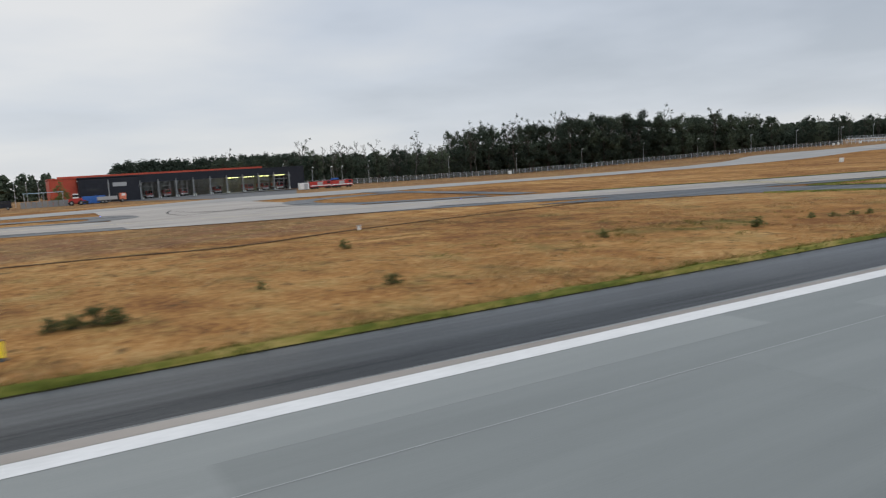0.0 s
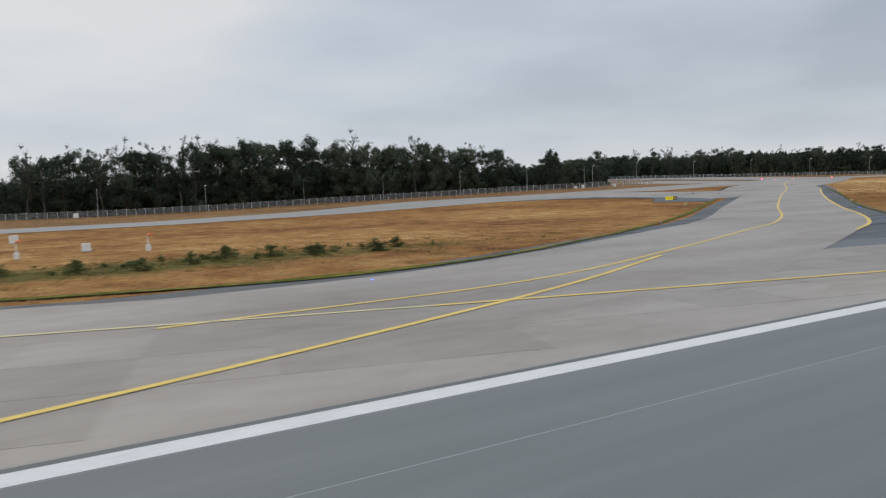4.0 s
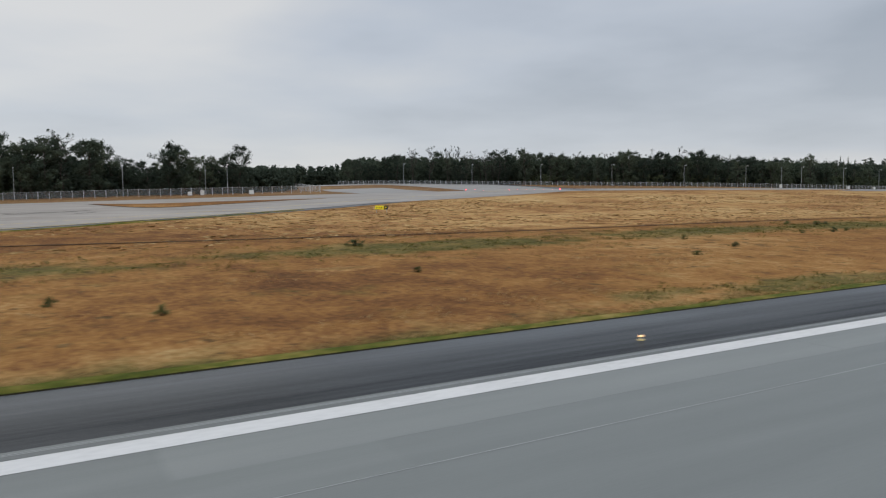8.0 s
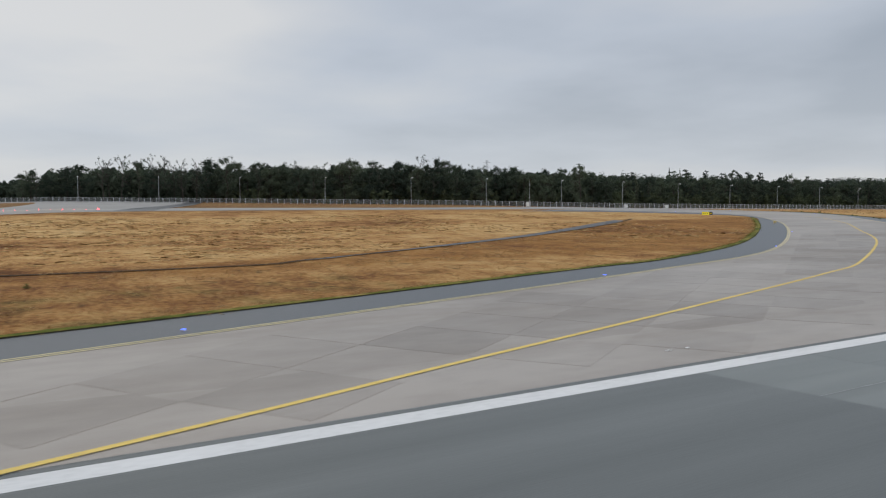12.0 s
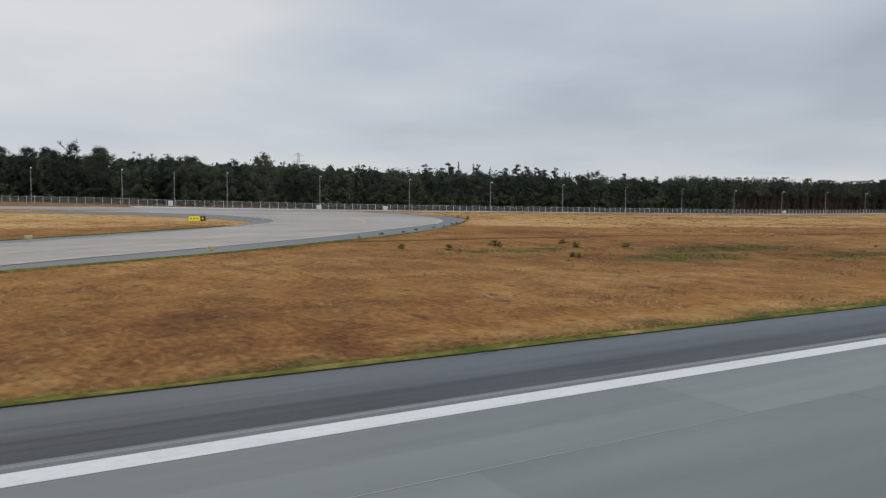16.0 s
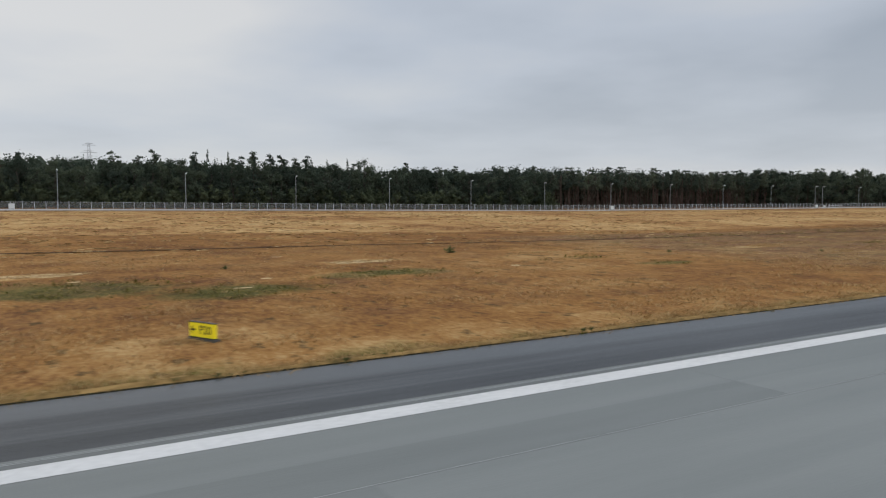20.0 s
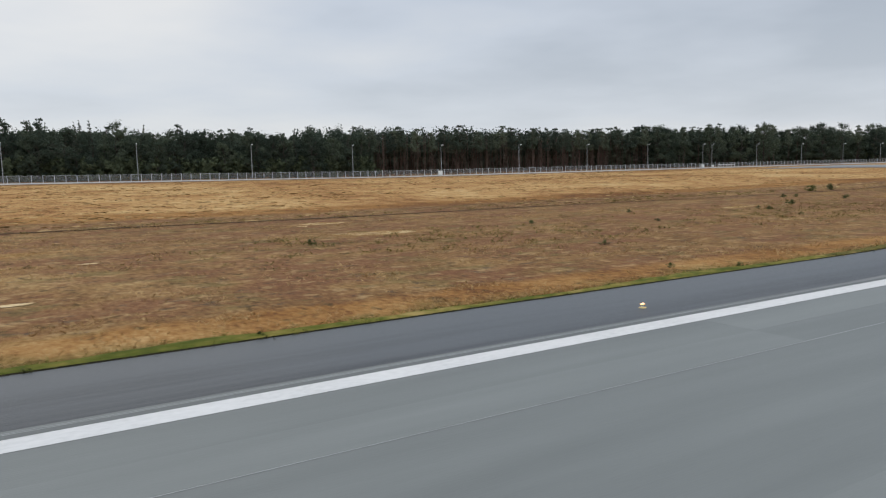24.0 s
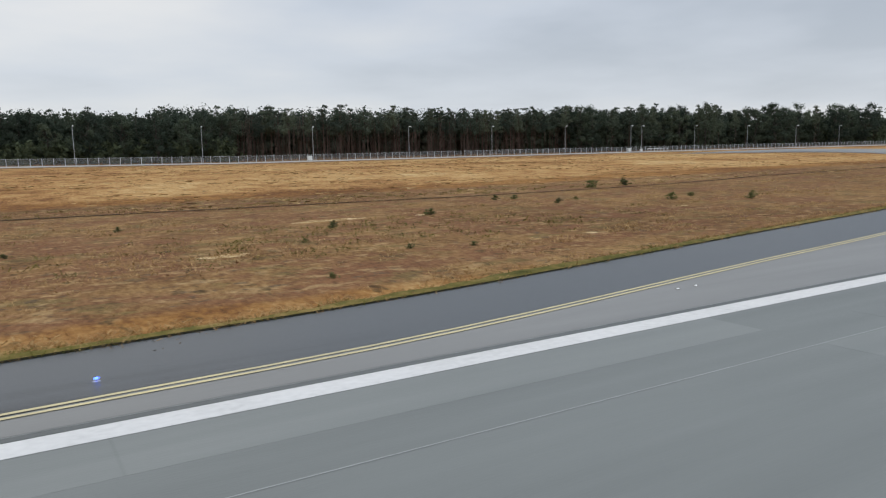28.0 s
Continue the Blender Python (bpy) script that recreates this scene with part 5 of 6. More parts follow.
for tx_, ty_, sc in ((622, 205, 1.12), (630, 203, 1.06), (612, 207, 1.05), (652, 200, 1.05)):
    plant("spruce", tx_, ty_, sc, rt)
for tx_, ty_, sc in ((608.9, 204, 1.22), (615.4, 204, 1.19), (627.5, 203, 1.10), (637.7, 200, 1.12)):
    plant("spruce", tx_, ty_, sc, rt)


def wood(name, line, depth, step, h, mat, label, seed, size=0.5, per=30, levels=(0.08, 0.26, 0.45, 0.66, 0.85)):
    """The depth of a wood behind its first trees: many crowns in one mesh."""
    r = np.random.default_rng(seed)
    c = smooth_line(line, 200)
    lobes = []
    d = np.gradient(c, axis=0)
    nr = np.stack([-d[:, 1], d[:, 0]], 1)
    nr /= np.linalg.norm(nr, axis=1)[:, None]
    nr[nr[:, 1] < 0] *= -1
    length = np.hypot(*np.diff(c, axis=0).T).sum()
    n = int(length / step)
    k = r.uniform(0, 199.99, n).astype(int)
    P = c[k] + nr[k] * (depth[0] + (depth[1] - depth[0]) * r.uniform(0, 1, n))[:, None]
    hh = h * r.uniform(0.72, 1.08, n)
    for p, q in zip(P, hh):
        g0 = float(land(p[0], p[1]))
        for z in levels:
            w = q * (0.21 if z < 0.8 else 0.13)
            lobes.append((p[0] + r.normal(0, 0.6), p[1] + r.normal(0, 0.6), g0 + q * z, w, w, q * 0.16))
    ob = new(name, crown_mesh(name, lobes, min(len(lobes) * per, 190000), size, mat, seed))
    return tagged(ob, label, "wood", kind="stuff")


wood("back_wood", [(60, 250), (100, 249), (150, 246)], (-3, 12), 0.45, 9.9, LEAF, "dark undergrowth and trees inside a wood", 51, size=0.34)
wood("back_wood", [(150, 246), (190, 240), (228, 234), (286, 219)], (-4, 12), 0.40, 13.2, LEAF, "dark undergrowth and trees inside a wood", 50, size=0.36)
wood("low_wood", [(320, 335), (360, 315), (398, 290)], (0, 10), 0.5, 8.0, LEAF, "low distant wood beyond the fence", 64, size=0.5)
wood("back_wood", [(400, 276), (447, 238), (506, 191), (535, 181), (552, 179)], (-2, 12), 0.5, 10.8, LEAF, "dark depth of a broadleaf wood", 52, size=0.36)
wood("back_wood", [(548, 181), (600, 181), (650, 182), (696, 182)], (-2, 12), 0.32, 11.2, LEAF, "dark depth of a mixed wood", 60, size=0.25, per=70)
wood("back_wood", [(690, 184), (750, 184), (820, 184), (900, 184)], (-1, 9), 0.26, 11.9, NEEDLE, "dark depth of a pine wood", 53, size=0.24, per=80, levels=(0.60, 0.72, 0.84, 0.93))
wood("back_wood", [(790, 180), (900, 180), (1100, 183), (1250, 186)], (-4, 12), 0.8, 12.4, LEAF, "dark depth of a mixed wood", 58, size=0.5)
wood("far_wood", [(230, 400), (330, 380), (420, 360), (520, 330)], (0, 30), 0.7, 11.0, LEAF, "distant low line of woods", 54, size=0.8)
wood("low_wood", [(280, 214), (312, 206), (338, 202), (352, 225), (356, 260)], (0, 9), 0.4, 7.2, LEAF, "low dense trees at the fence's corner", 59, size=0.34)
wood("far_wood", [(-300, 330), (-60, 300), (0, 290), (13, 287)], (0, 16), 0.6, 9.4, LEAF, "distant woods behind the fire station", 55, size=0.6)
wood("far_wood", [(33, 283), (48, 279), (70, 268), (92, 258)], (0, 14), 0.22, 11.9, LEAF, "woods close behind the fire station", 66, size=0.36, per=85)
for line, kind_ in (([(90, 262), (150, 258), (228, 246), (300, 230)], LEAF), ([(400, 292), (447, 254), (506, 208), (552, 195)], LEAF), ([(548, 196), (700, 198), (900, 198), (1250, 198)], NEEDLE)):
    wood("wood_interior", line, (0, 8), 0.55, 10.5, kind_, "dark inside of a wood", 70 + len(line), size=1.3)
wood("undergrowth", [(549, 169), (600, 169), (650, 169), (704, 170)], (0, 6), 0.45, 5.2, UNDERLEAF, "low green shrubs at the foot of a wood", 56, size=0.26)
wood("undergrowth", [(445, 229), (470, 208), (508, 180), (549, 170)], (0, 6), 1.3, 4.4, UNDERLEAF, "low green shrubs at the foot of a wood", 63, size=0.26)
wood("undergrowth", [(75, 239), (150, 236), (228, 224), (300, 205)], (0, 6), 1.3, 4.2, LEAF, "low shrubs at the foot of a wood", 57, size=0.28)
wood("undergrowth", [(940, 171), (1040, 172), (1140, 173), (1250, 174)], (0, 8), 1.4, 8.0, UNDERLEAF, "green broadleaf trees at the foot of a pine wood", 67, size=0.4)
# bare trunks standing close in the pine wood
rk = random.Random(23)
for band in ((701, 750), (750, 806)):
    bm = bmesh.new()
    for i in range(int((band[1] - band[0]) * 6.0)):
        px_, py_ = rk.uniform(*band), rk.uniform(171, 194)
        g0 = float(land(px_, py_))
        limb(bm, (px_, py_, g0 - 0.2), (px_ + rk.gauss(0, 0.25), py_ + rk.gauss(0, 0.25), g0 + rk.uniform(8.5, 11.5)), rk.uniform(0.045, 0.080), 0.03, 5)
    me = bpy.data.meshes.new("pine_trunks")
    bm.to_mesh(me)
    bm.free()
    me.materials.append(PINEBARK)
    tagged(new("pine_trunks", me), "close-set bare reddish pine trunks inside the wood", "wood", kind="stuff")

# ---- fence, posts and lamps ----
def fence(line, label, step=2.0, high=1.75):
    top = thing("fence", label, "fence")
    c = smooth_line(line, 400) if len(line) > 2 else np.array(line)
    s = np.concatenate([[0], np.cumsum(np.hypot(*np.diff(c, axis=0).T))])
    u = np.arange(0, s[-1], step)
    P = np.stack([np.interp(u, s, c[:, 0]), np.interp(u, s, c[:, 1])], 1)
    post = joined(box((0.10, 0.10, high + 0.1), (0, 0, (high - 0.1) / 2), 0.012), box((0.05, 0.05, 0.22), (0, 0.07, high + 0.06)))
    me = bpy.data.meshes.new("fence_post")
    post.to_mesh(me)
    post.free()
    me.materials.append(FENCEPOST)
    n = 0
    for p in P[::1]:
        if n >= 290:
            break
        o = new("fence_post", me)
        o.parent = top
        o.matrix_basis = on_land(p[0], p[1])
        n += 1
    V, F = [], []
    for i, (a, b) in enumerate(zip(P, P[1:])):
        za, zb = float(land(*a)), float(land(*b))
        k = len(V)
        V += [(a[0], a[1] + 0.06, za + 0.05), (b[0], b[1] + 0.06, zb + 0.05), (b[0], b[1] + 0.06, zb + high), (a[0], a[1] + 0.06, za + high)]
        F.append((k, k + 1, k + 2, k + 3))
    o = new("wire_mesh", mesh_from("wire_mesh", V, F, WIRE))
    o.parent = top
    bm = bmesh.new()
    for a, b in zip(P, P[1:]):
        limb(bm, (a[0], a[1] + 0.03, float(land(*a)) + high), (b[0], b[1] + 0.03, float(land(*b)) + high), 0.018, 0.018, 4)
    part("top_rail", bm, FENCEPOST, top)
    return top


WIRE = bpy.data.materials.new("wire_netting")
WIRE.use_nodes = True
wnn, wll = WIRE.node_tree.nodes, WIRE.node_tree.links
wire_b = wnn["Principled BSDF"]
wire_b.inputs["Base Color"].default_value = (0.42, 0.43, 0.44, 1)
wire_b.inputs["Roughness"].default_value = 0.6
wire_t = wnn.new("ShaderNodeBsdfTransparent")
wire_m = wnn.new("ShaderNodeMixShader")
wire_m.inputs[0].default_value = 0.20
wll.new(wire_t.outputs[0], wire_m.inputs[1])
wll.new(wire_b.outputs[0], wire_m.inputs[2])
wll.new(wire_m.outputs[0], wnn["Material Output"].inputs[0])

fence([(60, 236.5), (140, 231), (228, 218), (276, 203), (334, 190), (347.5, 187.5)], "grey wire mesh perimeter fence before the oak wood", step=2.5)
fence([(347.5, 187.5), (352, 220), (356, 262)], "grey wire mesh fence turning away at a taxiway")
fence([(385, 267), (447, 219), (506, 173), (530, 165), (548, 163), (640, 163), (760, 163)], "grey wire mesh perimeter fence along the woods", high=1.32)
fence([(760, 163), (900, 163), (1250, 163)], "grey wire mesh perimeter fence along the pine wood", high=1.35)

lamp = thing("lamp_post", "slim grey lamp post at the perimeter fence", "lamp post", "perimeter lamps")
part("pole", tube(0.075, 0.045, 7.7), POSTGREY, lamp)
part("arm", joined(box((0.05, 0.7, 0.05), (0, -0.3, 7.68))), POSTGREY, lamp)
part("lamp_head", box((0.22, 0.55, 0.12), (0, -0.72, 7.66), 0.03), LAMPGLASS, lamp, "pale lamp head")
LAMPS = [(x, 164.6) for x in (547.3, 571, 595.5, 620.2, 644.5, 668.7, 693.6, 718.9, 744.4, 769.8, 795.4, 821.4, 826, 850, 876.6, 904, 931)] + \
        [(526.5, 167.8), (505.6, 175.6), (488.3, 188.7), (468.2, 204.8), (447.4, 220.7), (427, 236.6), (406, 252.5),
         (141.6, 233), (170, 229.5), (199, 225), (228, 220), (252, 212.5), (276.4, 204.8), (300, 199.5), (324.5, 194), (110, 235), (80, 237)]
for i, (x, y) in enumerate(LAMPS):
    if i == 0:
        lamp.matrix_basis = on_land(x, y)
    else:
        copy_thing(lamp, on_land(x, y, 0, (i * 37) % 11 - 5))

mast = thing("camera_mast", "tall pale mast with small fittings at the fence", "mast", "masts")
part("pole", tube(0.055, 0.04, 7.6), POSTGREY, mast)
part("bracket", box((0.5, 0.08, 0.08), (0, -0.1, 6.2)), POSTGREY, mast)
part("cabinet", box((0.9, 0.5, 1.2), (-0.9, -0.3, 0.6), 0.02), PALEBOX, mast, "pale steel cabinet")
for i, (x, y) in enumerate(((515.2, 168.0), (318.4, 191.5))):
    if i == 0:
        mast.matrix_basis = on_land(x, y)
    else:
        copy_thing(mast, on_land(x, y))

cab = thing("cabinet", "pale grey steel service cabinet in the grass", "cabinet", "service cabinets")
part("body", box((1.3, 0.8, 1.25), (0, 0, 0.65), 0.03), PALEBOX, cab)
part("door", box((1.1, 0.02, 1.05), (0, -0.412, 0.65), 0.01), PALEBOX, cab)
part("handle", box((0.04, 0.04, 0.2), (0.4, -0.44, 0.7)), POSTGREY, cab)
part("plinth", box((1.4, 0.9, 0.1), (0, 0, 0.0)), FARCRETE, cab)
for i, (x, y, s) in enumerate(((147.2, 88.0, 0.66), (152.0, 66.0, 0.52), (164, 226, 1.0), (546, 161.9, 0.8), (563, 161.9, 0.8), (314.5, 191.5, 0.75), (329, 188, 0.8), (717.0, 162.2, 0.85), (818.0, 161.9, 0.8), (823, 161.9, 0.6))):
    m = on_land(x, y) @ Matrix.Scale(s, 4)
    if i == 0:
        cab.matrix_basis = m
    else:
        copy_thing(cab, on_land(x, y)).matrix_basis = m

cone = thing("wind_marker", "white post with a small orange windsock", "windsock", "windsocks")
part("post", tube(0.045, 0.035, 1.25), PALEBOX, cone)
part("base_box", box((0.32, 0.25, 0.5), (0.0, 0, 0.25), 0.02), PALEBOX, cone)
part("windsock", tube(0.11, 0.05, 0.46, (0, 0, 1.24), 12, Matrix.Rotation(radians(-72), 4, "Y")), ORANGE, cone, "faded orange windsock")
for i, (x, y) in enumerate(((147.0, 61.6), (156.0, 61.3))):
    if i == 0:
        cone.matrix_basis = on_land(x, y, 0, 160)
    else:
        copy_thing(cone, on_land(x, y, 0, 150))

# ---- airfield lights ----
edge = thing("runway_light", "small elevated runway edge light with amber glass", "light", "runway edge lights")
part("base", tube(0.12, 0.10, 0.03, seg=14), FIXTURE, edge)
part("stem", tube(0.03, 0.03, 0.09, (0, 0, 0.03)), PALEBOX, edge)
part("housing", tube(0.06, 0.09, 0.03, (0, 0, 0.12), 14), FIXTURE, edge)
part("globe", tube(0.07, 0.05, 0.045, (0, 0, 0.15), 14), AMBER, edge, "glowing amber glass")
for i, x in enumerate((35.5, 252.2, 290.0, 328.4, 442.9, 481.2, 519.7, 557.4, 595.0, 632.2)):
    m = on_land(x - 0.15, 13.3) @ Matrix.Diagonal((0.8, 0.8, 0.62, 1))
    (edge if i == 0 else copy_thing(edge, m)).matrix_basis = m
flush = thing("inset_light", "flush pale runway light set in the concrete", "light", "inset lights")
part("rim", tube(0.075, 0.07, 0.012, seg=14), FARCRETE, flush)
part("lens", tube(0.04, 0.035, 0.02, seg=10), LAMPGLASS, flush)
for i, (x, y) in enumerate(((73.0, 13.6), (73.7, 13.6), (111.5, 13.6), (214.0, 13.7), (214.7, 13.7), (366.5, 13.7), (367.2, 13.7), (404.3, 13.5), (405.0, 13.5), (670.0, 13.9), (670.7, 13.9), (381.0, 10.2), (130.5, 10.6))):
    if i == 0:
        flush.matrix_basis = on_land(x, y, 0.012)
    else:
        copy_thing(flush, on_land(x, y, 0.012))
taxi = thing("taxiway_light", "small blue taxiway edge light", "light", "taxiway edge lights")
part("base", tube(0.08, 0.07, 0.02, seg=12), POSTGREY, taxi)
part("stem", tube(0.022, 0.022, 0.07, (0, 0, 0.02)), POSTGREY, taxi)
part("lens", tube(0.055, 0.04, 0.05, (0, 0, 0.085), 12), BLUE, taxi, "glowing blue glass")
for i, (x, y) in enumerate(((68.8, 64.5), (89.1, 54.4), (111, 45.9), (79, 43.2), (83.4, 42), (136.0, 36.6), (107.5, 33.7), (87.9, 14.58), (110.5, 17.6), (132.6, 22.7), (200.6, 51.2), (221.5, 65), (212, 36.2), (233.3, 50.6),
                           (213.4, 17.68), (244.5, 81), (257, 66.4), (340.3, 14.75), (368.06, 18.26), (394, 23.9), (416, 29.6), (432, 15.1), (454.5, 28.0), (444, 40), (467, 54.8), (480.5, 43.8), (525.7, 83.8), (536.5, 92.8), (544.8, 104.4), (549.3, 131.4), (545.6, 145.6), (656.15, 14.68), (160, 30), (10, 105), (45, 74),
                           (489, 72), (514.3, 117.4), (515.4, 105.3), (510.2, 93.5))):
    m = on_land(x, y * 0.97) @ Matrix.Diagonal((0.8, 0.8, 0.5, 1))
    (taxi if i == 0 else copy_thing(taxi, m)).matrix_basis = m
stop = thing("stop_light", "red stop bar light across a taxiway", "light", "stop bar lights")
part("base", tube(0.16, 0.14, 0.06, seg=10), POSTGREY, stop)
part("lens", tube(0.13, 0.10, 0.14, (0, 0, 0.06), 10), REDLAMP, stop)
for i in range(12):
    k = i / 11
    m = on_land(381.4 + 21.7 * k, 167.9 - 12.9 * k, 0.02)
    s = 1.7 if i in (0, 11) else 0.55
    if i == 0:
        stop.matrix_basis = m @ Matrix.Scale(s, 4)
    else:
        copy_thing(stop, m).matrix_basis = m @ Matrix.Scale(s, 4)


# ---- signs ----
def lettering(text, size, parent, mat, at):
    cu = bpy.data.curves.new("lettering", "FONT")
    cu.body, cu.size, cu.align_x, cu.align_y, cu.extrude = text, size, "CENTER", "CENTER", 0.002
    ob = bpy.data.objects.new("lettering", cu)
    me = bpy.data.meshes.new_from_object(ob)
    bpy.data.objects.remove(ob)
    me.name = "lettering"
    me.materials.append(mat)
    o = new("lettering", me)
    o.parent = parent
    o.matrix_basis = pose(*at, 90, 0, 0)
    return o


def sign(x, y, turn, wide, high, text, label, arrow=False, bars=0):
    top = thing("taxiway_sign", label, "sign", "taxiway signs")
    top.matrix_basis = on_land(x, y, -0.05, turn)
    part("panel", box((wide, 0.10, high), (0, 0, 0.07 + high / 2), 0.012), SIGN, top)
    part("frame", joined(box((wide + 0.03, 0.12, 0.02), (0, 0, 0.07 + high)), box((wide + 0.03, 0.12, 0.02), (0, 0, 0.07))), BLACK, top)
    for s in (-1, 1):
        part("leg", tube(0.03, 0.03, 0.2, (s * wide * 0.38, 0, 0)), POSTGREY, top)
    part("footing", box((wide + 0.06, 0.26, 0.06), (0.02, 0, 0.02), 0.01), ROAD, top)
    if text:
        lettering(text, high * 0.80, top, BLACK, (wide * 0.15 if arrow else 0, -0.056, 0.07 + high / 2))
    if arrow:
        a = Matrix.Translation((-wide * 0.33, -0.056, 0.07 + high / 2))
        bm = bmesh.new()
        for vs in (((-0.10, -0.03), (0.10, -0.03), (0.10, 0.03), (-0.10, 0.03)), ((-0.13, 0.0), (-0.05, 0.10), (-0.01, 0.10), (-0.09, 0.0)), ((-0.13, 0.0), (-0.09, 0.0), (-0.01, -0.10), (-0.05, -0.10))):
            fs = [bm.verts.new(a @ Vector((p * high / 0.45, 0.0, q * high / 0.45))) for p, q in vs]
            bm.faces.new(fs)
        part("arrow", bm, BLACK, top)
    for b in range(bars):
        part("bar", box((wide * 0.14, 0.006, high * 0.5), (-wide * 0.3 + b * wide * 0.2, -0.055, 0.07 + high / 2)), BLACK, top)
    return top


sign(566.5, 20.75, -64, 1.06, 0.42, "P20", "yellow taxiway sign with black letters in the grass", True)
sign(250.6, 20.35, -60, 1.04, 0.42, "P16", "yellow taxiway sign with black letters in the grass", True)
sign(-0.78, 20.35, -60, 1.2, 0.42, "", "yellow taxiway sign in the grass", False, 3)
def far_sign(x, y, turn, wide, high, label, lift=0.5):
    """A direction sign: yellow panel with unreadable marks and a black location panel beside it."""
    top = thing("taxiway_sign", label, "sign", "taxiway signs")
    top.matrix_basis = on_land(x, y, -0.03, turn)
    part("panel", box((wide * 0.68, 0.12, high), (-wide * 0.16, 0, lift + high / 2), 0.012), SIGN, top, "yellow panel")
    part("location_panel", box((wide * 0.31, 0.12, high), (wide * 0.34, 0, lift + high / 2), 0.012), BLACK, top, "black panel")
    for b in range(3):
        part("bar", box((wide * 0.07, 0.006, high * 0.28), (-wide * 0.36 + b * wide * 0.18, -0.065, lift + high / 2)), BLACK, top)
    part("bar", box((wide * 0.10, 0.006, high * 0.35), (wide * 0.34, -0.065, lift + high / 2)), SIGN, top)
    for s in (-1, 1):
        part("leg", tube(0.03, 0.03, lift + 0.05, (s * wide * 0.38, 0, 0)), POSTGREY, top)


far_sign(317.7, 86.9, -35, 1.7, 0.5, "yellow and black taxiway sign beside a taxiway")
far_sign(246.2, 89.1, -20, 2.1, 0.58, "yellow and black taxiway sign beside a taxiway")
far_sign(505.5, 97.8, -25, 2.1, 0.58, "yellow and black taxiway sign beside a taxiway", 0.16)
back = thing("taxiway_sign", "pale sign back with yellow top on a dark base", "sign", "taxiway signs")
back.matrix_basis = on_land(76.2, 21.8, -0.03, 20)
part("panel", box((0.8, 0.12, 0.38), (0, 0, 0.21), 0.012), BARE, back, "pale panel")
part("cap", box((0.82, 0.14, 0.12), (0, 0, 0.45), 0.012), FIXTURE, back, "yellow top edge")
board = thing("taxiway_sign", "plain orange-yellow back of a low sign on a dark base", "sign", "taxiway signs")
board.matrix_basis = on_land(324.1, 21.7, -0.03, 98)
part("panel", box((1.05, 0.10, 0.38), (0, 0, 0.26), 0.012), plain("orange_yellow_paint", (0.78, 0.43, 0.05), 0.45), board)
part("footing", box((1.2, 0.35, 0.12), (0, 0, 0.05), 0.02), TRACK, board)
for s in (-1, 1):
    part("leg", tube(0.03, 0.03, 0.12, (s * 0.38, 0, 0.08)), POSTGREY, board)
for x, y in ((235.2, 76.5), (248.1, 58.6), (486.2, 69.2), (497.2, 52.7)):
    guard = thing("guard_light", "small yellow guard light box at a holding line", "light", "guard lights")
    guard.matrix_basis = on_land(x, y)
    part("body", box((0.55, 0.2, 0.3), (0, 0, 0.32), 0.03), FIXTURE, guard)
    part("foot", tube(0.05, 0.05, 0.2), POSTGREY, guard)
    for s in (-1, 1):
        part("lens", tube(0.08, 0.08, 0.03, (s * 0.14, -0.10, 0.32), 12, Matrix.Rotation(radians(90), 4, "X")), GALV, guard)
post = thing("marker_post", "short white marker post beside the ditch", "marker")
post.matrix_basis = on_land(20.0, 44.9)
part("post", box((0.22, 0.16, 0.30), (0, 0, 0.15), 0.03), PALEBOX, post)
part("cap", box((0.25, 0.19, 0.05), (0, 0, 0.31), 0.01), POSTGREY, post)

rail = thing("barrier", "row of short white barrier posts at the fence", "barrier")
rail.matrix_basis = on_land(830.2, 162)
for i in range(7):
    part("post", box((0.22, 0.12, 0.85), (-4.2 + 1.4 * i, 0, 0.42), 0.02), WHITE, rail)
part("rail", box((8.8, 0.08, 0.16), (0, -0.08, 0.78), 0.02), WHITE, rail)

# a lattice pylon far behind the woods
pylon = thing("pylon", "distant grey lattice pylon behind the woods", "pylon")
pylon.matrix_basis = on_land(589.4, 302)
bm = bmesh.new()
for s in (-1, 1):
    for q in (-1, 1):
        limb(bm, (s * 1.6, q * 1.6, 0), (s * 0.25, q * 0.25, 22), 0.07, 0.04, 4)
part("legs", bm, POSTGREY, pylon)
bm = bmesh.new()
for i in range(11):
    z0, z1 = 2.0 * i, 2.0 * i + 2
    w0, w1 = 1.6 - 1.35 * z0 / 22, 1.6 - 1.35 * z1 / 22
    for s in (-1, 1):
        limb(bm, (-w0, s * w0, z0), (w1, s * w1, z1), 0.03, 0.03, 3)
        limb(bm, (w0, s * w0, z0), (-w1, s * w1, z1), 0.03, 0.03, 3)
        limb(bm, (s * w0, -w0, z0), (s * w1, w1, z1), 0.03, 0.03, 3)
part("bracing", bm, POSTGREY, pylon)
for z, w in ((15.5, 3.4), (18.3, 2.8), (21, 2.2)):
    part("cross_arm", joined(box((w * 2, 0.14, 0.14), (0, 0, z)), box((w * 1.2, 0.1, 0.1), (0, 0, z + 0.6))), POSTGREY, pylon)

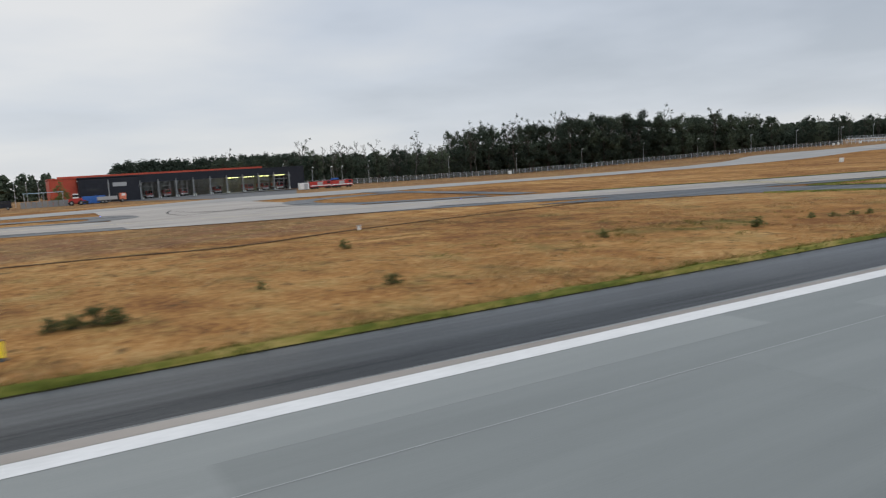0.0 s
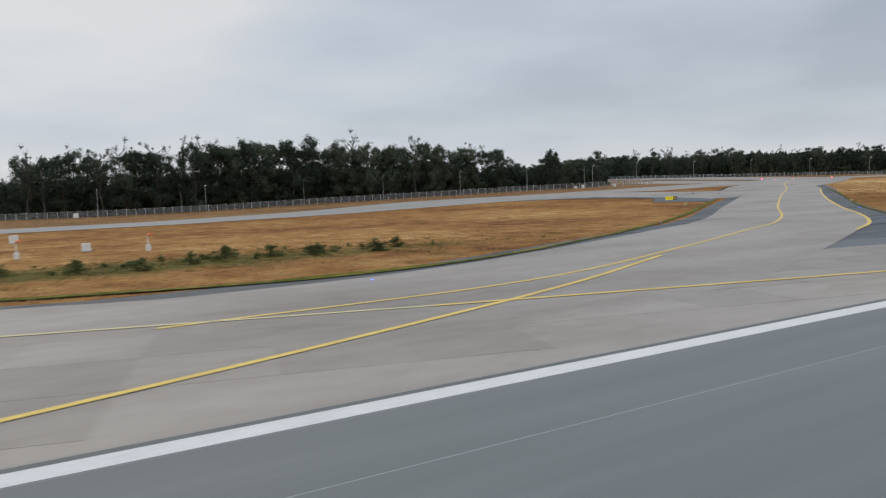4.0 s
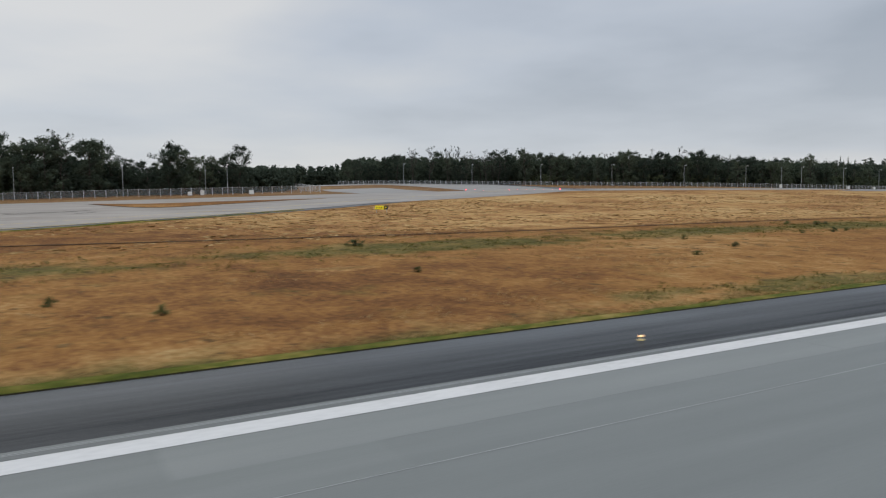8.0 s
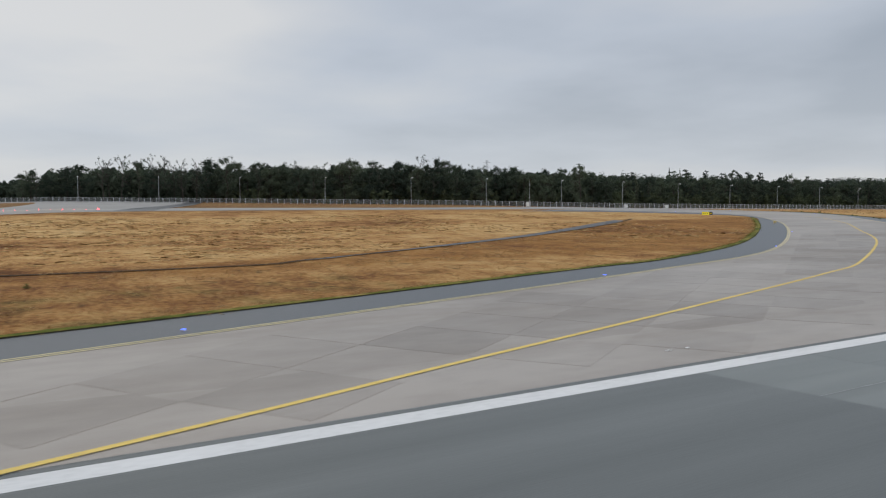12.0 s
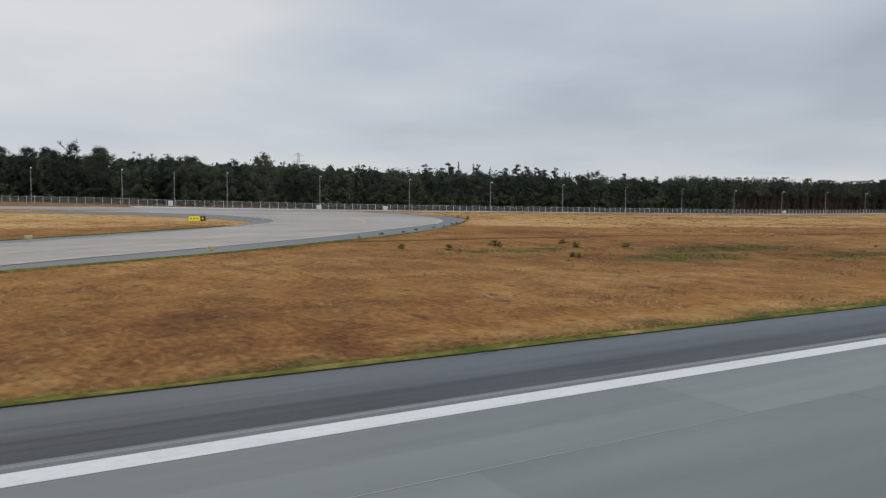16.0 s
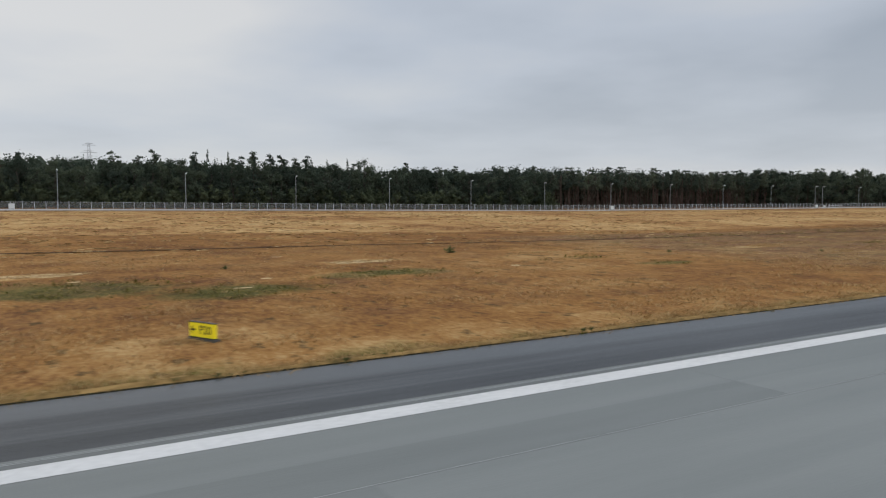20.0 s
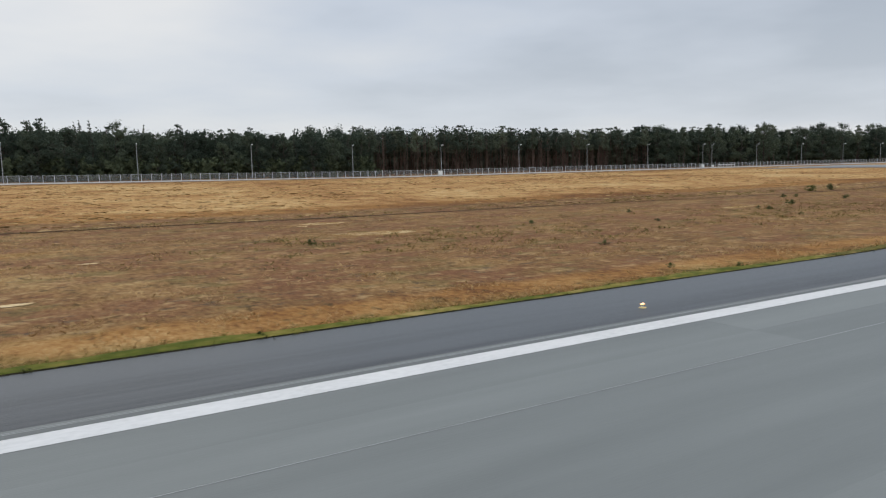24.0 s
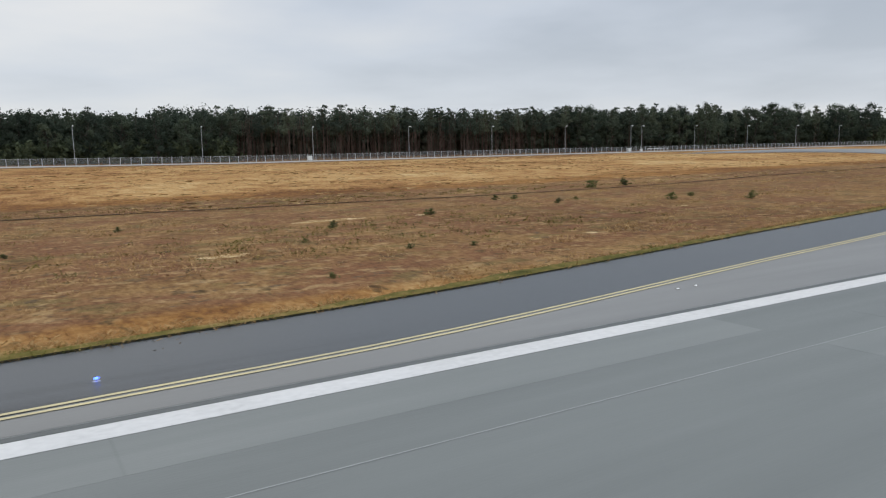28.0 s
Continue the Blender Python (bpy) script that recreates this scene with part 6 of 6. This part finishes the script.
# ---- bushes ----
BUSHES = [bush("bush", s, "low green bush in the dry grass", SCRUBLEAF) for s in (61, 62, 63, 64)]
SPOTS = [(1.9, 22.9, 1.0), (1.2, 22.9, 0.9), (2.4, 22.7, 0.8), (0.7, 22.8, 0.7), (11.1, 22.5, 0.6), (24.7, 26.6, 0.7), (14.7, 35, 0.7), (7.4, 25.4, 0.4), (47.0, 23.3, 0.95), (31.6, 23.2, 0.8), (36.5, 23.5, 0.5), (37.5, 22.9, 0.5), (38.9, 22.6, 0.45), (39.7, 22.2, 0.45),
         (117.5, 53.3, 1.1), (121.6, 53.4, 1.5), (121.2, 50.5, 0.9), (126.5, 49.8, 1.2), (128.3, 49.8, 1.3), (124.7, 49.8, 1.4), (129.9, 48.6, 1.0), (132.4, 48.8, 1.4), (149.6, 45.6, 1.2), (152.8, 44.2, 1.3), (161.4, 47, 1.4),
         (167.8, 44.5, 1.6), (135, 50, 0.9), (139, 49.5, 1.0), (143, 47.5, 0.9), (146, 47.2, 1.2), (156, 46, 1.1), (158.5, 48, 1.3), (163.5, 45.5, 1.2), (165, 48, 1.1), (159.2, 50, 1.2), (170.5, 47, 1.0), (115, 53.5, 0.9), (112, 52.5, 0.8),
         (254.4, 32.2, 0.75), (233.7, 28.6, 0.6), (235.7, 31, 0.5), (233.4, 31.6, 0.7), (267.3, 35.6, 0.7), (267.4, 30.0, 0.5), (295.8, 44.9, 0.95), (277.2, 27.7, 0.5), (280.2, 23.9, 0.5), (292.3, 29.7, 0.4), (309.5, 28.5, 0.5), (316, 31.1, 0.6),
         (338.7, 32, 0.9), (341.7, 45.2, 0.6), (342.5, 42.7, 0.7), (343.9, 42.7, 0.6), (359.5, 42.3, 0.6), (334.5, 36, 0.7), (331, 36.4, 0.55), (336.6, 36.2, 0.5), (325, 26, 0.4), (318, 37, 0.6),
         (530.3, 46.4, 0.8), (526.2, 48.0, 0.8), (519.0, 39.2, 0.6), (519.9, 50.3, 0.7), (511.5, 51.5, 0.6), (519.1, 40, 0.6), (528.1, 52.1, 0.8), (514.2, 48.8, 0.7), (520.8, 52.1, 0.9), (588.9, 44.3, 0.85),
         (631.5, 35.2, 0.5), (642.4, 25.4, 0.4), (702.2, 52.2, 1.35), (706.6, 52.4, 1.1), (676.7, 38.2, 0.75), (686.5, 45.5, 0.55), (687.9, 45.0, 0.5), (687.8, 39.9, 0.6), (690.6, 41.2, 0.5), (695.3, 36.6, 0.8), (698.8, 37.9, 0.5), (699.5, 33.3, 0.8), (669.2, 35.2, 0.5), (669.9, 36.6, 0.45), (668.6, 25.9, 0.4), (663.5, 21.5, 0.35), (640.5, 16.6, 0.35), (638.7, 18.2, 0.3),
         (518.3, 69.6, 0.5), (522.3, 72.4, 0.45), (526, 76.3, 0.5), (530.4, 79.9, 0.45), (537.5, 87.4, 0.5), (539.5, 89.4, 0.5), (550.2, 103.5, 0.8), (551.6, 109, 0.7), (514, 65.5, 0.35), (534, 83.6, 0.4), (604, 38, 0.35), (615, 33, 0.3), (648, 38, 0.4), (655, 33.5, 0.35), (660, 41, 0.4), (666, 30.5, 0.35), (671, 25, 0.35), (572, 40, 0.35), (553, 38, 0.35), (546, 27, 0.3), (380, 36, 0.35), (372, 33, 0.35), (390, 38, 0.4)]
rb = random.Random(3)
SPOTS += [(rb.uniform(116, 174), rb.gauss(48.3, 1.5), rb.uniform(0.25, 0.65)) for _ in range(40)]
SPOTS += [(rb.uniform(536, 632), rb.uniform(15.98, 16.3), rb.uniform(0.10, 0.26)) for _ in range(46)]
for i, (x, y, s) in enumerate(SPOTS):
    s *= 1.05 if 110 < x < 172 else 1.0
    m = on_land(x, y, -0.04, rb.uniform(0, 360)) @ Matrix.Diagonal((s * rb.uniform(1.0, 1.6), s * rb.uniform(1.0, 1.5), s * rb.uniform(0.6, 0.95), 1))
    if i < len(BUSHES):
        BUSHES[i].matrix_basis = m
    else:
        copy_thing(BUSHES[i % len(BUSHES)], m).matrix_basis = m

# ---- the fire station ----
NAVY = shader("dark_cladding", [(0.35, (0.012, 0.014, 0.021)), (0.65, (0.022, 0.025, 0.034))], 0.4, 0.5, 3.0, 0.4, spec=0.25)
REDPANEL = shader("red_cladding", [(0.35, (0.36, 0.045, 0.022)), (0.65, (0.50, 0.075, 0.035))], 0.3, 0.5, 3.0, 0.4)
REDPAINT = plain("red_paint", (0.42, 0.030, 0.022), 0.4)
COLUMNGREY = plain("column_grey", (0.22, 0.23, 0.235), 0.6)
HOARDGREY = plain("hoarding_grey", (0.20, 0.205, 0.21), 0.6)
FRAMEGREY = plain("frame_grey", (0.13, 0.14, 0.15), 0.5)
WHITEPAINT = plain("white_vehicle_paint", (0.74, 0.74, 0.73), 0.35)
BLUEPAINT = plain("blue_container", (0.03, 0.13, 0.42), 0.45)
GREYPAINT = plain("grey_panels", (0.36, 0.37, 0.38), 0.6)
DARKGLASS = plain("dark_glass", (0.02, 0.025, 0.03), 0.08)
RUBBER = plain("rubber", (0.02, 0.02, 0.02), 0.8)
PANE = bpy.data.materials.new("tinted_pane")
PANE.use_nodes = True
pane_b = PANE.node_tree.nodes["Principled BSDF"]
pane_b.inputs["Base Color"].default_value = (0.78, 0.82, 0.84, 1)
pane_b.inputs["Roughness"].default_value = 0.04
pane_b.inputs["Transmission Weight"].default_value = 1.0
pane_b.inputs["IOR"].default_value = 1.2
HALL = plain("hall_wall", (0.34, 0.33, 0.31), 0.8)
BEACON = plain("beacon_blue", (0.02, 0.04, 0.18), 0.3)
TUBELIGHT = plain("strip_light", (0.9, 0.9, 0.4), 0.4, emit=(1.0, 0.95, 0.35, 4.0))
FZ = float(land(40, 184))
FY = 184.0
station = thing("fire_station", "long dark metal fire station with red roof edge and glazed bays", "building")
station.matrix_basis = pose(0, 0, FZ)
part("office_wall", box((12.9, 0.3, 5.4), (20.85, FY, 2.7)), NAVY, station, "dark metal cladding")
part("end_wall", box((4.0, 0.3, 5.8), (65.5, FY, 2.9)), NAVY, station, "dark metal cladding")
part("side_wall", box((0.3, 26, 5.8), (67.4, FY + 13.2, 2.9)), NAVY, station)
part("side_wall", box((0.3, 26, 5.0), (14.55, FY + 13.2, 2.5)), NAVY, station)
part("rear_wall", box((52.9, 0.3, 5.2), (40.95, FY + 26, 2.6)), NAVY, station)
part("lintel", box((36.2, 0.35, 1.65), (45.4, FY, 4.75)), NAVY, station, "dark band above the bays")
part("roof", box((53.2, 26.6, 0.25), (40.9, FY + 13.1, 5.65)), NAVY, station)
part("roof_edge", box((47.0, 0.4, 0.5), (34.0, FY + 3.0, 6.0), 0.03), REDPANEL, station, "bright red roof edge")
part("inner_wall", box((36, 0.2, 5.0), (45.4, FY + 12, 2.5)), HALL, station)
part("floor_slab", box((36, 12, 0.1), (45.4, FY + 6, 0.03)), GREYPAINT, station)
for i in range(10):
    x = 27.4 + 4.0 * i
    part("column", box((0.24, 0.4, 4.4), (x, FY - 0.12, 2.2)), COLUMNGREY, station)
    part("bracket", joined(box((0.5, 0.5, 0.5), (x, FY - 0.3, 3.5), 0.05), box((0.3, 0.34, 0.35), (x, FY - 0.24, 3.1), 0.03)), COLUMNGREY, station, "grey bracket at a column's head")
for i in range(9):
    x = 29.4 + 4.0 * i
    fr = part("door_frame", joined(box((3.6, 0.12, 0.12), (x, FY, 2.85)), box((3.6, 0.12, 0.12), (x, FY, 3.9)), box((0.09, 0.12, 1.0), (x - 0.6, FY, 3.38)), box((0.09, 0.12, 1.0), (x + 0.6, FY, 3.38))), COLUMNGREY, station)
    part("glazing", box((3.5, 0.03, 1.0), (x, FY + 0.02, 3.38)), PANE, fr)
    door = part("glazed_door", box((3.55, 0.03, 2.75), (x, FY + 0.06, 1.42)), PANE, station, "tinted glazed bay door")
    for k in range(4):
        part("mullion", box((0.08, 0.08, 2.75), (x - 1.72 + k * 1.147, FY + 0.02, 1.42)), FRAMEGREY, door)
    for z in (0.95, 1.9):
        part("rail", box((3.5, 0.06, 0.07), (x, FY + 0.02, z)), FRAMEGREY, door)
    if i >= 5:
        part("strip_light", box((2.6, 0.3, 0.12), (x, FY + 1.4, 3.75)), TUBELIGHT, station, "lit yellow strip light; the rear row is added to brighten the bay")
        # added fill lamp behind the lintel, only there to brighten the hall
        part("strip_light", box((2.6, 0.3, 0.12), (x, FY + 6.5, 4.6)), TUBELIGHT, station, "lit yellow strip light; the rear row is added to brighten the bay")
    for s in (-1, 1):
        part("bollard", tube(0.10, 0.10, 0.6, (x + s * 1.75, FY - 1.1, 0), 8), PALEBOX, station)
part("window", box((3.0, 0.06, 0.9), (23.0, FY - 0.16, 3.85), 0.02), GREYPAINT, station, "pale window strip")
part("window", box((2.4, 0.06, 0.4), (17.5, FY - 0.16, 2.9), 0.02), DARKGLASS, station)
part("downpipe", box((0.18, 0.18, 5.0), (20.6, FY - 0.22, 2.5)), GREYPAINT, station)
part("annex", box((5.6, 14, 5.7), (11.55, FY + 9, 2.85), 0.05), REDPANEL, station, "red side building")
part("annex_roof", box((5.8, 14.3, 0.2), (11.5, FY + 9, 5.8)), REDPANEL, station)
for i in range(4):
    part("roof_vent", box((0.5, 0.5, 0.6), (20 + i * 10.5, FY + 9, 6.05), 0.04), GALV, station)


def wheels(top, xs, ys, r):
    for x in xs:
        for y in ys:
            w = part("wheel", tube(r, r, 0.24, (x, y - 0.12 if y < 0 else y + 0.12, r), 14, Matrix.Rotation(radians(90), 4, "X")), RUBBER, top)
            part("rim", tube(r * 0.5, r * 0.45, 0.03, (x, y - 0.36 if y < 0 else y + 0.02, r), 10, Matrix.Rotation(radians(90), 4, "X")), COLUMNGREY, w)


def fire_engine(label):
    t = thing("fire_engine", label, "vehicle", "fire engines")
    part("body", box((3.9, 1.6, 1.35), (0.75, 0, 1.15), 0.05), REDPAINT, t)
    part("cab", box((1.6, 1.6, 1.45), (-2.05, 0, 1.15), 0.12), REDPAINT, t)
    part("chassis", box((5.6, 1.3, 0.25), (0, 0, 0.42)), BLACK, t)
    part("windscreen", box((0.05, 1.35, 0.6), (-2.86, 0, 1.45), 0.02), DARKGLASS, t)
    for s in (-1, 1):
        part("side_window", box((0.9, 0.03, 0.5), (-2.05, s * 0.81, 1.48), 0.01), DARKGLASS, t)
        part("stripe", box((5.4, 0.02, 0.22), (0, s * 0.81, 0.82)), WHITEPAINT, t, "white stripe")
        part("locker", box((1.4, 0.02, 0.75), (0.2, s * 0.81, 1.32), 0.008), GALV, t)
    part("bumper", box((0.18, 1.6, 0.3), (-2.9, 0, 0.55), 0.03), WHITEPAINT, t)
    for s in (-1, 1):
        part("headlight", box((0.06, 0.22, 0.14), (-3.0, s * 0.55, 0.62), 0.02), LAMPGLASS, t)
        part("beacon", tube(0.09, 0.07, 0.12, (-2.1, s * 0.5, 1.88)), BEACON, t)
    part("monitor", joined(tube(0.1, 0.08, 0.25, (-1.0, 0, 1.83)), box((0.9, 0.1, 0.1), (-1.35, 0, 2.08))), GALV, t)
    wheels(t, (-2.0, 0.9, 1.8), (-0.68, 0.68), 0.36)
    return t


fe = fire_engine("red fire engine standing in a bay of the station")
fe.matrix_basis = pose(33.4, FY + 3.3, FZ + 0.08, 0, 0, 90)
for i in (0, 2, 4, 6, 7, 8):
    copy_thing(fe, pose(29.4 + 4 * i, FY + 3.4 + (i % 3) * 0.4, FZ + 0.08, 0, 0, 90))
for i, (x, y, r) in enumerate(((67.0, 172.0, 180), (73.4, 173.5, 180))):
    o = copy_thing(fe, pose(x, y, float(land(x, y)), 0, 0, r))
    o["label"] = "red fire engine with white stripe parked beside the station"
crate = thing("container", "white steel container beside the fire engines", "container", "containers")
part("shell", box((2.2, 1.8, 1.6), (0, 0, 0.85), 0.03), WHITEPAINT, crate)
part("door", box((0.9, 0.03, 1.3), (0.3, -0.91, 0.8), 0.01), GREYPAINT, crate)
for s in (-1, 1):
    part("skid", box((2.2, 0.15, 0.1), (0, s * 0.7, 0.02)), BLACK, crate)
crate.matrix_basis = on_land(63.0, 172.5)
blue = thing("container", "blue steel container before the fire station", "container", "containers")
part("shell", box((4.6, 1.6, 1.6), (0, 0, 0.85), 0.03), BLUEPAINT, blue)
for i in range(11):
    part("rib", box((0.10, 0.05, 1.4), (-2.1 + i * 0.42, -0.82, 0.85)), BLUEPAINT, blue)
part("skid", box((4.6, 1.3, 0.1), (0, 0, 0.02)), BLACK, blue)
blue.matrix_basis = on_land(16.6, 177)
lorry = thing("lorry", "silver flatbed lorry with an orange-red cab", "vehicle")
part("load_bed", box((3.9, 1.55, 0.75), (-0.9, 0, 1.05), 0.03), GALV, lorry, "silver load bed")
part("chassis", box((5.7, 1.1, 0.22), (0, 0, 0.55)), BLACK, lorry)
part("cab", box((1.35, 1.5, 1.45), (2.2, 0, 1.25), 0.12), plain("orange_red_paint", (0.66, 0.20, 0.12), 0.35), lorry, "orange-red cab")
for s in (-1, 1):
    part("side_window", box((0.7, 0.03, 0.5), (2.3, s * 0.76, 1.6), 0.01), WHITEPAINT, lorry)
part("windscreen", box((0.04, 1.2, 0.55), (2.89, 0, 1.6), 0.01), DARKGLASS, lorry)
part("crane", joined(box((0.25, 0.4, 1.1), (1.25, 0, 1.5)), box((0.9, 0.15, 0.15), (1.0, 0, 2.0))), BLACK, lorry)
wheels(lorry, (-1.9, -1.2, 2.0), (-0.6, 0.6), 0.38)
lorry.matrix_basis = on_land(19.7, 172.5)
loader = thing("wheel_loader", "small red wheel loader with a white cab", "vehicle")
part("body", box((2.2, 1.1, 0.7), (0, 0, 0.85), 0.06), REDPAINT, loader)
part("cab", box((0.9, 0.95, 0.85), (0.1, 0, 1.6), 0.06), WHITEPAINT, loader, "white cab")
part("window", box((0.92, 0.97, 0.4), (0.1, 0, 1.65), 0.02), DARKGLASS, loader)
part("bucket", box((0.6, 1.3, 0.5), (1.7, 0, 0.45), 0.05), BLACK, loader)
part("lift_arm", box((1.0, 0.12, 0.14), (1.25, 0.35, 0.75), 0.02, 0), REDPAINT, loader)
wheels(loader, (-0.7, 0.8), (-0.5, 0.5), 0.42)
loader.matrix_basis = on_land(12.5, 170.5) @ Matrix.Scale(1.2, 4)
van = thing("van", "dark van parked behind the apron", "vehicle")
part("body", box((4.0, 1.6, 1.5), (0, 0, 1.1), 0.12), NAVY, van)
part("window", box((2.6, 1.64, 0.45), (0.2, 0, 1.45), 0.02), DARKGLASS, van)
part("bumper", box((0.15, 1.5, 0.25), (2.02, 0, 0.5), 0.03), BLACK, van)
wheels(van, (-1.3, 1.3), (-0.7, 0.7), 0.32)
van.matrix_basis = on_land(-1.0, 174)
# a blue tent-like dome; the van's windows and wheels are made up
tarp = thing("van", "blue dome behind the fire engines, built in a van's shape", "vehicle")
part("body", joined(box((3.2, 1.6, 1.1), (0, 0, 1.0), 0.10), box((2.5, 1.5, 0.9), (0.1, 0, 1.95), 0.30)), BLUEPAINT, tarp)
part("window", box((2.2, 1.55, 0.4), (0.1, 0, 1.85), 0.02), DARKGLASS, tarp)
wheels(tarp, (-1.0, 1.0), (-0.7, 0.7), 0.32)
tarp.matrix_basis = on_land(73.4, 178)
shrub = bush("shrub", 71, "tall brownish shrub before the red side building", SCRUBLEAF)
shrub["group"] = ""
shrub.matrix_basis = on_land(10.4, 178, -0.05) @ Matrix.Diagonal((4.4, 3.6, 7.2, 1))
hoard = thing("panel_fence", "row of pale grey panels beside the apron", "fence")
for i in range(9):
    part("panel", box((0.9, 0.08, 1.3), (i * 1.0, 0, 0.65), 0.01), HOARDGREY, hoard)
hoard.matrix_basis = on_land(3.0, 173)
gantry = thing("gantry", "thin pale blue pipe frame beside the apron", "frame")
part("beam", box((7.5, 0.10, 0.12), (0, 0, 3.0)), plain("pale_blue_steel", (0.35, 0.5, 0.6), 0.5), gantry)
for s in (-1, 0, 1):
    part("leg", tube(0.06, 0.06, 3.0, (s * 3.6, 0, 0)), GALV, gantry)
gantry.matrix_basis = on_land(7.0, 175.5)
for x, y in ((2.0, 196), (4.5, 197), (7, 198), (71, 187), (76, 186), (80, 188), (-4, 186)):
    copy_thing(lamp, on_land(x, y, -2.2))

# skid marks and dark scars on the taxiways
MARKS = (([(19, 104), (17, 95), (18, 87), (23.6, 91), (32, 88)], 0.25), ([(18.5, 99), (21, 91), (27, 92), (33, 86)], 0.25), ([(20, 93), (24, 90), (30, 89)], 0.25),
         ([(275, 112), (281, 114), (286, 118)], 0.5), ([(283, 108), (286, 111)], 0.5), ([(270, 117), (277, 116), (284, 114)], 0.4),
         ([(88.6, 46.2), (89.6, 46.0)], 0.3), ([(90.2, 46.3), (91, 46.3)], 0.3), ([(93.8, 47.6), (95, 46.9), (97.4, 45.7)], 0.9), ([(94.5, 46.5), (96, 46.2)], 0.7), ([(103.8, 43.5), (105.8, 42.6)], 0.9), ([(104.5, 44.4), (105, 43)], 0.8), ([(106.8, 41.9), (107.8, 41.3)], 0.5))
for line, wide_ in MARKS:
    stripe("skid_mark", line, wide_, 0.034, RUBBERMARK, "dark rubber marks on the taxiway", "mark", 40)

# ---- paving: bays of the runway and slabs of the taxiways ----
def slab_mesh(name, lx, ly, mat, h=0.006):
    bm = box((lx, ly, h), (0, 0, 0))
    me = bpy.data.meshes.new(name)
    bm.to_mesh(me)
    bm.free()
    me.materials.append(mat)
    return me


rp = random.Random(17)
bays = {}
for y0, y1 in ((9.94, 11.30), (8.72, 9.94), (4.4, 8.65), (0.2, 4.36)):
    x = -40.0
    while x < 760:
        ln = rp.choice((9.0, 12.0, 15.0, 18.0, 24.0))
        if rp.random() < 0.62:
            key = (ln, round(y1 - y0, 2))
            if key not in bays:
                bays[key] = slab_mesh("paving_bay", ln - 0.02, y1 - y0, RUNWAY, 0.0016)
            o = new("paving_bay", bays[key])
            o.parent = runway
            o.matrix_basis = pose(x + ln / 2, (y0 + y1) / 2, 0.0010)
        x += ln


def inside(p, poly):
    c, j = False, len(poly) - 1
    for i in range(len(poly)):
        (xi, yi), (xj, yj) = poly[i], poly[j]
        if (yi > p[1]) != (yj > p[1]) and p[0] < (xj - xi) * (p[1] - yi) / (yj - yi) + xi:
            c = not c
        j = i
    return c


def slabs(owner, poly, origin, turn, size, z, mat, most=300):
    """Square concrete slabs with open joints, wherever they fit inside the outline."""
    c, s = math.cos(radians(turn)), math.sin(radians(turn))
    me = slab_mesh("slab", size - 0.025, size - 0.025, mat, 0.006)
    cand = []
    for i in range(-60, 60):
        for j in range(-40, 40):
            u, v = i * size, j * size
            x, y = origin[0] + u * c - v * s, origin[1] + u * s + v * c
            if all(inside((x + a * size * 0.5 * c - b * size * 0.5 * s, y + a * size * 0.5 * s + b * size * 0.5 * c), poly) for a in (-1, 1) for b in (-1, 1)):
                cand.append((y, x))
    for y, x in sorted(cand)[:most]:
        dx, dy = 0.5, 0.5
        zx = float(land(x + dx, y) - land(x - dx, y))
        zy = float(land(x, y + dy) - land(x, y - dy))
        o = new("slab", me)
        o.parent = owner
        o.matrix_basis = Matrix.Translation((x, y, float(land(x, y)) + z)) @ Matrix.Rotation(-zx, 4, "Y") @ Matrix.Rotation(zy, 4, "X") @ Matrix.Rotation(radians(turn), 4, "Z")


exit_owner = [o for o in scene.objects if o.name == "exit_taxiway"][0]
slabs(exit_owner, [tuple(p) for p in smooth_line(C_LEFT[:10], 60)] + [tuple(p) for p in smooth_line(C_RIGHT[:11], 60)][::-1], (400, 18), 33, 3.2, 0.0125, CONCRETE)
next_owner = [o for o in scene.objects if o.name == "exit_taxiway.001"][0]
slabs(next_owner, [tuple(p) for p in smooth_line(shift(C_LEFT[:8], 316, 0), 60)] + [tuple(p) for p in smooth_line(shift(C_RIGHT[:8], 316, 0), 60)][::-1], (716, 18), 33, 3.2, 0.0125, GREYCRETE, 150)
junction_owner = [o for o in scene.objects if o.name == "junction_paving"][0]
slabs(junction_owner, [(84, 12.45), (240, 12.45)] + [tuple(p) for p in smooth_line(V_FAR, 80)][::-1], (150, 17), -16, 3.2, 0.0105, CONCRETE)
